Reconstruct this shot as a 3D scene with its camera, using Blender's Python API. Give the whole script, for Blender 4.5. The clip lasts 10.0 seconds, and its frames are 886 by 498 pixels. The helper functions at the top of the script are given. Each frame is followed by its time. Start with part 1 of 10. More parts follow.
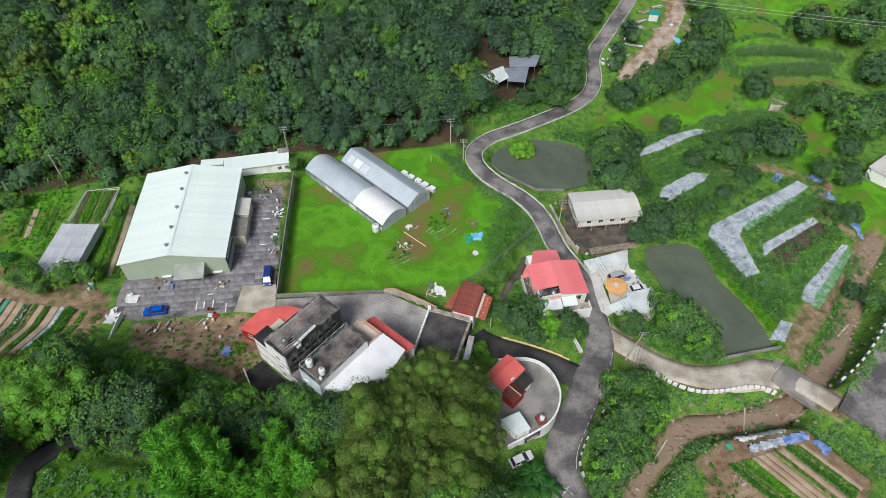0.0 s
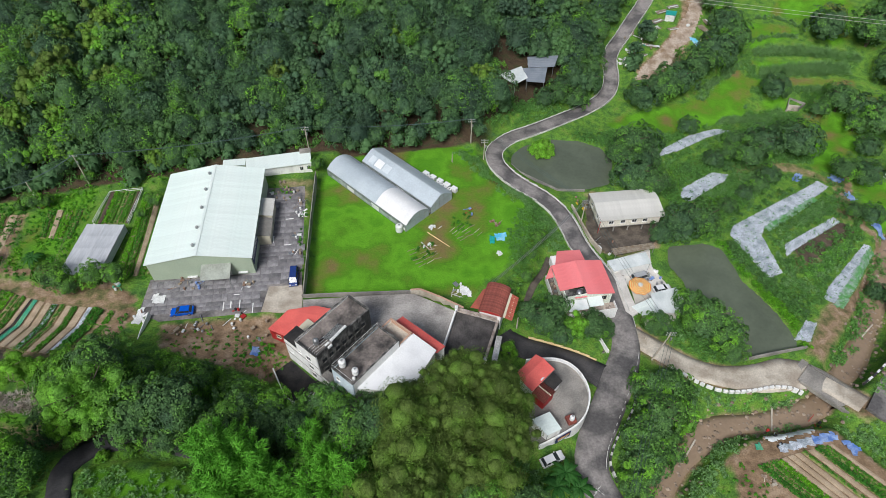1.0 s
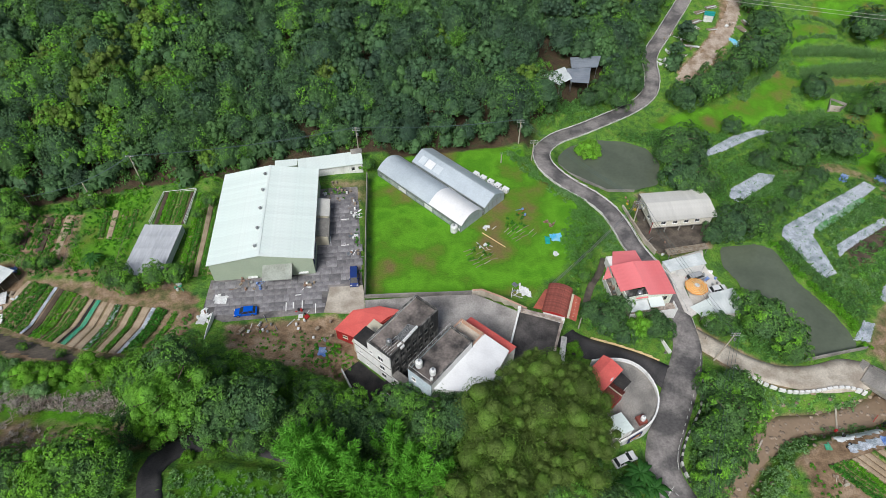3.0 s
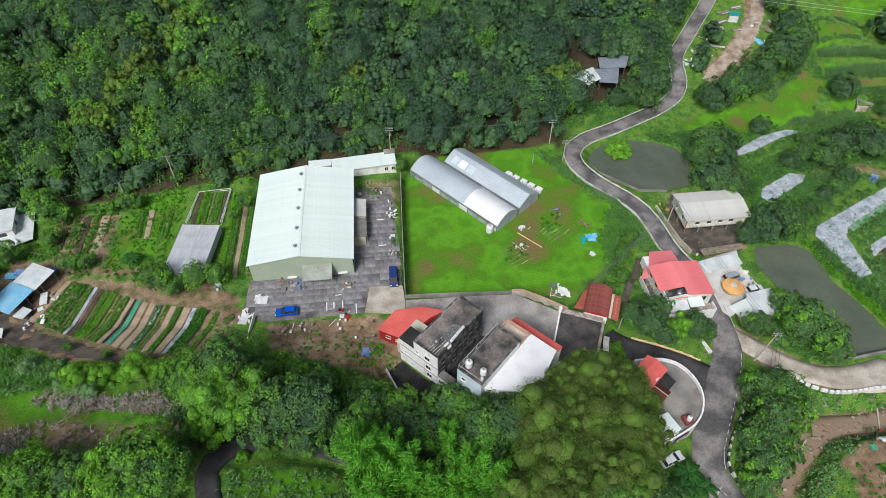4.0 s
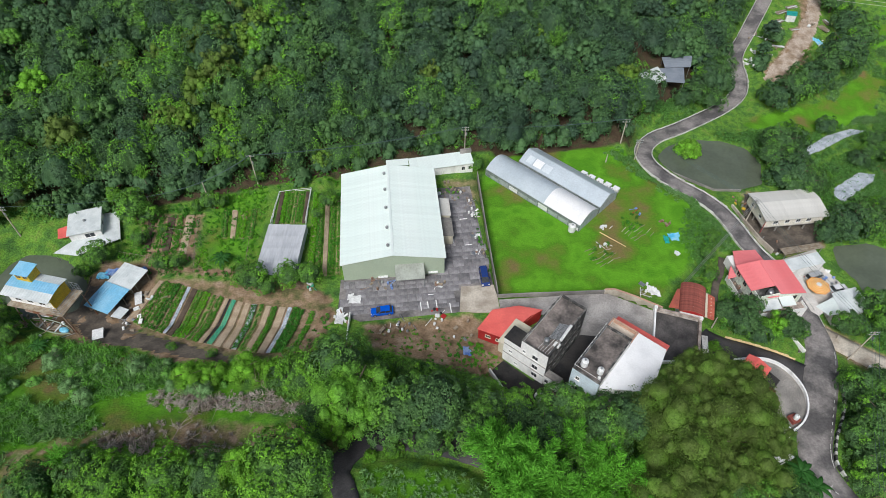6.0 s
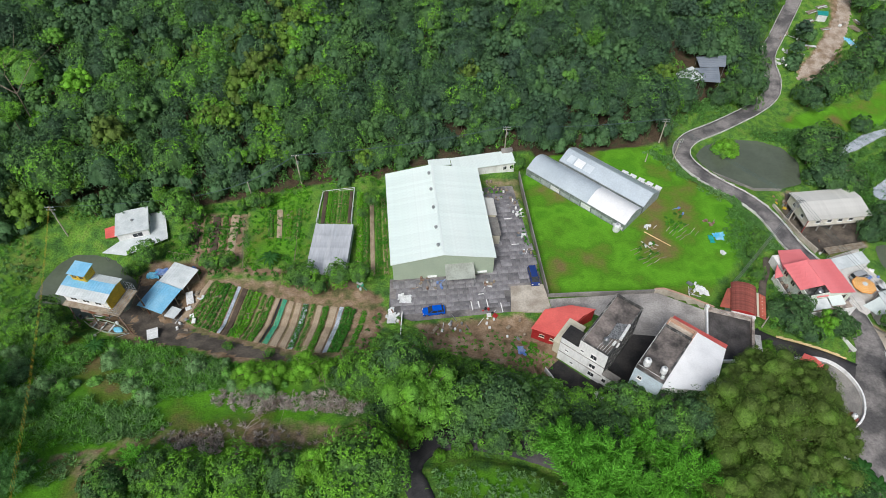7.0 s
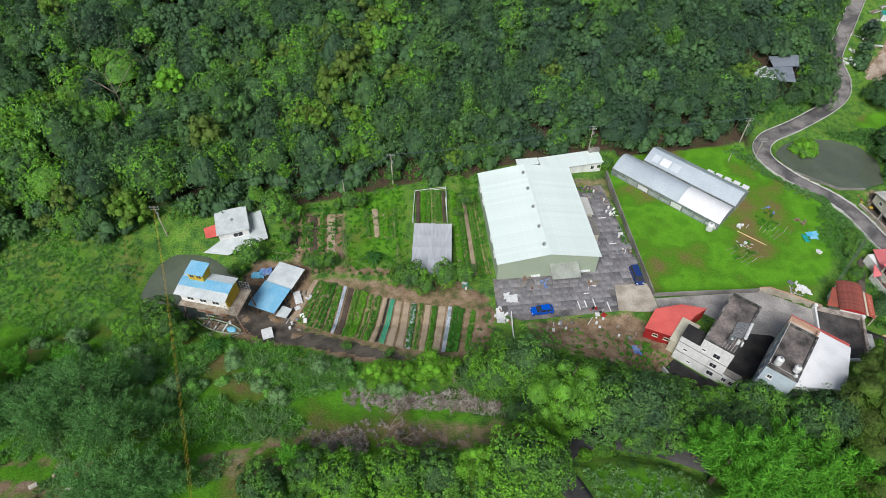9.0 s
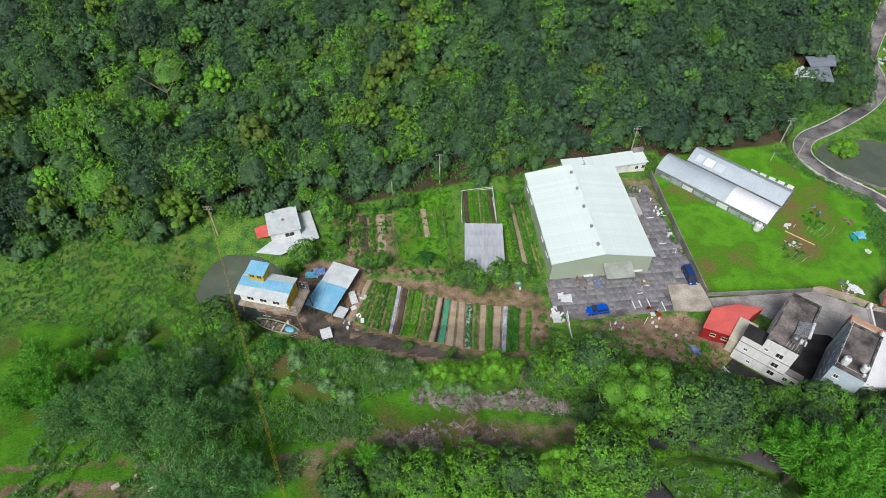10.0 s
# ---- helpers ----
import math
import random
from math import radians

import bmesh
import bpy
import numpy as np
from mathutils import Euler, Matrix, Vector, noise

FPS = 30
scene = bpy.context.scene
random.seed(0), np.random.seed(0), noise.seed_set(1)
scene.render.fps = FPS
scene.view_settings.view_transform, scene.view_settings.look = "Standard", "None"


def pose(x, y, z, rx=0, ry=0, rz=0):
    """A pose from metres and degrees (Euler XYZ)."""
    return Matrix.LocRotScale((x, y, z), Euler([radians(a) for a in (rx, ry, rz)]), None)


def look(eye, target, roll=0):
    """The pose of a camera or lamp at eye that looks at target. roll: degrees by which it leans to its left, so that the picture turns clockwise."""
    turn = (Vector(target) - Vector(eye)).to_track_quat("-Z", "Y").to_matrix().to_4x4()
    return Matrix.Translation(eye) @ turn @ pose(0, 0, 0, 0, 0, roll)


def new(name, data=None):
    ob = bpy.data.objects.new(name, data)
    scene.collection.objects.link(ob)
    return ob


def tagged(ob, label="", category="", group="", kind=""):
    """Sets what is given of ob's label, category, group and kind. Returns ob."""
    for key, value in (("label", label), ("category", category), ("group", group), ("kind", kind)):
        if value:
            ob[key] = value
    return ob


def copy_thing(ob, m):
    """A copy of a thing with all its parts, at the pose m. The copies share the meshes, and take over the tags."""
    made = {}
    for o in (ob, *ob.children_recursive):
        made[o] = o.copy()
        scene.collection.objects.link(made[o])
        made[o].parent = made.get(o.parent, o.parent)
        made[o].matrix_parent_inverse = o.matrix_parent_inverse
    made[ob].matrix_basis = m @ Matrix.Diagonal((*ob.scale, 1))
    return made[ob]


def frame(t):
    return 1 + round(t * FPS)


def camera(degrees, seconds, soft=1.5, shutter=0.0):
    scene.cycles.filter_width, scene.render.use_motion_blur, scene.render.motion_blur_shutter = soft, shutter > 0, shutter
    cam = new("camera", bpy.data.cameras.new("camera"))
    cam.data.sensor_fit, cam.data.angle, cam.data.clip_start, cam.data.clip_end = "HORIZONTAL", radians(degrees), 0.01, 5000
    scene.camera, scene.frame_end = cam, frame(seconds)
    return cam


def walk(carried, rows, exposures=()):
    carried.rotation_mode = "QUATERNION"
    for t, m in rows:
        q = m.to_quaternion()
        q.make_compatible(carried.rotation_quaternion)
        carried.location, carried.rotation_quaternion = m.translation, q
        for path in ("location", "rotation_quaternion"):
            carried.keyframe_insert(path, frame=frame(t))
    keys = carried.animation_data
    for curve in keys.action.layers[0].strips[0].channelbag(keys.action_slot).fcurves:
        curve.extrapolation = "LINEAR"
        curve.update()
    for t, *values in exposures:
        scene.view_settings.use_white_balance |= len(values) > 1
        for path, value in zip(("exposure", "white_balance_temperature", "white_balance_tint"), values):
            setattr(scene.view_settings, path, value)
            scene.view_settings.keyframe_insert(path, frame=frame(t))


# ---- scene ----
# ---- camera ----
cam = camera(72.0, 10.0, soft=0.6)
METRES, EYE, TILT, LEAN, TURN = 89.0, 98.5, -48.0, 0.0, 0.0
ROWS = [
    (0.0, 0.0, 0.0, 0.0, 0.0, 0.0, -0.0),
    (0.5, -0.0295, -0.0006, 0.0007, -0.0, -0.01, -0.0),
    (1.0, -0.0599, -0.0013, 0.0012, 0.01, -0.02, 0.01),
    (1.5, -0.0914, -0.0019, 0.0019, 0.01, -0.03, 0.02),
    (2.0, -0.1245, -0.0023, 0.0021, 0.01, -0.03, 0.01),
    (2.5, -0.1612, -0.0026, 0.0024, -0.0, -0.03, 0.0),
    (4.0, -0.2946, -0.0033, 0.0021, -0.03, -0.0, 0.01),
    (4.5, -0.3459, -0.0033, 0.0017, -0.06, -0.0, 0.0),
    (5.0, -0.3986, -0.0031, 0.0011, -0.06, 0.02, 0.03),
    (5.5, -0.4539, -0.003, 0.0009, -0.1, 0.01, 0.04),
    (7.0, -0.6286, -0.002, -0.0001, -0.25, -0.0, 0.07),
    (7.5, -0.6887, -0.0015, -0.0007, -0.26, 0.01, 0.1),
    (8.0, -0.7496, -0.0007, -0.0014, -0.28, 0.03, 0.11),
    (8.5, -0.8114, 0.0004, -0.0022, -0.32, 0.06, 0.13),
    (9.0, -0.8742, 0.0015, -0.0029, -0.4, 0.07, 0.13),
    (9.5, -0.9369, 0.0025, -0.0038, -0.45, 0.11, 0.15),
    (10.0, -0.9999, 0.0035, -0.0041, -0.49, 0.12, 0.16),
]
walk(cam, [(t, pose(0, 0, EYE, TILT, LEAN, TURN) @ pose(METRES * x, METRES * y, METRES * z, 90 + pitch, roll, yaw)) for t, x, y, z, yaw, pitch, roll in ROWS])
scene.view_settings.exposure = 0.0

# ---- light: a bright overcast sky ----
SUN_UP, SUN_ROUND = 49.0, 202.0
world = bpy.data.worlds.new("overcast_sky")
scene.world = world
world.use_nodes = True
wn = world.node_tree.nodes
sky = wn.new("ShaderNodeTexSky")
sky.sky_type, sky.sun_disc = "NISHITA", False
sky.sun_elevation, sky.sun_rotation = radians(SUN_UP), radians(SUN_ROUND)
sky.dust_density, sky.air_density, sky.ozone_density = 4.0, 1.2, 1.0
pale = wn.new("ShaderNodeHueSaturation")
pale.inputs["Saturation"].default_value = 0.95
world.node_tree.links.new(sky.outputs[0], pale.inputs["Color"])
world.node_tree.links.new(pale.outputs[0], wn["Background"].inputs["Color"])
wn["Background"].inputs["Strength"].default_value = 0.069
sun_data = bpy.data.lights.new("sun", "SUN")
sun_data.energy, sun_data.angle, sun_data.color = 3.05, radians(22), (0.96, 0.975, 1.0)
sun = new("sun", sun_data)
az = radians(SUN_ROUND)
up = radians(SUN_UP)
sun.matrix_basis = look((0, 0, 200), (-200 * math.sin(az) * math.cos(up), -200 * math.cos(az) * math.cos(up), 200 - 200 * math.sin(up)))

# ---- materials ----
def shade(name, a, b, scale=1.0, fine=9.0, rough=0.8, bump=0.15, metal=0.0, spec=0.3, spread=(0.38, 0.62), island=0.0, each=0.0, tone=None, speck=0.25, stretch=(1, 1, 1), relief=0.05, through_light=0.0):
    """A surface of two colours mixed by broad noise, with fine grain, fine relief and, on request, a change from piece to piece."""
    m = bpy.data.materials.new(name)
    m.use_nodes = True
    n, link = m.node_tree.nodes, m.node_tree.links.new
    bsdf = n["Principled BSDF"]
    bsdf.inputs["Roughness"].default_value, bsdf.inputs["Metallic"].default_value = rough, metal
    bsdf.inputs["Specular IOR Level"].default_value = spec
    place, turn = n.new("ShaderNodeTexCoord"), n.new("ShaderNodeMapping")
    turn.inputs["Scale"].default_value = stretch
    link(place.outputs["Object"], turn.inputs["Vector"])

    def grain(size, detail):
        t = n.new("ShaderNodeTexNoise")
        t.inputs["Scale"].default_value, t.inputs["Detail"].default_value = size, detail
        link(turn.outputs[0], t.inputs["Vector"])
        return t.outputs["Fac"]

    def blend(kind, fac, x, y):
        mix = n.new("ShaderNodeMix")
        mix.data_type, mix.blend_type = "RGBA", kind
        for socket, value in ((mix.inputs[0], fac), (mix.inputs[6], x), (mix.inputs[7], y)):
            if isinstance(value, bpy.types.NodeSocket):
                link(value, socket)
            else:
                socket.default_value = value if isinstance(value, float) else (*value, 1)
        return mix.outputs[2]

    def ranged(value, lo, hi, out_lo=0.0, out_hi=1.0):
        r = n.new("ShaderNodeMapRange")
        for i, v in enumerate((lo, hi, out_lo, out_hi)):
            r.inputs[i + 1].default_value = v
        link(value, r.inputs[0])
        return r.outputs[0]

    broad, small = grain(scale, 4.0), grain(fine, 6.0)
    colour = blend("MIX", ranged(broad, *spread), a, b)
    value = ranged(small, 0.3, 0.7, 1 - speck, 1 + speck)
    for amount, kind in ((island, "ShaderNodeNewGeometry"), (each, "ShaderNodeObjectInfo")):
        if amount:
            source = n.new(kind)
            extra = ranged(source.outputs["Random Per Island" if kind == "ShaderNodeNewGeometry" else "Random"], 0, 1, 1 - amount, 1 + amount)
            times = n.new("ShaderNodeMath")
            times.operation = "MULTIPLY"
            link(value, times.inputs[0]), link(extra, times.inputs[1])
            value = times.outputs[0]
    if tone:
        ramp, attr = n.new("ShaderNodeValToRGB"), n.new("ShaderNodeAttribute")
        attr.attribute_name = "tone"
        ramp.color_ramp.elements[0].color, ramp.color_ramp.elements[1].color = (*tone[0], 1), (*tone[-1], 1)
        for i, c in enumerate(tone[1:-1], 1):
            ramp.color_ramp.elements.new(i / (len(tone) - 1)).color = (*c, 1)
        link(attr.outputs["Fac"], ramp.inputs[0])
        colour = blend("MIX", 0.75, colour, ramp.outputs[0])
    gain = n.new("ShaderNodeVectorMath")
    gain.operation = "SCALE"
    link(colour, gain.inputs[0]), link(value, gain.inputs["Scale"])
    link(gain.outputs[0], bsdf.inputs["Base Color"])
    if bump:
        b_ = n.new("ShaderNodeBump")
        b_.inputs["Strength"].default_value, b_.inputs["Distance"].default_value = bump, relief
        link(small, b_.inputs["Height"]), link(b_.outputs[0], bsdf.inputs["Normal"])
    if through_light:
        thin, both, end = n.new("ShaderNodeBsdfTranslucent"), n.new("ShaderNodeMixShader"), n["Material Output"]
        link(gain.outputs[0], thin.inputs["Color"])
        both.inputs[0].default_value = through_light
        link(bsdf.outputs[0], both.inputs[1]), link(thin.outputs[0], both.inputs[2]), link(both.outputs[0], end.inputs["Surface"])
    return m


def clear(name, colour, rough=0.1):
    m = shade(name, colour, [c * 0.8 for c in colour], 0.12, 1.5, rough, 0.08, spec=0.5, speck=0.06)
    return m


ASPHALT = shade("asphalt", (0.105, 0.1, 0.1), (0.27, 0.25, 0.24), 0.22, 2.2, 0.85, 0.15, spread=(0.4, 0.6), speck=0.22)
ASPHALT_DARK = shade("dark asphalt", (0.036, 0.036, 0.039), (0.085, 0.08, 0.08), 0.2, 5, 0.8, 0.2)
CONCRETE = shade("weathered concrete", (0.33, 0.31, 0.28), (0.2, 0.19, 0.175), 0.25, 5, 0.9, 0.2)
DRIVE = shade("worn drive concrete", (0.42, 0.395, 0.37), (0.25, 0.235, 0.22), 0.2, 4, 0.9, 0.15, spread=(0.4, 0.62))
PALE_CONCRETE = shade("pale dusty concrete", (0.56, 0.51, 0.43), (0.36, 0.31, 0.25), 0.3, 3, 0.9, 0.1, speck=0.15)
WHITEWASH = shade("dirty whitewash", (0.7, 0.7, 0.67), (0.42, 0.41, 0.38), 0.6, 4, 0.9, 0.05, spread=(0.45, 0.7))
SLABS = shade("grey slab", (0.17, 0.165, 0.175), (0.28, 0.27, 0.275), 0.35, 6, 0.9, 0.2, each=0.25)
DARK_ROOF = shade("stained roof screed", (0.05, 0.047, 0.045), (0.25, 0.215, 0.195), 0.26, 2.5, 0.9, 0.2, spread=(0.36, 0.6))
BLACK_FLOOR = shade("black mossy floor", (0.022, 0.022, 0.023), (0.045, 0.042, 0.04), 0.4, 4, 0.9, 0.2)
WALL_WHITE = shade("streaked white plaster", (0.84, 0.84, 0.82), (0.5, 0.49, 0.47), 0.5, 4, 0.9, 0.05, spread=(0.58, 0.82), stretch=(1, 1, 0.35), speck=0.1)
WHITE_ROOF = shade("white roof paint", (0.8, 0.81, 0.82), (0.7, 0.71, 0.72), 0.4, 4, 0.6, 0.05, speck=0.05, spread=(0.45, 0.75))
WALL_BLUE = shade("pale blue plaster", (0.6, 0.71, 0.78), (0.5, 0.58, 0.64), 0.6, 5, 0.85, 0.1)
WALL_DARK = shade("blackened plaster", (0.06, 0.06, 0.058), (0.3, 0.29, 0.27), 0.9, 5, 0.9, 0.15, spread=(0.45, 0.7), stretch=(1, 1, 0.5))
PALE_GREEN = shade("pale green-white plaster", (0.7, 0.76, 0.66), (0.5, 0.52, 0.44), 0.5, 4, 0.85, 0.06, spread=(0.5, 0.8), stretch=(1, 1, 0.4))
SAGE = shade("sage green cladding", (0.42, 0.5, 0.38), (0.38, 0.46, 0.35), 0.2, 4, 0.6, 0.05, speck=0.08)
MINT = shade("pale mint roof sheet", (0.7, 0.79, 0.755), (0.75, 0.82, 0.79), 0.1, 3, 0.45, 0.03, speck=0.05, each=0.03)
RED_ROOF = shade("red roof sheet", (0.78, 0.16, 0.135), (0.68, 0.125, 0.11), 0.3, 4, 0.5, 0.05, speck=0.08)
PINK_ROOF = shade("sun-faded pink roof sheet", (0.84, 0.25, 0.26), (0.76, 0.2, 0.21), 0.2, 4, 0.5, 0.04, speck=0.06)
RED_WALL = shade("red painted sheet", (0.42, 0.03, 0.03), (0.3, 0.02, 0.02), 0.5, 5, 0.6, 0.05)
TILE_RED = shade("old red tile", (0.15, 0.042, 0.033), (0.24, 0.07, 0.053), 0.5, 6, 0.8, 0.2, each=0.25, island=0.2)
CREAM = shade("cream sheet", (0.62, 0.58, 0.45), (0.54, 0.5, 0.39), 0.4, 4, 0.7, 0.04, speck=0.08)
BEIGE = shade("beige panel wall", (0.74, 0.71, 0.62), (0.52, 0.48, 0.4), 0.5, 5, 0.8, 0.06, spread=(0.5, 0.8), stretch=(1, 1, 0.4))
GREY_SHEET = shade("light grey roof sheet", (0.64, 0.63, 0.59), (0.54, 0.53, 0.49), 0.3, 4, 0.5, 0.05, speck=0.08, each=0.05)
DULL_SHEET = shade("dull translucent sheet", (0.4, 0.43, 0.38), (0.3, 0.32, 0.28), 0.4, 4, 0.6, 0.05, speck=0.15)
SLATE_SHEET = shade("dull slate-grey roof sheet", (0.19, 0.22, 0.26), (0.25, 0.28, 0.32), 0.3, 4, 0.5, 0.05, speck=0.1)
BLUE_SHEET = shade("faded blue roof sheet", (0.2, 0.5, 0.72), (0.28, 0.56, 0.75), 0.5, 4, 0.5, 0.05, speck=0.1)
PALE_SHEET = shade("bleached roof sheet", (0.68, 0.72, 0.72), (0.55, 0.6, 0.6), 0.5, 4, 0.55, 0.05, speck=0.1)
RUST = shade("rusty sheet", (0.2, 0.09, 0.05), (0.36, 0.3, 0.25), 0.7, 5, 0.8, 0.1)
STEEL = shade("galvanised steel", (0.5, 0.51, 0.52), (0.4, 0.41, 0.42), 1, 8, 0.4, 0.03, metal=0.8)
DARK = shade("dark opening", (0.015, 0.015, 0.017), (0.03, 0.03, 0.032), 1, 6, 0.5, 0.05)
GLASS = shade("dark window glass", (0.03, 0.035, 0.04), (0.05, 0.055, 0.06), 0.5, 3, 0.12, 0.0, spec=0.5)
SIDE_FILM = shade("dusty side netting", (0.17, 0.2, 0.19), (0.26, 0.3, 0.29), 0.4, 3, 0.7, 0.1, speck=0.25)
SIDE_PALE = shade("clear ribbed roof sheet", (0.62, 0.67, 0.7), (0.54, 0.6, 0.64), 0.3, 3, 0.35, 0.05, speck=0.08)
SIDE_PATCH = shade("faded side film", (0.3, 0.35, 0.34), (0.4, 0.45, 0.45), 0.4, 3, 0.5, 0.1, speck=0.2)
FILM = shade("greenhouse film", (0.5, 0.565, 0.61), (0.42, 0.48, 0.525), 0.15, 3, 0.35, 0.05, speck=0.1, stretch=(1, 1, 1))
FILM_WHITE = shade("new white film", (0.82, 0.82, 0.82), (0.74, 0.75, 0.76), 0.2, 3, 0.4, 0.04, speck=0.05)
NET = shade("grey shade net", (0.5, 0.52, 0.55), (0.39, 0.41, 0.44), 0.12, 2.5, 0.8, 0.1, speck=0.12, stretch=(1, 0.15, 1))
WOOD = shade("grey weathered wood", (0.22, 0.17, 0.12), (0.32, 0.28, 0.22), 1.2, 9, 0.85, 0.2, island=0.25)
BARK = shade("bark", (0.09, 0.07, 0.05), (0.16, 0.13, 0.1), 1.0, 8, 0.9, 0.3)
DEADWOOD = shade("bleached dead wood", (0.3, 0.25, 0.2), (0.17, 0.13, 0.1), 1.0, 8, 0.9, 0.2, island=0.3)
DEADTWIG = shade("grey dead twigs", (0.48, 0.44, 0.385), (0.25, 0.205, 0.165), 0.6, 6, 0.9, 0.1, island=0.35)
SOIL = shade("tilled soil", (0.36, 0.275, 0.185), (0.46, 0.365, 0.26), 0.5, 6, 0.95, 0.4)
SOIL_WEEDY = shade("weedy garden soil", (0.33, 0.26, 0.15), (0.15, 0.23, 0.05), 0.9, 6, 0.95, 0.4, spread=(0.4, 0.6))
PALE_EARTH = shade("pale trampled earth", (0.46, 0.38, 0.31), (0.27, 0.2, 0.14), 0.35, 3, 0.95, 0.3, spread=(0.42, 0.64), speck=0.25)
MUD = shade("churned mud", (0.075, 0.064, 0.054), (0.15, 0.125, 0.1), 0.45, 3, 0.75, 0.3, speck=0.2)
SOIL_DARK = shade("dark damp soil", (0.075, 0.055, 0.04), (0.12, 0.09, 0.065), 0.5, 6, 0.95, 0.4)
MULCH = shade("grey plastic mulch", (0.27, 0.32, 0.35), (0.5, 0.54, 0.6), 0.45, 4, 0.45, 0.2, spread=(0.34, 0.56), speck=0.4)
NETTING = shade("patchy green crop netting", (0.1, 0.3, 0.09), (0.27, 0.38, 0.3), 0.7, 4, 0.6, 0.3, spread=(0.4, 0.6), speck=0.4)
TERRACE_FLOOR = shade("bright swept concrete", (0.66, 0.63, 0.59), (0.5, 0.47, 0.43), 0.3, 3, 0.85, 0.08, speck=0.12, spread=(0.45, 0.7))
PARAPET = shade("peeling salmon-grey parapet plaster", (0.5, 0.43, 0.37), (0.24, 0.19, 0.165), 0.8, 5, 0.9, 0.15, spread=(0.42, 0.64), speck=0.3)
ROOF_SCREED = shade("dark damp roof screed", (0.05, 0.047, 0.046), (0.115, 0.105, 0.1), 0.3, 4, 0.85, 0.15)
RED_TILE = shade("orange-red pantile", (0.5, 0.13, 0.085), (0.38, 0.11, 0.08), 0.7, 6, 0.7, 0.15, each=0.2)
TARP_GREEN = shade("green plastic sheet", (0.05, 0.33, 0.2), (0.12, 0.36, 0.2), 0.8, 6, 0.5, 0.3)
TARP_BLUE = shade("blue tarpaulin", (0.1, 0.2, 0.5), (0.3, 0.4, 0.62), 0.8, 6, 0.45, 0.3)
TARP_SKY = shade("sky-blue tarpaulin", (0.1, 0.5, 0.75), (0.3, 0.6, 0.75), 0.8, 6, 0.45, 0.3)
TARP_TEAL = shade("teal tarpaulin", (0.02, 0.38, 0.33), (0.02, 0.28, 0.25), 0.8, 6, 0.45, 0.3)
PLASTIC_WHITE = shade("white plastic", (0.78, 0.79, 0.78), (0.66, 0.67, 0.66), 0.8, 6, 0.5, 0.1)
ORANGE = shade("orange canvas", (0.85, 0.3, 0.02), (0.78, 0.25, 0.02), 1, 6, 0.8, 0.1)
YELLOWISH = shade("cream canvas", (0.85, 0.68, 0.36), (0.8, 0.6, 0.3), 1, 6, 0.8, 0.1)
YELLOW = shade("yellow paint", (0.7, 0.48, 0.05), (0.6, 0.4, 0.05), 1, 6, 0.7, 0.1)
NAVY = shade("navy banner", (0.02, 0.03, 0.1), (0.03, 0.04, 0.13), 1, 6, 0.5, 0.02)
SALMON = shade("salmon coping", (0.55, 0.35, 0.25), (0.48, 0.3, 0.22), 0.6, 6, 0.8, 0.1)
ROCK = shade("river stone", (0.2, 0.15, 0.11), (0.34, 0.27, 0.21), 0.8, 6, 0.85, 0.3, island=0.3)
LINE = shade("road paint", (0.6, 0.6, 0.57), (0.4, 0.4, 0.38), 1.0, 8, 0.8, 0.05)
BLACK_PAINT = shade("black paint", (0.03, 0.03, 0.03), (0.06, 0.06, 0.06), 1, 6, 0.7, 0.05)
WIRE = shade("grey-green cable sheath", (0.05, 0.09, 0.09), (0.08, 0.12, 0.12), 1, 6, 0.6, 0.02)
RUBBER = shade("tyre rubber", (0.02, 0.02, 0.02), (0.03, 0.03, 0.03), 2, 9, 0.8, 0.1)
CAR_BLUE = shade("bright blue car paint", (0.0, 0.1, 0.6), (0.0, 0.09, 0.55), 0.5, 3, 0.2, 0, spec=0.6, speck=0.03)
CAR_NAVY = shade("dark blue car paint", (0.02, 0.05, 0.2), (0.02, 0.045, 0.18), 0.5, 3, 0.2, 0, spec=0.6, speck=0.03)
CAR_WHITE = shade("white car paint", (0.75, 0.76, 0.77), (0.7, 0.71, 0.72), 0.5, 3, 0.2, 0, spec=0.6, speck=0.03)
CAR_SILVER = shade("silver car paint", (0.55, 0.56, 0.57), (0.5, 0.51, 0.52), 0.5, 3, 0.25, 0, metal=0.3, spec=0.6, speck=0.03)
POND = clear("murky pond water", (0.128, 0.152, 0.108), 0.03)
RIVER = clear("shallow brown water", (0.33, 0.24, 0.165), 0.15)
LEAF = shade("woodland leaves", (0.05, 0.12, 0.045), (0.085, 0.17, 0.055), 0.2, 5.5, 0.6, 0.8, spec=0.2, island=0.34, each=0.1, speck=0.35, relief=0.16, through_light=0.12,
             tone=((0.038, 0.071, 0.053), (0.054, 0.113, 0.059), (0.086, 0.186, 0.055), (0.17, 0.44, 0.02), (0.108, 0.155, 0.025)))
GREENS = shade("vegetable leaves", (0.06, 0.22, 0.02), (0.04, 0.15, 0.02), 0.5, 4, 0.6, 0, spec=0.2, island=0.35, through_light=0.25,
               tone=((0.03, 0.12, 0.025), (0.06, 0.24, 0.025), (0.17, 0.46, 0.02)))
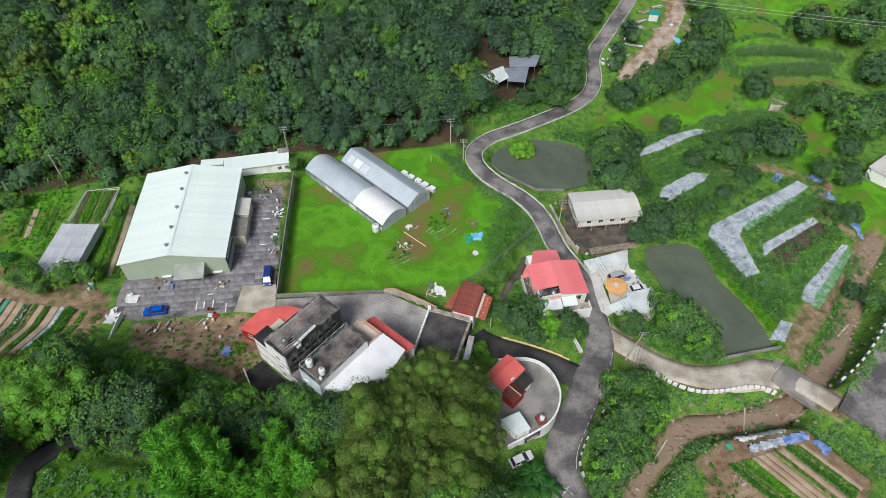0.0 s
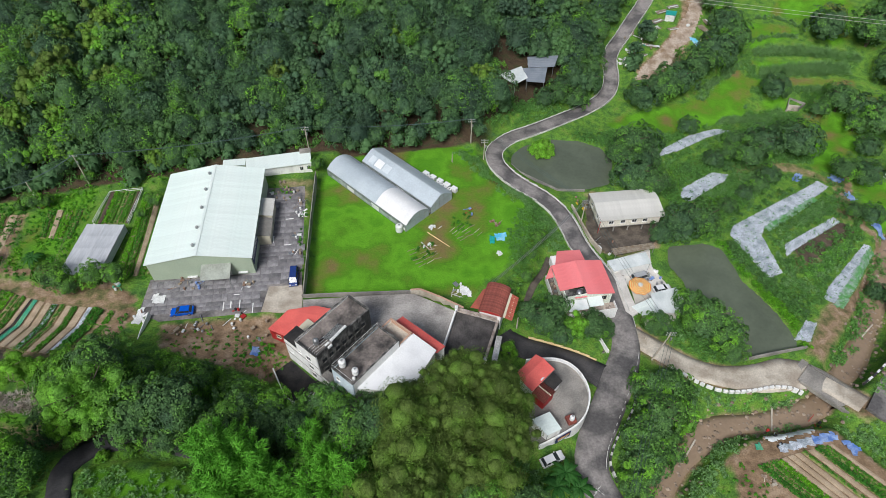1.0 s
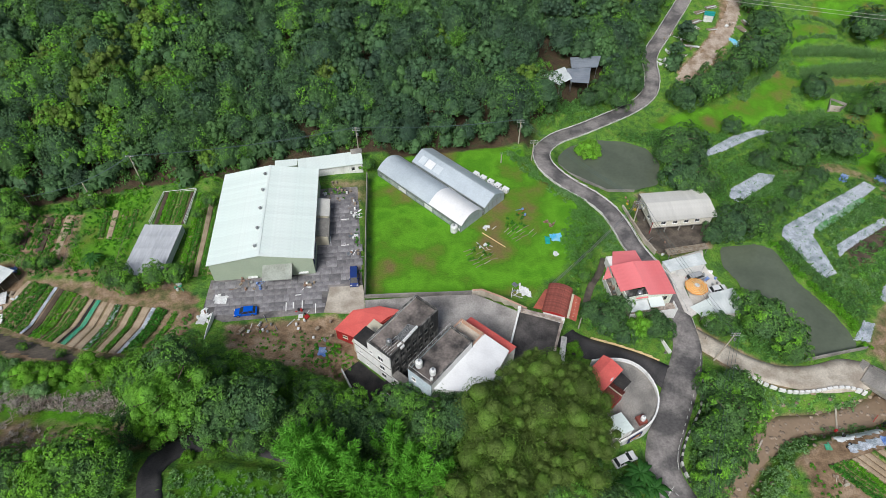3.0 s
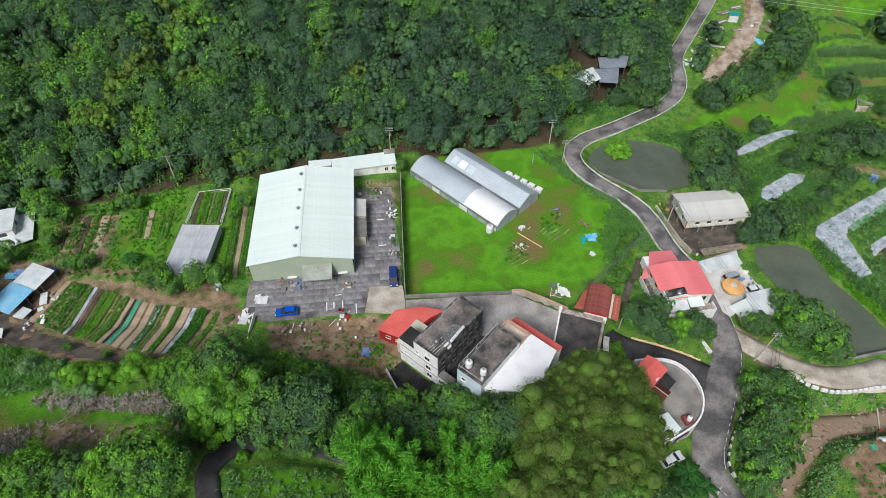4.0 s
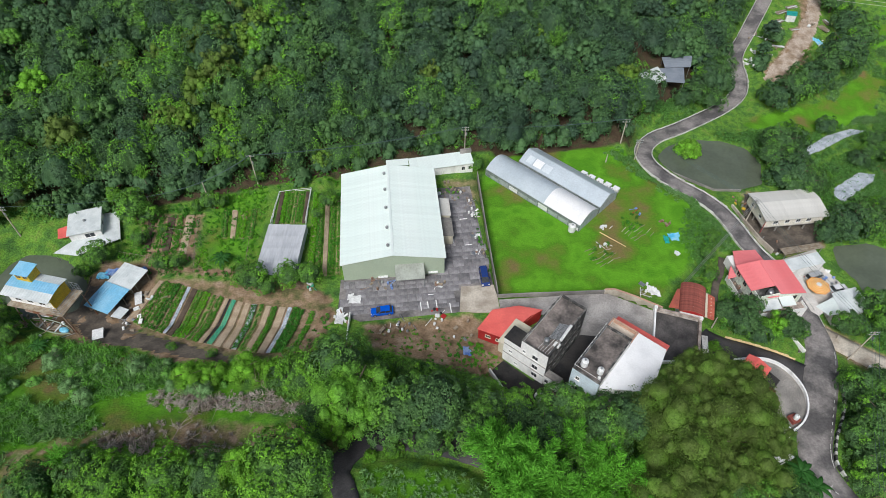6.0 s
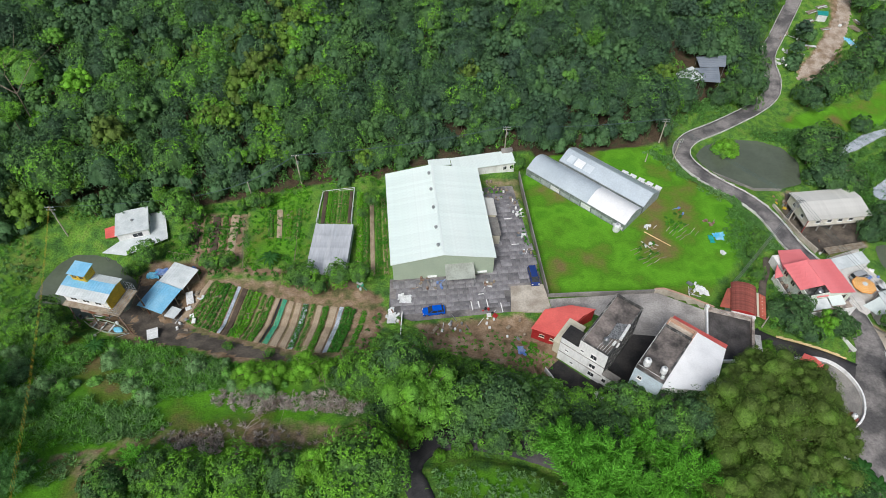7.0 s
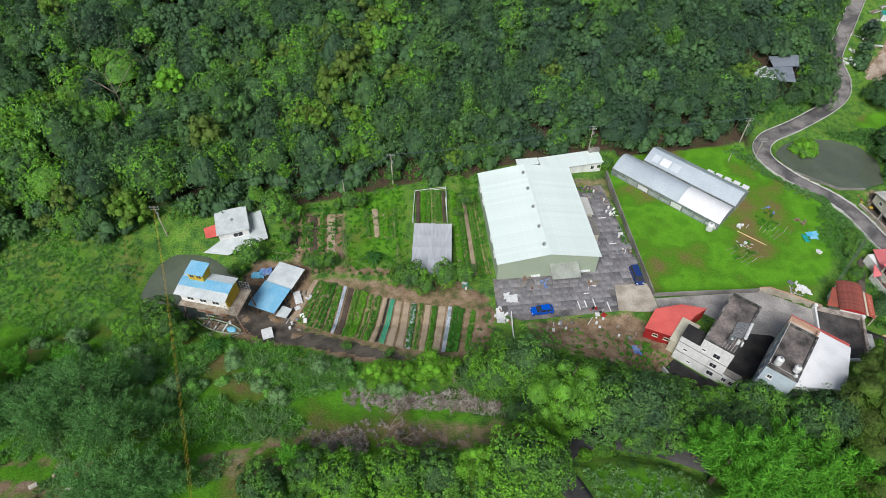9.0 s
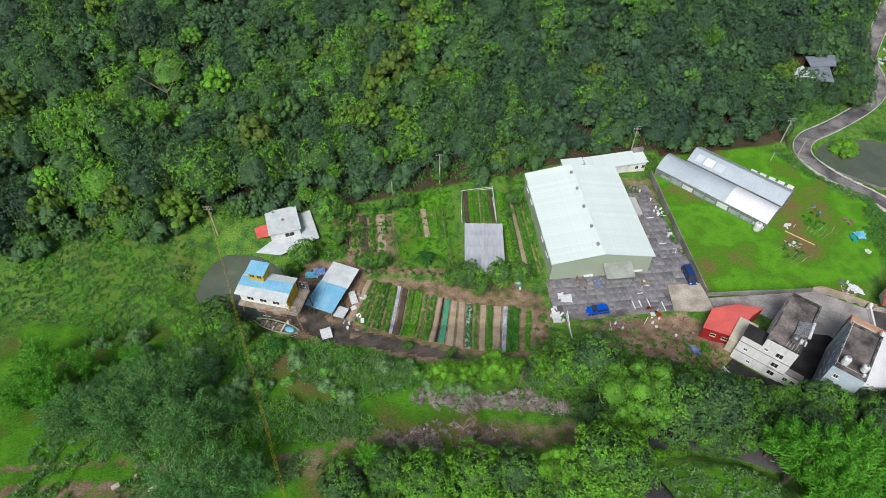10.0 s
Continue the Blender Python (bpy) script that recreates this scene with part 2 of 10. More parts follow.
REED = shade("reed and scrub leaves", (0.07, 0.2, 0.035), (0.11, 0.25, 0.06), 0.1, 3, 0.65, 0, spec=0.2, island=0.34, through_light=0.3,
             tone=((0.095, 0.19, 0.078), (0.125, 0.32, 0.06), (0.23, 0.39, 0.17), (0.2, 0.54, 0.05)))
BAMBOO = shade("bamboo leaves", (0.06, 0.26, 0.035), (0.09, 0.32, 0.045), 0.3, 3, 0.6, 0, spec=0.2, island=0.4, each=0.12, through_light=0.3,
               tone=((0.125, 0.26, 0.09), (0.115, 0.34, 0.034), (0.145, 0.43, 0.03)))


def ground_shade():
    """Earth under everything: scrub grass, lawn, bare dirt and forest litter by the masks on the sheet. The litter
    colour also carries the trees' shade along the wood's foot.
    """
    m = bpy.data.materials.new("ground")
    m.use_nodes = True
    n, link = m.node_tree.nodes, m.node_tree.links.new
    bsdf = n["Principled BSDF"]
    bsdf.inputs["Roughness"].default_value, bsdf.inputs["Specular IOR Level"].default_value = 0.95, 0.15
    place, zone, split = n.new("ShaderNodeTexCoord"), n.new("ShaderNodeAttribute"), n.new("ShaderNodeSeparateColor")
    zone.attribute_name = "zone"
    link(zone.outputs["Color"], split.inputs[0])

    def grain(size, detail=5.0):
        t = n.new("ShaderNodeTexNoise")
        t.inputs["Scale"].default_value, t.inputs["Detail"].default_value = size, detail
        link(place.outputs["Object"], t.inputs["Vector"])
        return t.outputs["Fac"]

    def pick(fac, lo, hi, stops):
        r, c = n.new("ShaderNodeMapRange"), n.new("ShaderNodeValToRGB")
        r.inputs[1].default_value, r.inputs[2].default_value = lo, hi
        link(fac, r.inputs[0]), link(r.outputs[0], c.inputs[0])
        c.color_ramp.elements[0].color, c.color_ramp.elements[1].color = (*stops[0], 1), (*stops[-1], 1)
        for i, s in enumerate(stops[1:-1], 1):
            c.color_ramp.elements.new(i / (len(stops) - 1)).color = (*s, 1)
        return c.outputs[0]

    def over(base, top, mask, noise, soft=0.25):
        add, r, mix = n.new("ShaderNodeMath"), n.new("ShaderNodeMapRange"), n.new("ShaderNodeMix")
        add.operation = "ADD"
        link(mask, add.inputs[0]), link(noise, add.inputs[1])
        r.inputs[1].default_value, r.inputs[2].default_value = 1.0 - soft, 1.0 + soft
        link(add.outputs[0], r.inputs[0])
        mix.data_type = "RGBA"
        link(r.outputs[0], mix.inputs[0]), link(base, mix.inputs[6]), link(top, mix.inputs[7])
        return mix.outputs[2]

    patchy, mid, fine = grain(0.11, 12.0), grain(0.5, 7.0), grain(3.5, 8.0)
    scrub = pick(mid, 0.3, 0.7, ((0.05, 0.12, 0.03), (0.085, 0.195, 0.035), (0.125, 0.26, 0.035), (0.16, 0.24, 0.055)))
    lawn = pick(patchy, 0.33, 0.66, ((0.19, 0.15, 0.06), (0.13, 0.2, 0.028), (0.085, 0.235, 0.015), (0.12, 0.335, 0.02), (0.085, 0.26, 0.015)))
    dirt = pick(mid, 0.3, 0.7, ((0.15, 0.1, 0.062), (0.27, 0.185, 0.115), (0.38, 0.285, 0.2)))
    litter = pick(mid, 0.3, 0.7, ((0.045, 0.034, 0.022), (0.085, 0.06, 0.038), (0.045, 0.065, 0.025)))
    colour = over(scrub, lawn, split.outputs["Green"], mid)
    colour = over(colour, dirt, split.outputs["Red"], mid)
    colour = over(colour, litter, split.outputs["Blue"], mid)
    gain, value = n.new("ShaderNodeVectorMath"), n.new("ShaderNodeMapRange")
    gain.operation = "SCALE"
    value.inputs[1].default_value, value.inputs[2].default_value, value.inputs[3].default_value, value.inputs[4].default_value = 0.32, 0.68, 0.55, 1.4
    calm, ease = n.new("ShaderNodeMath"), n.new("ShaderNodeMix")
    calm.operation = "MULTIPLY"
    calm.inputs[1].default_value = 0.55
    smoothed = n.new("ShaderNodeMath")
    smoothed.operation = "MAXIMUM"
    link(split.outputs["Green"], smoothed.inputs[0]), link(split.outputs["Red"], smoothed.inputs[1])
    link(smoothed.outputs[0], calm.inputs[0]), link(calm.outputs[0], ease.inputs[0])
    ease.inputs[3].default_value = 1.0
    link(fine, value.inputs[0]), link(value.outputs[0], ease.inputs[2])
    link(colour, gain.inputs[0]), link(ease.outputs[0], gain.inputs["Scale"])
    link(gain.outputs[0], bsdf.inputs["Base Color"])
    b_ = n.new("ShaderNodeBump")
    b_.inputs["Strength"].default_value, b_.inputs["Distance"].default_value = 0.6, 0.15
    link(fine, b_.inputs["Height"]), link(b_.outputs[0], bsdf.inputs["Normal"])
    return m


GROUND = ground_shade()

# ---- building helpers ----
def thing(name, label, category, x=0.0, y=0.0, z=0.0, turn=0.0, group="", kind=""):
    ob = new(name)
    ob.empty_display_size = 0.2
    ob.matrix_basis = pose(x, y, z, 0, 0, turn)
    return tagged(ob, label, category, group, kind)


def part(name, bm, material, parent=None, label=""):
    """Links a bmesh as one mesh under a thing or a part."""
    data = bpy.data.meshes.new(name)
    bmesh.ops.recalc_face_normals(bm, faces=bm.faces)
    bm.to_mesh(data)
    bm.free()
    data.materials.append(material)
    ob = new(name, data)
    ob.parent = parent
    return tagged(ob, label)


def again(ob, parent, x=0.0, y=0.0, z=0.0, turn=0.0, size=(1, 1, 1)):
    """One more part on the same mesh, at another place."""
    twin = new(ob.name.split(".")[0], ob.data)
    twin.parent = parent
    twin.matrix_basis = pose(x, y, z, 0, 0, turn) @ Matrix.Diagonal((*size, 1))
    return twin


def arrays(name, verts, faces, material, parent=None, tone=None):
    """A mesh object from numpy arrays; faces: one array of equal polygons. tone: a value for each vertex."""
    data = bpy.data.meshes.new(name)
    verts, faces = np.asarray(verts, np.float32), np.asarray(faces, np.int32)
    size = faces.shape[1]
    data.vertices.add(len(verts)), data.loops.add(faces.size), data.polygons.add(len(faces))
    data.vertices.foreach_set("co", verts.ravel())
    data.loops.foreach_set("vertex_index", faces.ravel())
    data.polygons.foreach_set("loop_start", np.arange(0, faces.size, size, dtype=np.int32))
    data.update(calc_edges=True)
    if tone is not None:
        data.attributes.new("tone", "FLOAT", "POINT").data.foreach_set("value", np.asarray(tone, np.float32))
    data.materials.append(material)
    ob = new(name, data)
    ob.parent = parent
    return ob


def box(bm, x0, x1, y0, y1, z0, z1, bevel=0.0):
    made = bmesh.ops.create_cube(bm, size=1.0, matrix=Matrix.Translation(((x0 + x1) / 2, (y0 + y1) / 2, (z0 + z1) / 2)) @ Matrix.Diagonal((x1 - x0, y1 - y0, z1 - z0, 1)))
    if bevel:
        edges = {e for v in made["verts"] for e in v.link_edges}
        bmesh.ops.bevel(bm, geom=list(edges), offset=bevel, segments=2, affect="EDGES", profile=0.5)
    return bm


def cube(x0, x1, y0, y1, z0, z1, bevel=0.0):
    return box(bmesh.new(), x0, x1, y0, y1, z0, z1, bevel)


def prism(points, z0, z1, bm=None):
    """A flat polygon raised from z0 to z1; z0 and z1 may be numbers or lists by corner."""
    bm = bm or bmesh.new()
    n = len(points)
    lo = [bm.verts.new((*p, z0[i] if isinstance(z0, list) else z0)) for i, p in enumerate(points)]
    hi = [bm.verts.new((*p, z1[i] if isinstance(z1, list) else z1)) for i, p in enumerate(points)]
    bm.faces.new(lo[::-1]), bm.faces.new(hi)
    for i in range(n):
        bm.faces.new((lo[i], lo[(i + 1) % n], hi[(i + 1) % n], hi[i]))
    return bm


def sheet(corners, thick, bm=None):
    """A plate through four corners in space, of even thickness downwards."""
    bm = bm or bmesh.new()
    hi = [bm.verts.new(c) for c in corners]
    lo = [bm.verts.new((c[0], c[1], c[2] - thick)) for c in corners]
    bm.faces.new(hi), bm.faces.new(lo[::-1])
    n = len(corners)
    for i in range(n):
        bm.faces.new((hi[i], lo[i], lo[(i + 1) % n], hi[(i + 1) % n]))
    return bm


def rod(bm, a, b, r=0.04, r2=None, sides=6):
    a, b = Vector(a), Vector(b)
    d = b - a
    m = Matrix.Translation((a + b) / 2) @ d.to_track_quat("Z", "Y").to_matrix().to_4x4()
    bmesh.ops.create_cone(bm, cap_ends=True, segments=sides, radius1=r, radius2=r if r2 is None else r2, depth=d.length, matrix=m)
    return bm


def drum(r, h, sides=20, dome=0.0, bm=None, x=0, y=0, z=0):
    """An upright tank with a domed lid."""
    bm = bm or bmesh.new()
    rings = [(r * 0.96, 0), (r, 0.06 * h), (r, 0.94 * h), (r * 0.96, h)]
    if dome:
        rings += [(r * 0.7, h + dome * 0.6), (r * 0.35, h + dome * 0.9)]
    loops = [[bm.verts.new((x + a * math.cos(2 * math.pi * i / sides), y + a * math.sin(2 * math.pi * i / sides), z + b)) for i in range(sides)] for a, b in rings]
    for p, q in zip(loops, loops[1:]):
        for i in range(sides):
            bm.faces.new((p[i], p[(i + 1) % sides], q[(i + 1) % sides], q[i]))
    bm.faces.new(loops[0][::-1]), bm.faces.new(loops[-1])
    return bm


def wavy(x0, x1, y0, y1, rows, cols, lift, fall, seed, bm=None, thick=0.02):
    """A crumpled sheet lying on the ground."""
    rng = random.Random(seed)
    bm = bm or bmesh.new()
    grid = [[bm.verts.new((x0 + (x1 - x0) * i / cols + rng.uniform(-0.1, 0.1), y0 + (y1 - y0) * j / rows + rng.uniform(-0.1, 0.1),
                           fall + lift * rng.random())) for i in range(cols + 1)] for j in range(rows + 1)]
    for j in range(rows):
        for i in range(cols):
            bm.faces.new((grid[j][i], grid[j][i + 1], grid[j + 1][i + 1], grid[j + 1][i]))
    return bm

# ---- the lie of the land ----
def smooth(a, b, v):
    k = np.clip((v - a) / (b - a), 0.0, 1.0)
    return k * k * (3 - 2 * k)


def foot(x):
    """The line where the wooded hill meets the valley floor."""
    return np.where(x < -39, 124 + (x + 39) * 0.32, np.where(x < 5, 124 + (x + 39) * 0.16, 131 + (x - 5) * 0.75))


def valley(x, y):
    """Height of the open land, before roads, yards and water are cut into it."""
    x, y = np.asarray(x, float), np.asarray(y, float)
    z = np.interp(x, [-400, -160, -120, -75, -50, -25, 0, 12, 22, 32, 45, 62, 90, 140, 400],
                  [20, 4.4, 1.6, 0.4, -0.6, -2.6, -3.2, -4.6, -6.0, -7.2, -8.2, -9.0, -10.6, -10.0, 10])
    z = z + 0.36 * np.maximum(68 - y, 0) * (1 - smooth(-52, -6, x))
    d = y - foot(x)
    rise = 0.34 * 6 * np.log1p(np.exp(np.clip(d / 6, -30, 30))) + 0.34 * np.maximum(d - 180, 0)
    z = z + np.minimum(rise, 70 + 0.02 * rise) * (1 - smooth(28, 62, x))
    return z + np.minimum(0.25 * np.maximum(y - 148, 0), 40) * smooth(28, 62, x)


def curve(points, step=1.5):
    """Points at even steps along a smooth line through those given."""
    p = np.array([points[0], *points, points[-1]], float)
    out = []
    for a, b, c, d in zip(p, p[1:], p[2:], p[3:]):
        for t in np.linspace(0, 1, max(int(np.hypot(*(c - b)[:2]) / step), 2), endpoint=False):
            out.append(0.5 * (2 * b + (c - a) * t + (2 * a - 5 * b + 4 * c - d) * t**2 + (3 * b - a - 3 * c + d) * t**3))
    return np.array([*out, p[-1]])


def inside(px, py, poly):
    """Signed distance to a polygon's edge: minus within."""
    best, within = np.full(np.shape(px), 1e9), np.zeros(np.shape(px), bool)
    for (ax, ay), (bx, by) in zip(poly, [*poly[1:], poly[0]]):
        t = np.clip(((px - ax) * (bx - ax) + (py - ay) * (by - ay)) / ((bx - ax) ** 2 + (by - ay) ** 2), 0, 1)
        best = np.minimum(best, np.hypot(px - ax - t * (bx - ax), py - ay - t * (by - ay)))
        cross = ((ay > py) != (by > py)) & (px < (bx - ax) * (py - ay) / (by - ay + 1e-12) + ax)
        within ^= cross
    return np.where(within, -best, best)


ROAD = curve([(67, 206), (62.2, 197.3), (52.7, 182.2), (46.9, 172.7), (46.2, 163.6), (43.4, 156.5), (35.7, 149.5), (23.1, 140.5), (13.2, 134.8), (9.2, 129.9), (8.0, 125.1), (9.6, 120),
              (13.7, 115.4), (19.2, 111.2), (22.9, 106.5), (24.9, 101), (26.6, 94.8), (29, 89.9), (31, 85.2), (32, 79), (32.4, 73.2), (31.8, 67.6), (29.6, 62.2), (27, 57.1), (23.8, 51.2),
              (21.5, 46.7), (20.6, 42.5), (21.6, 38.5), (24, 34), (28, 28)])
LANE = curve([(26.9, 60.7), (25.0, 62.0), (21.2, 63.8), (16.2, 65.3), (11.2, 66.4), (7.4, 67.8), (6.2, 69.0)])
BRIDGE_ROAD = curve([(33.8, 71.5), (37.7, 68.6), (42.8, 65), (49, 62.6), (56.8, 62), (63.5, 63.2), (68.3, 62.8), (72.2, 59.6), (75.4, 56)])
HILL_ROAD = curve([(-57, 24), (-58.6, 30.8), (-60.4, 35.0), (-58.9, 38.6), (-54.5, 40.8), (-48.0, 40.8), (-41, 39.6), (-33, 37.2)])
TRACK = curve([(-117, 66.5), (-105.2, 65.0), (-96, 60.4), (-87, 57.8), (-79, 56.5), (-72, 60), (-68.5, 68), (-68, 72)])
STRIP = curve([(81, 203), (78.7, 198.7), (72.5, 185.4), (62.9, 172.5), (56.7, 166.5)])
RIVER_LINE = curve([(108, 104), (99, 93), (93.4, 84.7), (84.6, 72.4), (75.5, 63.4), (68.8, 57.6), (59, 54.2), (47.5, 52.6), (41, 48.2), (34.3, 41.6), (29.5, 36.5), (25, 31)])
DITCH = curve([(19.0, 92.0), (17.0, 87.2), (14.4, 83.0), (12.6, 78.6), (11.9, 75.6)])
ROADS = ((ROAD, 5.4), (LANE, 5.0), (BRIDGE_ROAD, 4.4), (HILL_ROAD, 3.4), (DITCH, 1.6))
POND_N = [(11.9, 129.1), (16.2, 133.6), (23.0, 136.5), (32.2, 135.4), (38.2, 132.3), (40.2, 125.6), (37.6, 117.2), (31.1, 115.2), (24.0, 115.4), (17.6, 118.4), (12.8, 123.6)]
POND_E = [(48.1, 98.2), (57.2, 99.5), (61.3, 97.7), (63.2, 87.6), (68.0, 77.8), (69.4, 69.9), (57.4, 66.9), (54.6, 74.6), (49.4, 80.1), (49.2, 87.3), (47.0, 92.3)]
POND_W = [(-136.8, 73.3), (-137.8, 75.6), (-137.4, 80.9), (-136.3, 83.9), (-134.0, 86.5), (-129.2, 86.5), (-124.6, 84.8), (-121.9, 82.6), (-117.6, 78.6), (-117.0, 71.5), (-121.3, 69.9), (-126.6, 69.4), (-130.0, 72.6)]
WATERS = ((POND_N, -7.0), (POND_E, -9.6), (POND_W, 0.9))
YARD = [(-70.5, 79), (-71, 112), (-37.2, 114), (-33.9, 76.6), (-40.5, 71.8), (-61.5, 69.3), (-67, 71)]
HOUSES = [(-33.9, 75.6), (-33.5, 66), (-38, 60), (-38, 57), (-34, 51), (-28.5, 47.6), (-22, 47), (-12, 46), (-3.5, 58.5), (3.8, 59.5), (7, 68.3), (-1, 72.6), (-11.3, 77), (-18, 76.9)]
FIELD = [(-36.2, 114), (-29, 127.5), (-7, 130.2), (3, 127), (8, 116), (16, 107), (15, 97), (10.4, 88.1), (0.5, 78.4), (-10.5, 77.6), (-33.2, 77.2)]
TERRACE = [(31.5, 92.5), (43.6, 97.2), (46.8, 93.5), (47.6, 88.0), (48.8, 80), (42, 73.5), (34.8, 75.4)]
STILT_YARD = [(28.5, 97), (31, 114.5), (46, 114), (49, 103), (46, 97.5), (36, 94.5)]
RED_PAD = [(17.5, 84), (19, 92), (26.5, 92.5), (29.6, 86), (30.6, 77), (23.5, 74)]
COURT = [(9, 60), (13.1, 62.2), (18, 61.7), (20.8, 58.6), (21.4, 55.1), (19.9, 51.2), (16.6, 48.4), (11, 45), (7, 50)]
PLOT_E = [(46, 44.5), (50.7, 48), (60, 51.2), (67, 50), (74, 41), (70, 33), (44, 33)]
LOT = [(74, 57.5), (80.9, 62.5), (90, 70.5), (97, 78.5), (130, 95), (130, 30), (84, 42), (77, 53)]
PADS = ((YARD, -0.5, 1.6), (HOUSES, -0.5, 1.2), (FIELD, -3.2, 1.2), (TERRACE, -9.3, 1.5), (STILT_YARD, -9.3, 2.0), (RED_PAD, -7.2, 1.2), (COURT, -2.7, 0.8), (PLOT_E, -6.9, 2.0), (LOT, -7.6, 2.0))


def near(px, py, line):
    """Distance to a line of points, and the index of the nearest one."""
    best, index = np.full(px.shape, 1e9), np.zeros(px.shape, int)
    for i, (x, y) in enumerate(line[:, :2]):
        d = np.hypot(px - x, py - y)
        hit = d < best
        best[hit], index[hit] = d[hit], i
    return best, index


def even(values, width=9):
    pad = np.pad(values, width // 2, mode="edge")
    return np.convolve(pad, np.ones(width) / width, mode="valid")


def levelled(px, py):
    z = valley(px, py)
    for poly, level, margin in PADS:
        z = z + (level - z) * (1 - smooth(0, margin, inside(px, py, poly)))
    for poly, level in WATERS:
        z = z + (level + 0.55 - z) * (1 - smooth(1.5, 5, inside(px, py, poly)))
    return z


GRADES = [even(levelled(line[:, 0], line[:, 1])) for line, _ in ROADS]
GRADES[1] = np.interp(LANE[:, 0], (6, 11, 16, 21, 25, 27), (-3.8, -4.6, -5.3, -6.05, -6.84, -7.02))
BED = even(valley(RIVER_LINE[:, 0], RIVER_LINE[:, 1])) - 2.6


def land(px, py, river=True):
    """Height of the ground."""
    px, py = np.atleast_1d(np.asarray(px, float)), np.atleast_1d(np.asarray(py, float))
    z = levelled(px, py)
    if river:
        d, i = near(px, py, RIVER_LINE)
        z = z + (BED[i] - z) * (1 - smooth(2.0, 5.2, d))
    for (line, wide), grade in zip(ROADS, GRADES):
        d, i = near(px, py, line)
        z = z + (grade[i] - 0.22 - z) * (1 - smooth(wide / 2 + 0.8, wide / 2 + 2.6, d))
    if river:
        d, i = near(px, py, RIVER_LINE)
        z = np.where(d < 2.6, np.minimum(z, BED[i]), z)
    for poly, level in WATERS:
        z = z - 1.9 * (1 - smooth(-1.6, 0.4, inside(px, py, poly)))
    return z


GRID_X, GRID_Y = np.arange(-200, 181, 0.5), np.arange(14, 226, 0.5)
GRID_Z = land(*[g.ravel() for g in np.meshgrid(GRID_X, GRID_Y)]).reshape(len(GRID_Y), len(GRID_X))


def high(x, y):
    """Height of the ground at one spot."""
    u, v = np.clip((x + 200) * 2, 0, len(GRID_X) - 1.01), np.clip((y - 14) * 2, 0, len(GRID_Y) - 1.01)
    i, j = int(u), int(v)
    a, b = u - i, v - j
    return float((GRID_Z[j, i] * (1 - a) + GRID_Z[j, i + 1] * a) * (1 - b) + (GRID_Z[j + 1, i] * (1 - a) + GRID_Z[j + 1, i + 1] * a) * b)


# ---- ground, roads, water ----
def ground_sheet():
    xs = np.concatenate([np.linspace(-3000, -260, 12), np.linspace(-240, -205, 5), np.arange(-200, 181, 1.0), np.linspace(190, 230, 5), np.linspace(260, 3000, 12)])
    ys = np.concatenate([np.linspace(-3000, -100, 10), np.linspace(-60, 8, 8), np.arange(14, 226, 1.0), np.linspace(232, 330, 12), np.linspace(400, 3000, 10)])
    gx, gy = np.meshgrid(xs, ys)
    px, py = gx.ravel(), gy.ravel()
    z = land(px, py)
    wob = np.array([noise.noise((a * 0.21, b * 0.21, 3.0)) for a, b in zip(px, py)]) * 0.25
    flat = np.ones(px.shape)
    for poly, _, margin in PADS:
        flat = np.minimum(flat, smooth(0, 4, inside(px, py, poly)))
    for line, wide in ROADS:
        flat = np.minimum(flat, smooth(wide / 2 + 1, wide / 2 + 4, near(px, py, line)[0]))
    z = z + wob * flat
    cols = len(xs)
    i = (np.arange(len(ys) - 1)[:, None] * cols + np.arange(cols - 1)).ravel()
    ob = arrays("ground", np.column_stack([px, py, z]), np.column_stack([i, i + 1, i + cols + 1, i + cols]), GROUND)
    red, green, blue = np.zeros(px.shape), np.zeros(px.shape), np.zeros(px.shape)

    def lay(mask, poly, amount, soft=2.0):
        return np.maximum(mask, amount * (1 - smooth(-soft, soft, inside(px, py, poly))))

    for poly, amount in LAWNS:
        green = lay(green, poly, amount)
    for poly, amount in DIRT:
        red = lay(red, poly, amount, 1.2)
    for line, wide, amount in PATHS:
        red = np.maximum(red, amount * (1 - smooth(wide * 0.4, wide, near(px, py, line)[0])))
    d = py - foot(px)
    blue = smooth(2, 8, d) * (1 - smooth(38, 46, px)) * 0.95
    red = np.maximum(red, 0.16 * (smooth(-3.5, -1.5, d) * (1 - smooth(1, 5, d)) * (1 - smooth(0, 12, px)) * smooth(-125, -100, px)))
    # strip at the wood's foot: tree shade put into the colour as litter
    blue = np.maximum(blue, 0.9 * smooth(-2.6, -1.2, d) * (1 - smooth(0, 14, px)) * smooth(-128, -112, px))
    colour = np.column_stack([red, green, blue, np.ones(px.shape)]).astype(np.float32)
    ob.data.attributes.new("zone", "FLOAT_COLOR", "POINT").data.foreach_set("color", colour.ravel())
    ob.data.polygons.foreach_set("use_smooth", np.ones(len(ob.data.polygons), bool))
    tagged(ob, "valley ground of green scrub, mown lawn and bare brown earth", "ground", kind="structure")


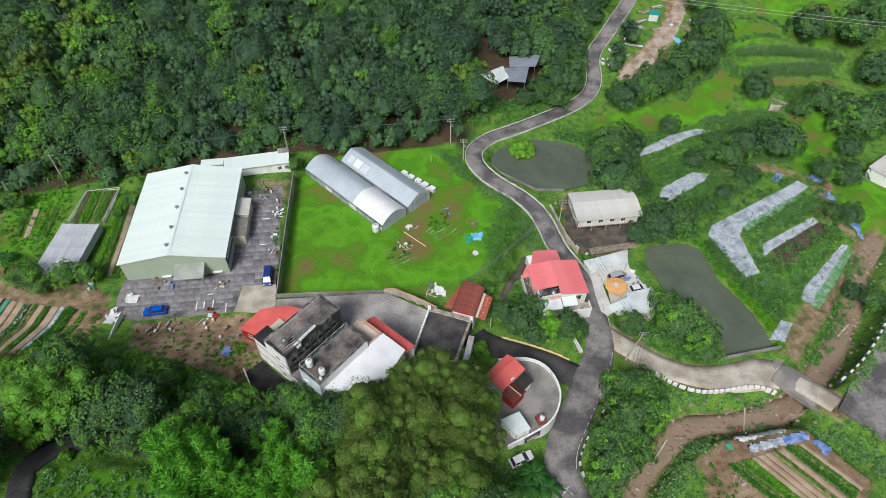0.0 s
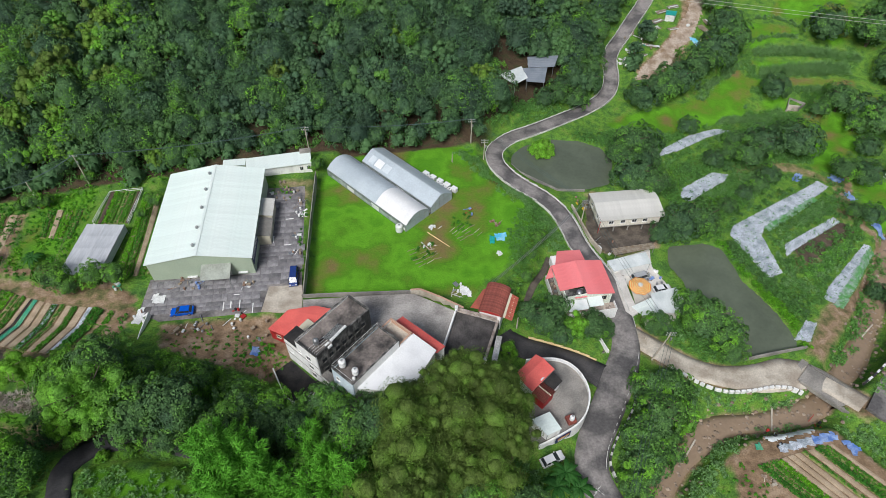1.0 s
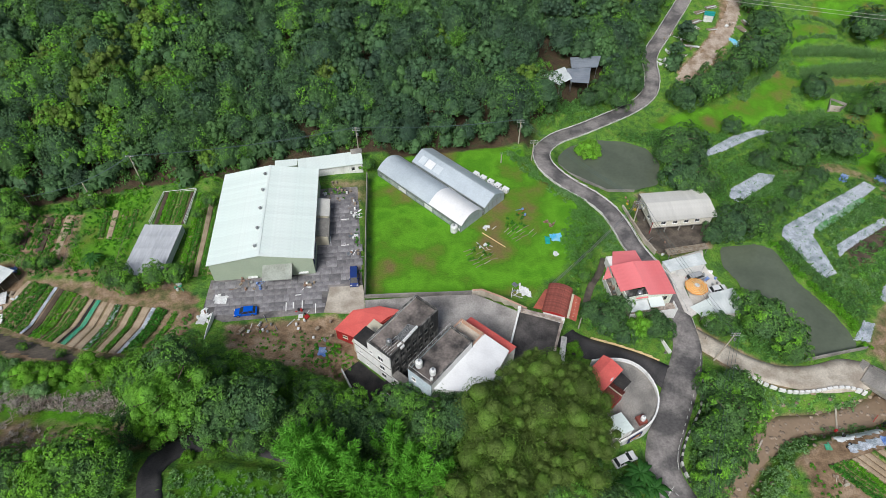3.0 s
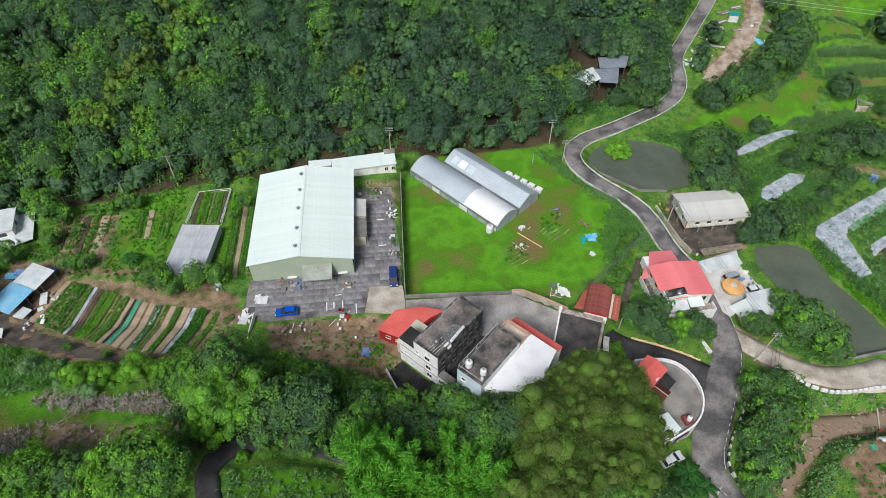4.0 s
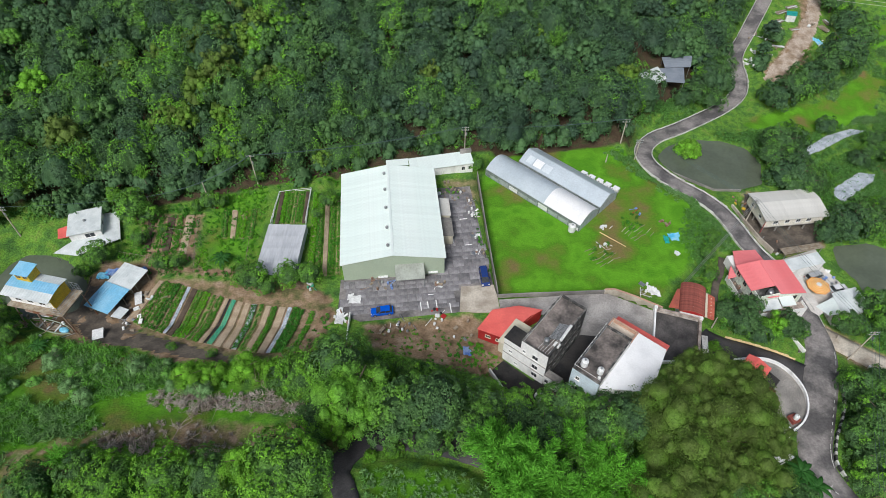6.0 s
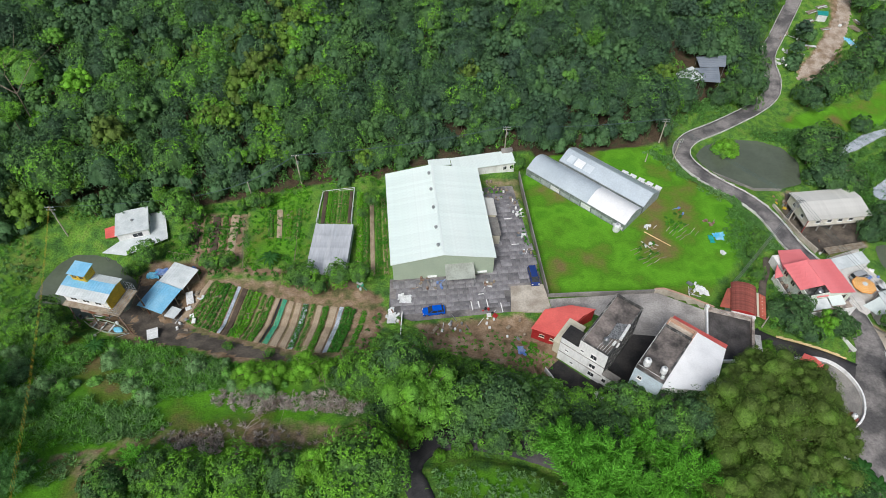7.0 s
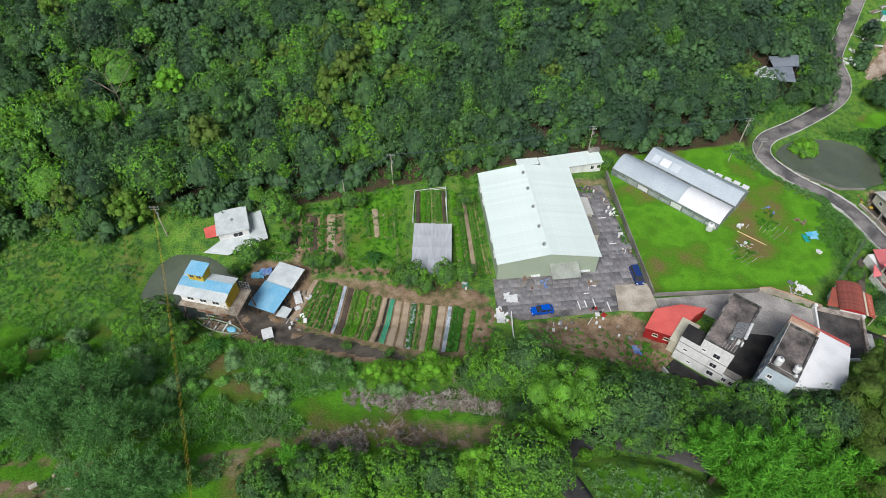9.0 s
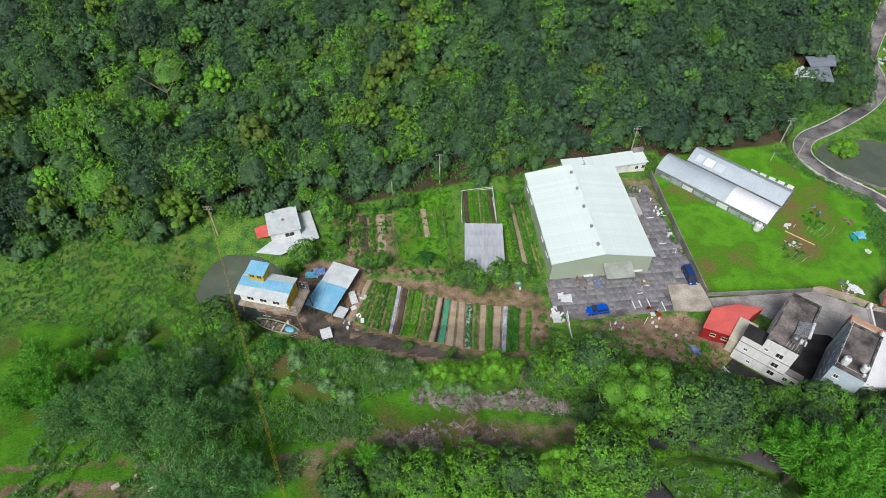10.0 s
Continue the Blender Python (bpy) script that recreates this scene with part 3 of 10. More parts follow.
MULCHED = (
    [(64.3, 101.3), (66.0, 104.5), (94.8, 122.5), (96.6, 120.2), (91.6, 116.4), (73.4, 104.0), (72.1, 101.7), (72.8, 89.9), (68.9, 88.1)],
    [(53.5, 130.3), (55.9, 133.9), (64.9, 140.4), (73.4, 144.0), (77.7, 143.6), (70.2, 140.0), (59.9, 133.4)],
    [(55.6, 114.6), (57.1, 117.7), (66.9, 124.5), (70.8, 123.9), (69.1, 121.3), (57.4, 112.8)],
    [(79.7, 82.7), (82.0, 85.9), (96.6, 99.5), (98.2, 98.9), (81.5, 81.5)],
    [(75.9, 95.2), (77.0, 99.0), (93.0, 108.8), (94.0, 107.3), (78.9, 97.6)],
    [(68.6, 71.6), (73, 76.5), (75, 75.8), (71.1, 70.7)],
)
MEADOWS = ([(41.5, 143.6), (47.7, 148.5), (57.7, 149.8), (70.9, 156.3), (80.0, 153.6), (77.5, 148.5), (70.4, 144.8), (62.8, 141.2), (52.4, 137.7), (45.3, 141.2)], [(71.2, 154.3), (85.7, 168.1), (86.9, 158.3), (83.6, 149.1), (76.2, 149.1), (69.7, 151.6)],
           [(96.7, 148.7), (108.5, 149.9), (111.6, 143.7), (108.8, 133.3), (101.1, 125.7), (95.9, 127.8), (96.4, 139.0), (93.7, 144.9)], [(86.2, 166.0), (100.3, 164.6), (99.1, 161.7), (85.4, 161.7)])
LAWNS = (*((poly, 1.15) for poly in MEADOWS), (FIELD, 0.97), ([(74.4, 158.5), (87.4, 169.8), (88.7, 158.0), (82.0, 156.3)], 0.97), ([(45.7, 148.2), (69.2, 155.1), (80.7, 155.5), (85.7, 152.2), (62.2, 142.7), (47.9, 141.9)], 0.97), ([(91.4, 182.5), (95.4, 189.1), (107.1, 187.3), (109.6, 183.1), (92.7, 177.7)], 0.97),
         ([(98.2, 190.7), (107.2, 199), (128, 208), (132, 194), (115.5, 187.2), (106.9, 191.5)], 0.97), ([(90.4, 172.7), (109.9, 171.6), (119, 171.4), (108.1, 168.9), (91.9, 169.2)], 0.97), ([(100.2, 165.1), (121.6, 164.6), (120.8, 161.3), (101.4, 161.1)], 0.97), ([(101.2, 151.7), (118.0, 152.2), (109.1, 129.3), (97.4, 129.4)], 0.8),
         ([(119.4, 156.7), (129.2, 159.1), (142, 158), (142, 152), (119.9, 154.9)], 0.9), ([(115.3, 182.1), (126.1, 186.1), (125.6, 180.4), (119.0, 178.2)], 0.9), ([(90.1, 156.6), (98.7, 159.4), (98.1, 152.4), (90.3, 152.4)], 0.7), ([(104, 122.7), (122, 122.6), (112, 100), (101.5, 105)], 0.85),
         ([(-170, 76), (-165, 98), (-140, 90), (-136, 72), (-150, 66)], 0.42), ([(-98, 84), (-98, 104), (-86, 107), (-84, 84)], 0.6), ([(-57, 29), (-56, 36), (-46, 35.6), (-40, 33), (-44, 27)], 0.9),
         ([(-165, 26), (-165, 66), (-130, 66), (-100, 60), (-84, 55), (-70, 44), (-66, 36), (-100, 30), (-110, 26)], 0.72), ([(-104, 44), (-74, 46), (-70, 42), (-96, 38)], 0.4))
DIRT = (([(-61.1, 69.2), (-39, 71.9), (-33.5, 68.1), (-33.6, 58.5), (-38, 55.6), (-58.1, 62)], 0.86), ([(-111, 71), (-109, 80), (-84.4, 79.3), (-68, 77), (-68.5, 60), (-79.5, 58), (-97.3, 62.4)], 0.7),
        ([(-122, 67), (-112, 62), (-103, 62), (-104, 70), (-104, 84), (-116, 84)], 0.97), ([(-108, 84), (-113, 97), (-99, 98), (-98, 84)], 0.85), (PLOT_E, 0.95), ([(69, 68), (73, 66), (86, 80), (84, 84), (78, 80)], 0.7),
        ([(76, 90), (78, 97), (95.6, 107.5), (97, 105), (84, 93)], 0.6), ([(72, 116), (76, 126), (90, 126), (98, 121), (94, 108), (99, 107), (101, 122), (90, 131), (74, 129)], 0.6), (STILT_YARD, 0.75),
        ([(-86.6, 44.3), (-58.0, 44.0), (-58.2, 38.3), (-68.0, 38.1), (-86.4, 39.0)], 0.62), ([(75.3, 203), (71.6, 187.9), (66.8, 177.7), (60.2, 169.7), (55.1, 166.7), (57.1, 164.4), (65.3, 165.4), (70.8, 173.2), (75.9, 184.8), (83.2, 203)], 0.72), ([(-140, 26), (-140, 31), (-122, 31), (-120, 27)], 0.6),
        ([(-46, 112), (-36, 113), (-36.5, 103), (-43, 103)], 0.55), ([(-112, 33), (-112, 37), (-96, 37), (-96, 34)], 0.55))
PATHS = ((RIVER_LINE, 3.6, 0.9), (BRIDGE_ROAD, 4.2, 0.9), (curve([(-152, 33), (-136, 35.5), (-122, 34.5), (-106, 38), (-92, 41)]), 1.0, 0.85), (curve([(-150, 30), (-136, 31.5), (-124, 30.5)]), 1.2, 0.85), (TRACK, 2.2, 0.95), (curve([(-110, 81.5), (-98, 82), (-84, 80.5), (-73, 77.8), (-68.5, 75)]), 1.6, 0.9), (curve([(-105, 40.5), (-92, 41.5), (-78, 43), (-66, 42)]), 1.8, 0.5), (STRIP, 3.6, 0.85), (curve([(103.5, 124.6), (99.1, 111.8), (99.5, 105.1), (101.2, 99.5), (94.5, 90.7), (83.7, 79.7)]), 1.6, 0.85),
         (curve([(46, 44), (52, 47), (62, 50)]), 2.0, 0.8), (curve([(75, 41), (69, 38), (64, 33)]), 1.6, 0.8))


def ribbon(name, line, wide, grade, material, label, thick=0.35, lift=0.0):
    """A road of even width along a line, with a slight crown and edges that go into the ground."""
    p = np.asarray(line)[:, :2]
    t = np.gradient(p, axis=0)
    t /= np.linalg.norm(t, axis=1)[:, None]
    side = np.column_stack([t[:, 1], -t[:, 0]])
    across = ((-0.5, -thick), (-0.5, 0.0), (-0.25, 0.03), (0, 0.045), (0.25, 0.03), (0.5, 0.0), (0.5, -thick))
    wide = np.asarray(wide) * np.ones(len(p))
    v = np.concatenate([np.column_stack([p + side * wide[:, None] * a, grade + b + lift]) for a, b in across])
    n, k = len(p), len(across)
    f = [(j * n + i, j * n + i + 1, (j + 1) * n + i + 1, (j + 1) * n + i) for j in range(k - 1) for i in range(n - 1)]
    ob = arrays(name, v, f, material)
    return tagged(ob, label, "road", kind="structure")


ribbon("road", ROAD, np.interp(ROAD[:, 1], (40, 62, 74, 100), (5.8, 6.4, 5.0, 4.4)), GRADES[0], ASPHALT, "narrow winding grey asphalt road with worn lighter wheel tracks")
ribbon("lane", LANE, np.interp(LANE[:, 0], (6, 12, 21, 25, 27), (5.4, 4.7, 4.6, 5.2, 5.8)), GRADES[1], ASPHALT_DARK, "dark asphalt lane to the houses")
ribbon("ditch", DITCH, 1.5, GRADES[4], MUD, "narrow muddy ditch below the lawn bank")
ribbon("bridge_road", BRIDGE_ROAD, np.interp(BRIDGE_ROAD[:, 0], (34, 50, 57, 64, 69, 72), (4.4, 4.6, 6.2, 7.4, 5.4, 4.4)), GRADES[2], PALE_CONCRETE, "pale dusty concrete road over the bridge", lift=0.02)
ribbon("hill_road", HILL_ROAD, 3.4, GRADES[3], ASPHALT_DARK, "dark asphalt hill road between trees")
ground_sheet()
tagged(part("lot", prism([(75.2, 55.0), (80.9, 61.3), (90, 69.5), (97, 77.5), (130, 95), (130, 30), (86, 42), (80, 49)], -8.2, -7.53), ASPHALT), "bare worn grey asphalt lot", "pavement", kind="structure")
for name, poly, level, text in (("pond_north", POND_N, -7.0, "still murky green pond beside the road"), ("pond_east", POND_E, -9.6, "long murky green fish pond"), ("pond_west", POND_W, 0.9, "small grey-green pond by the stilt house")):
    c = np.mean(poly, axis=0)
    wide = [tuple(c + (np.array(q) - c) * 1.07) for q in poly]
    bm = bmesh.new()
    bm.faces.new([bm.verts.new((*q, level)) for q in wide])
    tagged(part(name, bm, POND), text, "water", kind="structure")
tagged(ribbon("river", RIVER_LINE, 4.4 + 0.9 * np.sin(np.arange(len(RIVER_LINE)) * 0.5), BED + 0.25, RIVER, "shallow muddy brown stream", thick=0.6), category="water")

# ---- trees and scrub ----
def ball_points(rng, n):
    v = rng.normal(size=(n, 3))
    return v / np.linalg.norm(v, axis=1)[:, None]


def unit(v):
    return v / (np.linalg.norm(v, axis=1)[:, None] + 1e-9)


def leaves(rng, at, out, size, ragged=0.6, long=1.5, tip=None):
    """Small leaf sprays at the points, facing roughly outwards or pointing along tip: arrays of verts and triangles."""
    n = len(at)
    if tip is None:
        normal = unit(out + rng.normal(size=(n, 3)) * ragged)
        side = unit(np.cross(normal, rng.normal(size=(n, 3))))
        tip = np.cross(normal, side)
    else:
        tip = unit(tip + rng.normal(size=(n, 3)) * ragged * 0.5)
        side = unit(np.cross(tip, unit(out + rng.normal(size=(n, 3)) * 0.5)))
    s = size * rng.uniform(0.6, 1.4, (n, 1))
    v = np.stack([at - tip * s * long * 0.5 - side * s * 0.5, at - tip * s * long * 0.5 + side * s * 0.5, at + tip * s * long * 0.6], 1).reshape(-1, 3)
    return v, np.arange(3 * n).reshape(-1, 3)


def clump(rng, centre, radius, flat=0.8, k=5):
    """An uneven low dome of foliage as triangles."""
    v = [(centre[0] + 0.2 * radius * rng.uniform(-1, 1), centre[1] + 0.2 * radius * rng.uniform(-1, 1), centre[2] + radius * flat * rng.uniform(0.9, 1.1))]
    for j, (r, h) in enumerate(((0.72, 0.62), (1.0, -0.15))):
        for i in range(k):
            a = 2 * math.pi * (i + 0.5 * (j % 2)) / k
            w = radius * rng.uniform(0.8, 1.12)
            v.append((centre[0] + r * w * math.cos(a), centre[1] + r * w * math.sin(a), centre[2] + h * w * flat))
    f = [(0, 1 + i, 1 + (i + 1) % k) for i in range(k)]
    for i in range(k):
        q = (i + 1) % k
        f += [(1 + i, 1 + k + i, 1 + q), (1 + q, 1 + k + i, 1 + k + q)]
    return np.array(v), np.array(f)


def crown(seed, radius, height, lobes, count, leaf, flat=0.85, ragged=0.6, lobe=0.34, long=1.5, core=0.8, open_=0.12, shell=(0.76, 1.13), vary=0.24):
    """A domed crown of uneven foliage puffs, thick with leaf sprays. Its foot is the origin; verts, triangles."""
    rng = np.random.default_rng(seed)
    vs, fs, base = [], [], 0
    spots = []
    swell = rng.uniform(0, 6.28, 3)
    for i in range(lobes):
        u = (i + 0.5) / lobes
        phi = math.acos(max(1 - u * 1.12, -1)) + rng.uniform(-0.12, 0.12)
        a = 2.39996 * i + rng.uniform(-0.6, 0.6)
        k = rng.uniform(1 - 2.2 * open_, 1 + open_) * (1 + 0.13 * math.sin(2 * a + swell[0]) * math.sin(phi) + 0.08 * math.sin(3 * a + 4 * phi + swell[1]))
        r = radius * (1 - lobe * 0.8) * math.sin(phi) * k
        spots.append((r * math.cos(a), r * math.sin(a), height * math.cos(phi) * k, radius * lobe * float(np.exp(rng.normal() * vary))))
    for _ in range(max(lobes // 5, 2)):
        a, r = rng.uniform(0, 6.28), radius * 0.45 * rng.random()
        spots.append((r * math.cos(a), r * math.sin(a), height * rng.uniform(0.1, 0.5), radius * lobe * 1.45))
    for x, y, z, r in spots:
        v, f = clump(rng, (x, y, z), r * core, flat)
        vs.append(v), fs.append(f + base)
        base += len(v)
    total = sum(s[3] ** 2 for s in spots)
    for x, y, z, r in spots:
        n = max(int(count * r * r / total), 6)
        d = ball_points(rng, n)
        d[:, 2] = np.abs(d[:, 2]) * 1.2 - 0.3
        d = unit(d)
        at = np.array([x, y, z]) + d * r * rng.uniform(*shell, (n, 1)) * np.array([1, 1, flat])
        v, f = leaves(rng, at, d + np.array([0, 0, 0.35]), leaf, ragged, long)
        vs.append(v), fs.append(f + base)
        base += len(v)
    return np.concatenate(vs), np.concatenate(fs)


def sprays(seed, radius, height, clusters, per, leaf, size=0.25, ragged=0.5, long=1.5, droop=0.45, core=0.7, reach=1.15, wild=0.1):
    """A crown of many overlapping leafy fans that face outwards and up, over an inner mass. Verts, triangles, and a
    shift of tone for each vertex, which darkens the inner mass and recessed fans as shade would.
    """
    rng = np.random.default_rng(seed)
    swell = rng.uniform(0, 6.28, 3)
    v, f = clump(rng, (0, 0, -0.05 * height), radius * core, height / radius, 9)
    # inner mass toned down: the crown's inner shade put into the colour
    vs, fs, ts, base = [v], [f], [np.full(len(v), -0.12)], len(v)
    for i in range(clusters):
        phi = math.acos(max(1 - (i + 0.5) / clusters * reach, -1)) + rng.uniform(-0.1, 0.1)
        a = 2.39996 * i + rng.uniform(-0.4, 0.4)
        k = (1 + rng.normal() * wild) * (1 + 0.15 * math.sin(2 * a + swell[0]) * math.sin(phi) + 0.1 * math.sin(3 * a + 4 * phi + swell[1]))
        out = np.array([math.sin(phi) * math.cos(a), math.sin(phi) * math.sin(a), math.cos(phi)])
        c = out * np.array([radius, radius, height]) * k
        n = out + np.array([0, 0, 0.15]) + rng.normal(size=3) * 0.12
        n /= np.linalg.norm(n)
        t1 = np.cross(n, rng.normal(size=3))
        t1 /= np.linalg.norm(t1)
        t2 = np.cross(n, t1)
        r = radius * size * math.exp(rng.normal() * 0.25)
        q, g = np.sqrt(rng.random(per))[:, None], rng.uniform(0, 6.28, per)[:, None]
        away = t1 * np.cos(g) + t2 * np.sin(g)
        at = c + away * q * r - n * (q * q * droop * r) + rng.normal(size=(per, 3)) * 0.07 * r
        v, f = leaves(rng, at, n + away * q * 0.7, leaf, ragged * 0.7, long)
        # random tone per fan; fans set further in darker, shade by depth
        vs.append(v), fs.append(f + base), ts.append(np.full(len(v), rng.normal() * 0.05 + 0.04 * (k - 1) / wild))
        base += len(v)
    return np.concatenate(vs), np.concatenate(fs), np.concatenate(ts)


def plumes(seed, radius, height, culms, count, leaf):
    """Arching bamboo plumes that lean out from one foot: verts, triangles."""
    rng = np.random.default_rng(seed)
    at, out, tip = [], [], []
    for i in range(culms):
        a, reach = 2.39996 * i + rng.uniform(-0.3, 0.3), radius * math.sqrt((i + 0.4) / culms)
        top = height * rng.uniform(0.78, 1.05) * (1 - 0.35 * (reach / radius) ** 2)
        q = rng.uniform(0.3, 1.06, count // culms)
        along = np.column_stack([reach * q**1.7 * math.cos(a), reach * q**1.7 * math.sin(a), top * (q - 0.16 * (q * reach / radius) ** 3)])
        wide = 0.115 * radius * np.sin(np.pi * np.clip((q - 0.2) / 0.95, 0, 1))[:, None] + 0.06
        off = rng.normal(size=(len(q), 3)) * wide * np.array([1, 1, 0.6])
        away = np.array([math.cos(a), math.sin(a), 0.0])
        at.append(along + off), out.append(off + away * 0.2 + np.array([0, 0, 1.2])), tip.append(unit(off) * 0.8 + away * 0.7 + np.array([0, 0, 0.2]))
    return leaves(rng, np.concatenate(at), np.concatenate(out), leaf, 0.8, 3.4, np.concatenate(tip))


def trunk_mesh(seed, tall, thick, limbs, reach):
    rng = random.Random(seed)
    bm = bmesh.new()
    rod(bm, (0, 0, -0.8), (0.05 * tall * rng.uniform(-1, 1), 0.05 * tall * rng.uniform(-1, 1), tall * 0.62), thick, thick * 0.6, 7)
    for i in range(limbs):
        a = 2.4 * i + rng.random()
        b = tall * rng.uniform(0.42, 0.62)
        rod(bm, (0, 0, b), (reach * 0.7 * math.cos(a), reach * 0.7 * math.sin(a), b + tall * rng.uniform(0.16, 0.32)), thick * 0.45, thick * 0.12, 5)
    return bm


def make_tree(name, seed, tall, radius, label, lobes=26, count=1800, leaf=0.22, tone=(0.2, 0.5), flat=0.85, ragged=0.38, depth=0.8, long=1.5, lobe=0.3, culms=0, material=None, core=0.88, shell=(0.86, 1.08), fans=0, fan=0.25, droop=0.45, vary=0.24):
    """A tree at the origin: trunk with limbs, and a crown of clumps, of leafy fans or of arching plumes."""
    root = thing(name, label, "tree")
    part("trunk", trunk_mesh(seed, tall, radius * 0.06 + 0.06, 0 if culms else 6, radius), BARK, root)
    shift = 0.0
    if culms:
        v, f = plumes(seed, radius, tall, culms, count, leaf)
    elif fans:
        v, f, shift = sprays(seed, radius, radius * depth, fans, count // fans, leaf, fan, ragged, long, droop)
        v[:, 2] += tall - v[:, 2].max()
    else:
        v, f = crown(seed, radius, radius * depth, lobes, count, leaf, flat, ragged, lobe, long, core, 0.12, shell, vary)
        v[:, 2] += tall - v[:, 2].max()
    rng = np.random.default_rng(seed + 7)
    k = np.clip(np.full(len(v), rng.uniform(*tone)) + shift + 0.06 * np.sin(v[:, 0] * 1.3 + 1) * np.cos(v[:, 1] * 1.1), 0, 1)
    arrays("crown", v, f, material or LEAF, root, k)
    return root


def plant(root, spots, group=""):
    """Stands the first tree at the first spot and copies at the rest. Spots: x, y, size, turn."""
    for i, (x, y, size, turn) in enumerate(spots):
        m = pose(x, y, high(x, y), 0, 0, turn)
        if i == 0:
            root.matrix_basis = m @ Matrix.Diagonal((size, size, size, 1))
        else:
            one = copy_thing(root, m)
            one.scale = (size, size, size)
        if group:
            tagged(root if i == 0 else one, group=group)


def crowned(root, r0, tall, spots, group=""):
    """Stands a tree and its copies so that each crown has its top and radius. Spots: x, y, radius, height of the top above the datum."""
    for i, (x, y, r, top) in enumerate(spots):
        size = r / r0
        m = pose(x, y, top - tall * size, 0, 0, (i * 67) % 360)
        one = root if i == 0 else copy_thing(root, m)
        one.matrix_basis = m @ Matrix.Diagonal((size, size, size, 1))
        if group:
            tagged(one, group=group)


def keep_off(x, y, gap=3.5):
    """Whether a spot lies clear of roads, water and the hillside hut."""
    p = np.array([x]), np.array([y])
    return all(near(*p, line)[0][0] > wide / 2 + gap for line, wide in ROADS) and not (9 < x < 29 and 147.0 < y < 163) and all(inside(*p, poly)[0] > 1 for poly, _ in WATERS)


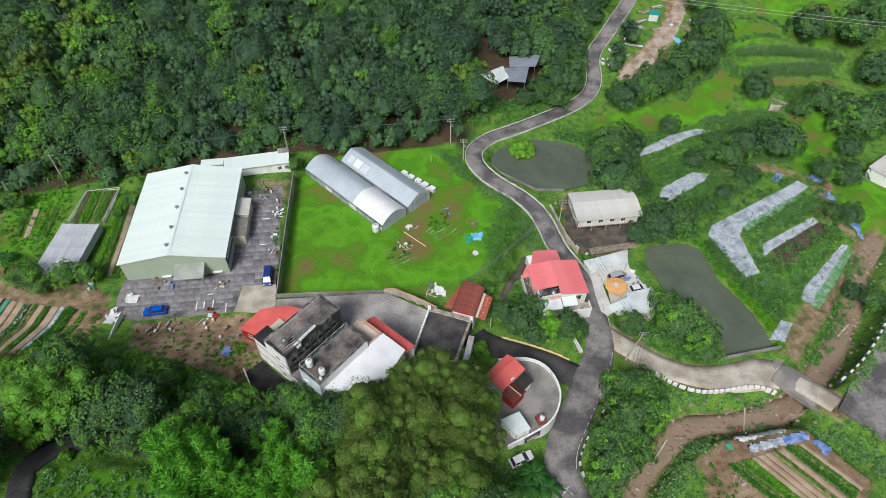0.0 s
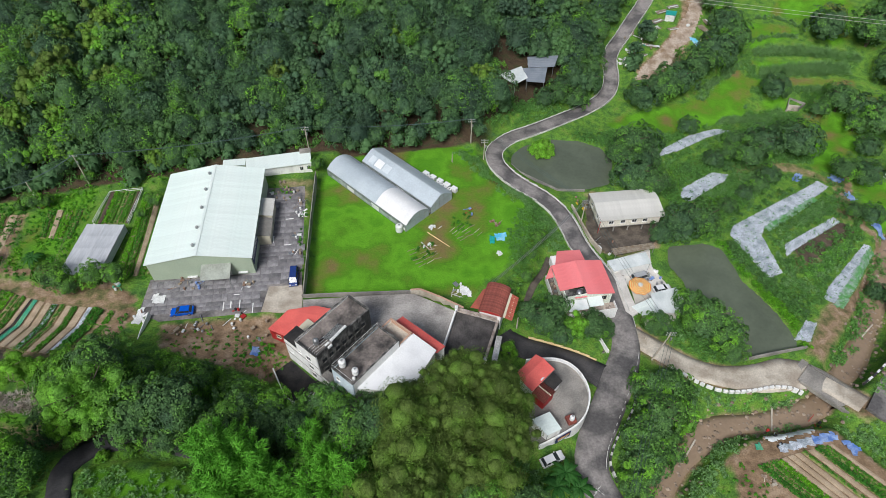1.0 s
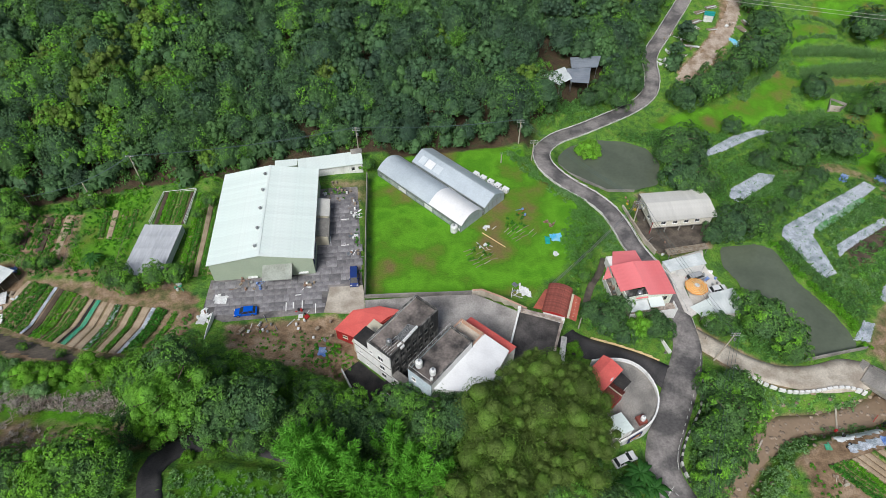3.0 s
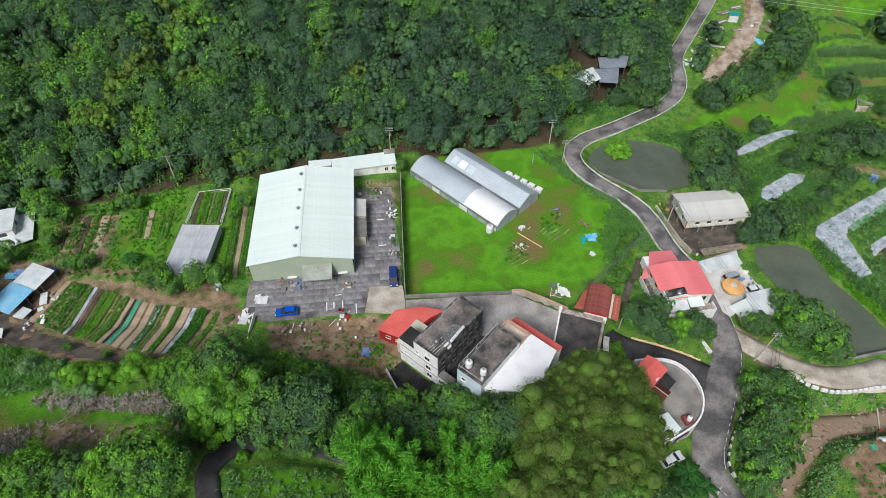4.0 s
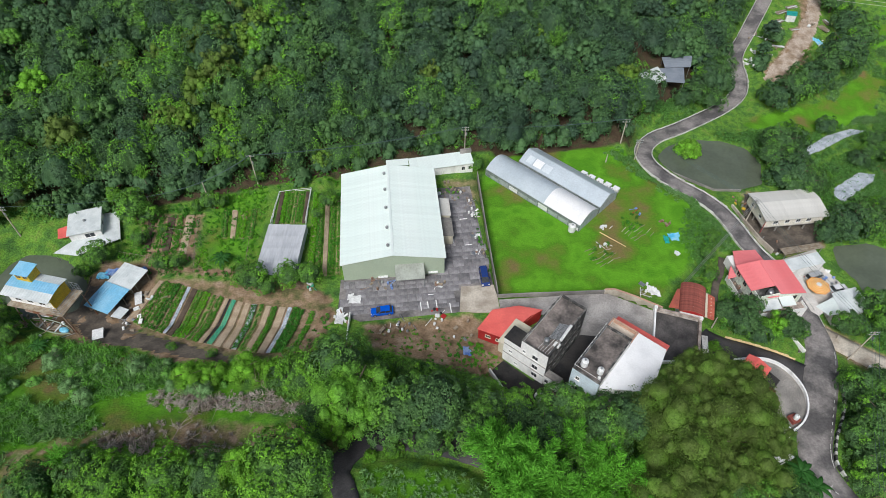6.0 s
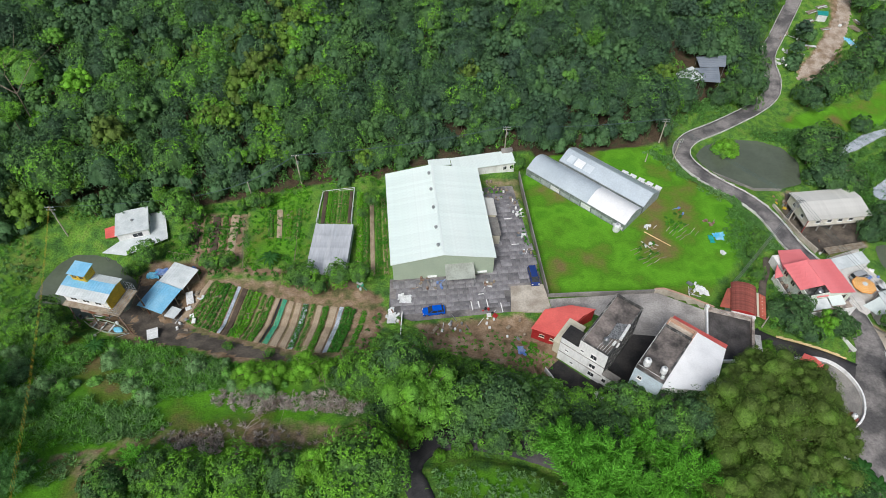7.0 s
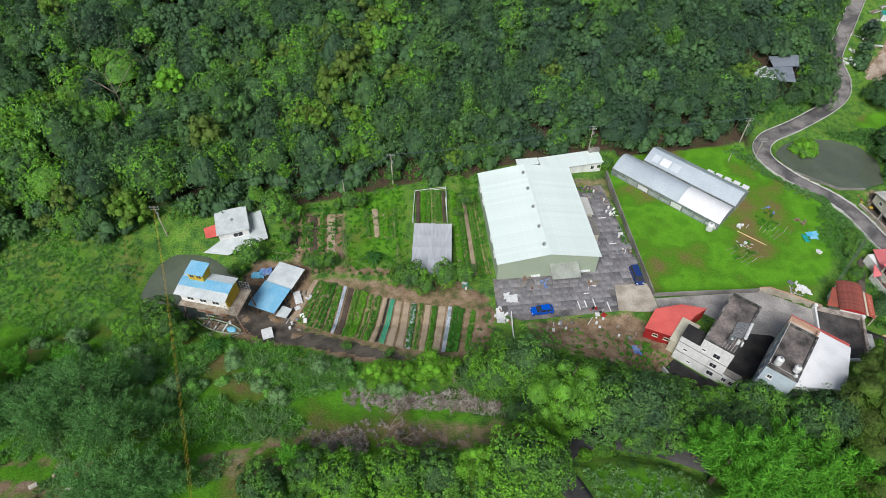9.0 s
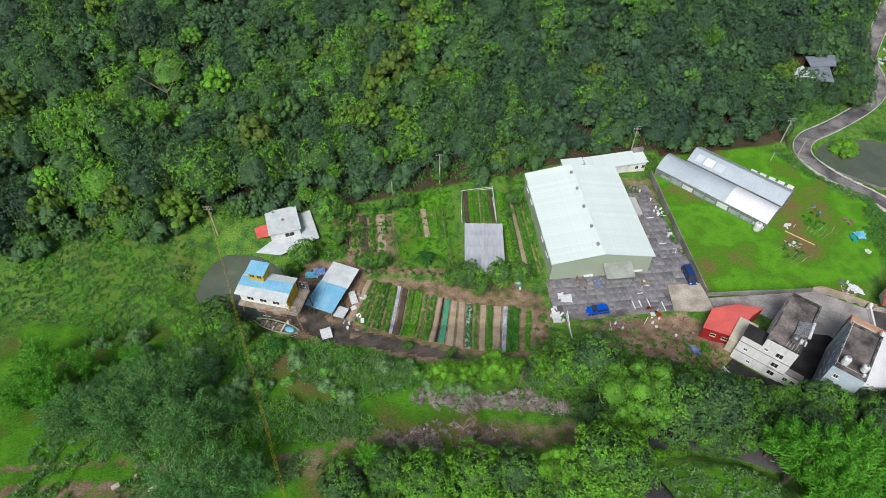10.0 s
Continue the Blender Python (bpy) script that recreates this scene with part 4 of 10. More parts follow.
def woodland():
    """The wooded hill: more than a thousand crowns over a leafy understorey, in one object."""
    rng = np.random.default_rng(5)
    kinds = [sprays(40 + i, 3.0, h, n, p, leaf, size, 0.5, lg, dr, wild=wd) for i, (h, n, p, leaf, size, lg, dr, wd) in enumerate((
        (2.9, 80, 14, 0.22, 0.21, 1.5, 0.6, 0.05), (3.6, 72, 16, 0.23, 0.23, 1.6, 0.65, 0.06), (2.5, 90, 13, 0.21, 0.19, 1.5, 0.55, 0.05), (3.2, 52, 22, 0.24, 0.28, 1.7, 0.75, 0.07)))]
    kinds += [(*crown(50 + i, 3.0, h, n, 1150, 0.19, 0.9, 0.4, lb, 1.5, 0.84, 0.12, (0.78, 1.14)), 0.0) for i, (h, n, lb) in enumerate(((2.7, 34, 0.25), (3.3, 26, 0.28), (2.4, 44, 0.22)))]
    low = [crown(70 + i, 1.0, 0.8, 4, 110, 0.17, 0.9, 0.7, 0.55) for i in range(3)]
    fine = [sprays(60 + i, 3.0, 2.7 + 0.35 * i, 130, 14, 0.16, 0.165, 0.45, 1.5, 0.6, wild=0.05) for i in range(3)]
    puffs = [(*crown(80 + i, 3.0, 2.9, 40, 1150, 0.19, 0.9, 0.4, 0.23), 0.0) for i in range(2)]
    cane = [(*plumes(85 + i, 3.0, 5.5, 14, 900, 0.16), 0.0) for i in range(2)]
    vs, fs, ts, base = [], [], [], 0
    trunks = []
    step = 5.2
    for j, u in enumerate(np.arange(0, 100, step * 0.86)):
        for i, x in enumerate(np.arange(-205, 62, step)):
            px, d = x + step * 0.5 * (j % 2) + rng.uniform(-1.5, 1.5), 1.9 + u + rng.uniform(-1.4, 1.4)
            py = float(foot(np.array(px))) + d
            if d < 5 and (abs(px + 88.5) < 3.4 or abs(px + 135.9) < 3.0 or abs(px + 39.5) < 3.0):
                continue
            if 9 < px < 30 and 143 < py < 158 or 17 < px < 30 and py < 164:
                continue
            if d > 60 + 0.1 * abs(px + 60) or py > 208 or px > 58 or not keep_off(px, py, 3.4):
                continue
            under = 0.5 + 0.5 * noise.noise((px * 0.2, py * 0.2, 4.0))
            for _ in range(2):
                w = rng.uniform(2.0, 3.4)
                ux, uy = px + rng.uniform(-2.6, 2.6), py + rng.uniform(-2.6, 2.6)
                v, f = low[rng.integers(3)]
                v = v * (w, w, w * 1.2) + (ux, uy, float(valley(ux, uy)) + rng.uniform(0.6, 3.8) * (0.2 if d < 5 else 1))
                vs.append(v), fs.append(f + base), ts.append(np.full(len(v), 0.15 + 0.4 * under))
                base += len(v)
            big = rng.random() < 0.24
            size = rng.uniform(1.6, 2.2) if big else rng.uniform(0.85, 1.4)
            v, f, shift = fine[rng.integers(3)] if big else kinds[rng.integers(len(kinds))]
            size *= 0.75 if d < 5 else 1.0
            patch = 0.5 + 0.5 * noise.noise((px * 0.05, py * 0.05, 1.0))
            tone = np.clip(0.21 - 0.22 * float(smooth(-120, -25, px)) + 0.46 * patch + rng.normal() * 0.18, 0, 0.72 - 0.14 * float(smooth(-110, -50, px)))
            dry = noise.noise((px * 0.035, py * 0.035, 7.0))
            if rng.random() < ((0.4 if dry > 0.3 else 0.06) * (1 - 0.75 * float(smooth(-110, -60, px)))):
                tone = rng.uniform(0.9, 1.0)
                v, f, shift = puffs[rng.integers(2)]
            elif noise.noise((px * 0.04, py * 0.04, 12.0)) > 0.42 and not big and rng.random() < 0.5:
                tone = rng.uniform(0.6, 0.72)
                v, f, shift = cane[rng.integers(2)]
            a = rng.uniform(0, 6.28)
            c, s = math.cos(a), math.sin(a)
            tall = rng.uniform(6.0, 10.2) * (1.3 if big else 1.0) * (0.68 if d < 5 else 1)
            z = float(valley(px, py)) + tall - 3.2 * size
            w = np.column_stack([v[:, 0] * c - v[:, 1] * s, v[:, 0] * s + v[:, 1] * c, v[:, 2] * rng.uniform(0.85, 1.25)]) * size + (px, py, z)
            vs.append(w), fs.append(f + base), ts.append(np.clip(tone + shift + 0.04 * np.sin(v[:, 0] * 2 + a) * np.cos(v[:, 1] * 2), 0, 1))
            base += len(v)
            trunks.append((px, py, z, size))
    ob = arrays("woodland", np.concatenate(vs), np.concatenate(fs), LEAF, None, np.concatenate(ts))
    tagged(ob, "dense mixed broadleaf woodland covering the hillside", "woodland", kind="stuff")
    k = 5
    tv, tf = [], []
    for n_, (x, y, z, s) in enumerate(trunks):
        g = float(valley(x, y)) - 0.6
        for h, r in ((g, 0.2), (z + 1.0, 0.1)):
            tv += [(x + r * s * math.cos(2 * math.pi * q / k), y + r * s * math.sin(2 * math.pi * q / k), h) for q in range(k)]
        o = n_ * 2 * k
        tf += [(o + q, o + (q + 1) % k, o + k + (q + 1) % k, o + k + q) for q in range(k)]
    tagged(arrays("trunks", tv, tf, BARK, ob), kind="stuff")


def scrub(name, label, seed, areas, material=None, category="shrubs", mulched=False):
    """Low growth over areas. Each: polygon, clumps per square metre, height, leaf size, tone low and high, leaves to a clump, upright."""
    rng = np.random.default_rng(seed)
    vs, fs, ts, base = [], [], [], 0
    for poly, dense, tall, leaf, lo, hi, count, upright in areas:
        p = np.array(poly)
        (x0, y0), (x1, y1) = p.min(0), p.max(0)
        n = int((x1 - x0) * (y1 - y0) * dense)
        x, y = rng.uniform(x0, x1, n), rng.uniform(y0, y1, n)
        ok = inside(x, y, poly) < rng.uniform(-1.2, 0.5, n)
        for line, wide in ROADS:
            ok &= near(x, y, line)[0] > wide / 2 + 0.5
        for water, _ in WATERS:
            ok &= inside(x, y, water) > 0.3
        for strip in () if mulched else MULCHED:
            ok &= inside(x, y, strip) > 0.7
        for open_land in MEADOWS:
            ok &= inside(x, y, open_land) > -0.4
        x, y = x[ok], y[ok]
        if not len(x):
            continue
        z = land(x, y)
        for cx, cy, cz in zip(x, y, z):
            if upright and leaf < 0.125 and noise.noise((cx * 0.11, cy * 0.11, 5.0)) < -0.12:
                continue
            h = tall * rng.uniform(0.55, 1.3)
            d = ball_points(rng, count)
            d[:, 2] = np.abs(d[:, 2])
            at = np.array([cx, cy, cz]) + d * np.array([0.75, 0.75, 1.0]) * h * rng.uniform(0.6, 1.0, (count, 1))
            if upright:
                v, f = leaves(rng, at, d * 0.5 + np.array([0, 0, 0.3]), leaf, 0.7, 5.5, d * np.array([1, 1, 0.4]) + np.array([0, 0, 0.55]))
            else:
                v, f = leaves(rng, at, d + np.array([0, 0, 0.4]), leaf, 0.8, 1.8)
            patch = 0.5 + 0.5 * noise.noise((cx * 0.12, cy * 0.12, 2.0))
            vs.append(v), fs.append(f + base), ts.append(np.full(len(v), np.clip(lo + (hi - lo) * patch + rng.normal() * 0.08, 0, 1)))
            base += len(v)
    ob = arrays(name, np.concatenate(vs), np.concatenate(fs), material or REED, None, np.concatenate(ts))
    return tagged(ob, label, category, kind="stuff")


def strip_of(line, half):
    """A polygon along a line."""
    p = np.asarray(line, float)
    t = np.gradient(p, axis=0)
    t /= np.linalg.norm(t, axis=1)[:, None]
    side = np.column_stack([t[:, 1], -t[:, 0]]) * half
    return [tuple(q) for q in [*(p + side), *(p - side)[::-1]]]


woodland()

# ---- warehouse and its yard ----
def gable_roof(parent, x0, x1, y0, y1, eave, ridge, material, over=0.4, pieces=0, mid=None, thick=0.12, name="roof"):
    """Two slopes that meet in a ridge along y; with pieces, each slope is made of that many sheets."""
    mid = (x0 + x1) / 2 if mid is None else mid
    slope0, slope1 = (ridge - eave) / (mid - x0), (ridge - eave) / (x1 - mid)
    bm = sheet([(x0 - over, y0 - over, eave - slope0 * over), (mid, y0 - over, ridge), (mid, y1 + over, ridge), (x0 - over, y1 + over, eave - slope0 * over)], thick)
    sheet([(mid, y0 - over, ridge), (x1 + over, y0 - over, eave - slope1 * over), (x1 + over, y1 + over, eave - slope1 * over), (mid, y1 + over, ridge)], thick, bm)
    roof = part(name, bm, material, parent)
    if pieces:
        w = (y1 - y0 + 2 * over) / pieces
        for k, (xa, za, xb, zb) in enumerate(((x0 - over, eave - slope0 * over, mid, ridge), (mid, ridge, x1 + over, eave - slope1 * over))):
            bm = sheet([(xa, 0.012, za + 0.035), (xb, 0.012, zb + 0.035), (xb, w - 0.012, zb + 0.035), (xa, w - 0.012, za + 0.035)], 0.03)
            for q in (0.25, 0.5, 0.75, 1.0):
                sheet([(xa, w * q - 0.05, za + 0.075), (xb, w * q - 0.05, zb + 0.075), (xb, w * q - 0.02, zb + 0.075), (xa, w * q - 0.02, za + 0.075)], 0.045, bm)
            one = part("roof_sheet", bm, material, roof)
            one.matrix_basis = pose(0, y0 - over, 0)
            for i in range(1, pieces):
                again(one, roof, 0, y0 - over + w * i, 0)
        bm = bmesh.new()
        box(bm, mid - 0.25, mid + 0.25, y0 - over, y1 + over, ridge + 0.05, ridge + 0.1)
        part("ridge_cap", bm, material, roof)
    return roof


def gable_walls(parent, x0, x1, y0, y1, z0, eave, ridge, material, mid=None, t=0.25):
    mid = (x0 + x1) / 2 if mid is None else mid
    for y in (y0, y1 - t):
        bm = bmesh.new()
        a = [bm.verts.new((x, y, z)) for x, z in ((x0, z0), (x1, z0), (x1, eave), (mid, ridge), (x0, eave))]
        b = [bm.verts.new((v.co.x, y + t, v.co.z)) for v in a]
        bm.faces.new(a), bm.faces.new(b[::-1])
        for i in range(5):
            bm.faces.new((a[i], b[i], b[(i + 1) % 5], a[(i + 1) % 5]))
        part("gable_wall", bm, material, parent)
    for x in (x0, x1 - t):
        part("side_wall", cube(x, x + t, y0 + t, y1 - t, z0, eave), material, parent)


def window(parent, x, y, z, w, h, turn, frame_mat=None, pane_mat=None, bars=1):
    """A framed window set proud of a wall, with its sill. x, y, z: middle of its foot; turn: the way it faces."""
    bm = bmesh.new()
    t = 0.07
    for a, b, c, d in ((-w / 2, w / 2, 0, t), (-w / 2, w / 2, h - t, h), (-w / 2, -w / 2 + t, t, h - t), (w / 2 - t, w / 2, t, h - t)):
        box(bm, a, b, -0.06, 0.03, c, d)
    for i in range(bars):
        q = -w / 2 + w * (i + 1) / (bars + 1)
        box(bm, q - 0.025, q + 0.025, -0.05, 0.02, t, h - t)
    ob = part("window", bm, frame_mat or WALL_WHITE, parent)
    ob.matrix_basis = pose(x, y, z, 0, 0, turn)
    part("pane", cube(-w / 2 + t, w / 2 - t, -0.03, 0.0, t, h - t), pane_mat or GLASS, ob)
    part("sill", cube(-w / 2 - 0.08, w / 2 + 0.08, -0.16, 0.02, -0.07, -0.005), frame_mat or WALL_WHITE, ob)
    return ob


def warehouse():
    w = thing("warehouse", "large sage-green metal warehouse with a pale mint gable roof", "warehouse", -56.6, 95.0, -0.5, 5.6)
    x0, x1, y0, y1, eave, ridge = -10.5, 10.5, -13.7, 13.7, 5.2, 7.2
    gable_walls(w, x0, x1, y0, y1, -0.4, eave, ridge - 0.15, SAGE)
    gable_roof(w, x0, x1, y0, y1, eave + 0.1, ridge, MINT, 0.35, 30)
    for i, y in enumerate((-11.3, -6.2, -0.2, 5.6, 11.0)):
        bm = drum(0.28, 0.5, 12, 0.22)
        for k in range(10):
            a = 2 * math.pi * k / 10
            box(bm, 0.3 * math.cos(a) - 0.03, 0.3 * math.cos(a) + 0.03, 0.3 * math.sin(a) - 0.03, 0.3 * math.sin(a) + 0.03, 0.1, 0.5)
        v = part("roof_vent", bm, STEEL, w, "round turbine roof vent")
        v.matrix_basis = pose(-0.9, y, ridge - 0.1)
    bm = sheet([(0.2, y0 - 3.4, 2.9), (6.2, y0 - 3.4, 2.9), (6.2, y0 + 0.1, 3.9), (0.2, y0 + 0.1, 3.9)], 0.1)
    for i in range(9):
        box(bm, 0.4 + i * 0.7, 0.46 + i * 0.7, y0 - 3.4, y0 + 0.1, 2.72, 2.8)
    part("canopy", bm, DULL_SHEET, w, "dull grey sloping sheet canopy over the gate")
    for x in (0.3, 6.0):
        part("canopy_post", rod(bmesh.new(), (x, y0 - 3.3, -0.4), (x, y0 - 3.3, 2.8), 0.07), STEEL, w)
    part("gate", cube(0.8, 5.6, y0 - 0.1, y0 - 0.005, -0.3, 2.8), GREY_SHEET, w, "closed grey roller gate")
    for x, z in ((-2.4, 0.6), (8.1, 0.9)):
        bm = cube(x - 1.0, x + 1.0, y0 - 0.55, y0 - 0.04, z, z + 0.12)
        rod(bm, (x - 0.9, y0 - 0.5, z), (x - 0.9, y0 - 0.04, z - 0.5), 0.04), rod(bm, (x + 0.9, y0 - 0.5, z), (x + 0.9, y0 - 0.04, z - 0.5), 0.04)
        part("wall_shelf", bm, PLASTIC_WHITE, w, "white bracketed ledge")
    sign = part("banner", cube(x1 + 0.02, x1 + 0.12, y0 + 0.5, y0 + 7.5, 2.3, 5.0), NAVY, w, "dark navy banner with white lettering")
    for i in range(8):
        part("lettering", cube(x1 + 0.125, x1 + 0.14, y0 + 0.9 + i * 0.8, y0 + 1.4 + i * 0.8, 3.2, 4.3), PLASTIC_WHITE, sign)
    for y, h, mat_ in ((2.9, 3.4, GREY_SHEET), (-3.0, 3.0, CONCRETE)):
        lean = part("lean_to", cube(x1 + 0.004, x1 + 2.6, y - 2.7, y + 2.6, -0.3, h - 0.3), CREAM, w, "small lean-to store")
        part("lean_to_roof", sheet([(x1 + 0.01, y - 2.85, h + 0.35), (x1 + 2.9, y - 2.85, h - 0.2), (x1 + 2.9, y + 2.75, h - 0.2), (x1 + 0.01, y + 2.75, h + 0.35)], 0.1), mat_, lean)
    for i, y in enumerate((-9.5, -5.0, 6.5, 10.5)):
        window(w, x0 - 0.01, y, 3.2, 1.8, 0.9, -90)
    bm = bmesh.new()
    for i in range(41):
        x = x0 + 0.26 + (x1 - x0 - 0.52) * i / 40
        box(bm, x - 0.02, x + 0.02, y0 - 0.02, y0 + 0.005, -0.3, 5.0)
    part("cladding_ribs", bm, SAGE, w)


warehouse()


def back_annex():
    a = thing("annex", "long low shed with a white lean-to roof and pale walls", "shed", -45.5, 115.6, -0.9, 11.9)
    part("wall", cube(-7.6, 7.6, -1.7, 1.9, -0.3, 2.7), WALL_WHITE, a)
    roof = part("roof", sheet([(-7.8, -2.1, 3.0), (7.8, -2.1, 3.0), (7.8, 2.2, 3.5), (-7.8, 2.2, 3.5)], 0.1), MINT, a)
    one = part("roof_sheet", sheet([(0, -2.12, 3.05), (1.02, -2.12, 3.05), (1.02, 2.22, 3.55), (0, 2.22, 3.55)], 0.04), MINT, roof)
    one.matrix_basis = pose(-7.8, 0, 0.0)
    for i in range(1, 15):
        again(one, roof, -7.8 + i * 1.04)
    for x in (5.2, 6.9):
        window(a, x, -1.71, 0.9, 0.9, 1.1, 0)
    part("parapet", cube(5.2, 8.0, 1.4, 2.4, 3.4, 4.3, 0.1), CONCRETE, a, "stained concrete block at the end")
    b = thing("small_shed", "small flat mint-roofed shed behind the warehouse", "shed", -56.2, 115.0, -0.6, 8)
    part("wall", cube(-2.5, 2.5, -0.9, 0.9, -0.3, 2.7), SAGE, b)
    part("roof", sheet([(-2.7, -1.1, 2.9), (2.7, -1.1, 2.9), (2.7, 1.1, 3.1), (-2.7, 1.1, 3.1)], 0.1), MINT, b)


back_annex()

# ---- the two plastic tunnels on the lawn ----
def tunnel(x, y, long, wide, eave, crest, white, label, bow=1.9):
    """A film-covered tunnel along local y, hoops showing through."""
    g = thing("greenhouse", label, "greenhouse", x, y, -3.2, 46.0)
    n = 12
    arc = [(-wide / 2, 0.0), (-wide / 2, eave)] + [(wide * (i / n - 0.5), eave + (crest - eave) * (1 - abs(2 * i / n - 1) ** bow)) for i in range(1, n)] + [(wide / 2, eave), (wide / 2, 0.0)]

    def skin(y0, y1, mat_, name, grow=0.0, lo=0, hi=None, label=""):
        bm = bmesh.new()
        pts = [(a * (1 + grow), b + (grow * wide if b > 0.1 else 0)) for a, b in arc][lo:hi]
        rows = [[bm.verts.new((a, yy, b)) for a, b in pts] for yy in np.linspace(y0, y1, max(int((y1 - y0) / 1.3), 2))]
        for p, q in zip(rows, rows[1:]):
            for i in range(len(pts) - 1):
                bm.faces.new((p[i], p[i + 1], q[i + 1], q[i]))
        ob = part(name, bm, mat_, g, label)
        thick = ob.modifiers.new("thick", "SOLIDIFY")
        thick.thickness = 0.03
        return ob

    skin(-long / 2, long / 2, FILM, "film", lo=1, hi=-1)
    for s in (-1, 1):
        # opaque dark sides: the dim interior behind clear film is put into their colour
        part("side_net", cube(s * wide / 2 - 0.02, s * wide / 2 + 0.02, -long / 2, long / 2, 0.0, eave - 0.01), SIDE_FILM, g, "grey side film darkened for the dim interior")
        for i in range(int(long / 3)):
            o = part("side_patch", cube(s * wide / 2 * 1.012 - 0.015, s * wide / 2 * 1.012 + 0.015, 0.0, 2.6, 0.25, eave * (0.5 + 0.08 * (i % 4))), SIDE_PATCH if i % 3 else FILM_WHITE, g)
            o.matrix_basis = pose(0, -long / 2 + 0.2 + i * 3.0, 0)
    if white:
        skin(-long / 2 - 0.15, -long / 2 + white, FILM_WHITE, "film", 0.008, 1, -1, "new white film over the front end")
    else:
        for k, (y0, y1) in enumerate(((3.4, 5.6), (6.0, 8.4), (8.8, 10.6))):
            skin(y0, y1, FILM_WHITE if k == 1 else SIDE_PALE, "roof_patch", 0.006, 2, 6, "paler clear roof sheet")
    for y_ in (-long / 2, long / 2):
        bm = bmesh.new()
        v = [bm.verts.new((a * 0.99, y_, b * 0.99)) for a, b in arc]
        w = [bm.verts.new((a * 0.99, y_ + (0.05 if y_ < 0 else -0.05), b * 0.99)) for a, b in arc]
        bm.faces.new(v), bm.faces.new(w[::-1])
        for i in range(len(v)):
            bm.faces.new((v[i], w[i], w[(i + 1) % len(v)], v[(i + 1) % len(v)]))
        part("end_film", bm, FILM, g)
        bm = bmesh.new()
        for q in np.linspace(-wide / 2, wide / 2, 6):
            top = eave + (crest - eave) * (1 - abs(q / (wide / 2)) ** bow)
            rod(bm, (q, y_ * 1.004, 0), (q, y_ * 1.004, top), 0.04)
        rod(bm, (-wide / 2, y_ * 1.004, eave), (wide / 2, y_ * 1.004, eave), 0.04)
        part("end_frame", bm, STEEL, g)
    bm = bmesh.new()
    rings = [[bm.verts.new((a * (1.002 + u), w_, b + 0.006 + u * 3)) for u, w_ in ((0.0, -0.03), (0.008, -0.02), (0.008, 0.02), (0.0, 0.03))] for a, b in arc]
    for p, q in zip(rings, rings[1:]):
        for i in range(4):
            bm.faces.new((p[i], p[(i + 1) % 4], q[(i + 1) % 4], q[i]))
    hoop = part("hoop", bm, FILM, g)
    hoop.matrix_basis = pose(0, -long / 2 + 0.3, 0)
    for i in range(1, int(long / 1.5)):
        again(hoop, g, 0, -long / 2 + 0.3 + i * 1.5)
    for s in (-1, 1):
        part("side_rail", rod(rod(bmesh.new(), (s * wide / 2 * 1.015, -long / 2, eave), (s * wide / 2 * 1.015, long / 2, eave), 0.04), (s * wide / 2 * 1.015, -long / 2, eave * 0.5), (s * wide / 2 * 1.015, long / 2, eave * 0.5), 0.03), STEEL, g)
    return g


tunnel(-21.5, 109.5, 28.4, 7.4, 2.1, 3.9, 10.4, "long grey film greenhouse tunnel with a new white front")
tunnel(-14.5, 113.8, 24.4, 7.2, 2.2, 4.1, 0, "long grey film greenhouse with paler roof patches", 1.2)


def square_tank(x, y, turn):
    t = thing("square_tank", "white caged plastic tank beside the greenhouse", "tank", x, y, -3.2, turn, "white tanks by the greenhouse")
    part("pallet", cube(-0.55, 0.55, -0.5, 0.5, 0.0, 0.14, 0.01), WOOD, t)
    part("tank", cube(-0.52, 0.52, -0.48, 0.48, 0.142, 1.15, 0.08), PLASTIC_WHITE, t)
    bm = bmesh.new()
    for z in (0.3, 0.55, 0.8, 1.05):
        for a, b in (((-0.54, -0.5), (0.54, -0.5)), ((0.54, -0.5), (0.54, 0.5)), ((0.54, 0.5), (-0.54, 0.5)), ((-0.54, 0.5), (-0.54, -0.5))):
            rod(bm, (*a, z), (*b, z), 0.012, sides=4)
    part("cage", bm, STEEL, t)
    part("cap", drum(0.13, 0.07, 10, z=1.15), DARK, t)


for i in range(7):
    if i != 2:
        square_tank(-9.3 + i * 0.93, 115.6 - i * 0.85, 46 + (i * 37) % 9 - 4)


def planting_frame(x, y, turn, rows, label):
    """Old boards and sticks laid as frames round plants on the lawn."""
    rng = random.Random(int(x * 7))
    f = thing("planting_frame", label, "planting frame", x, y, high(x, y), turn)
    for i in range(rows):
        for s_ in (0, 1, 2):
            if rng.random() < 0.8:
                o = part("plank", cube(-0.9, 0.9, -0.05, 0.05, 0.0, 0.14, 0.01), rng.choice((WOOD, DEADWOOD, WOOD, PALE_CONCRETE)), f)
                o.matrix_basis = pose(-2.0 + s_ * 2.0 + rng.uniform(-0.2, 0.2), -rows * 0.5 + i + rng.uniform(-0.15, 0.15), 0.02, 0, rng.uniform(-2, 2), rng.uniform(-14, 14))


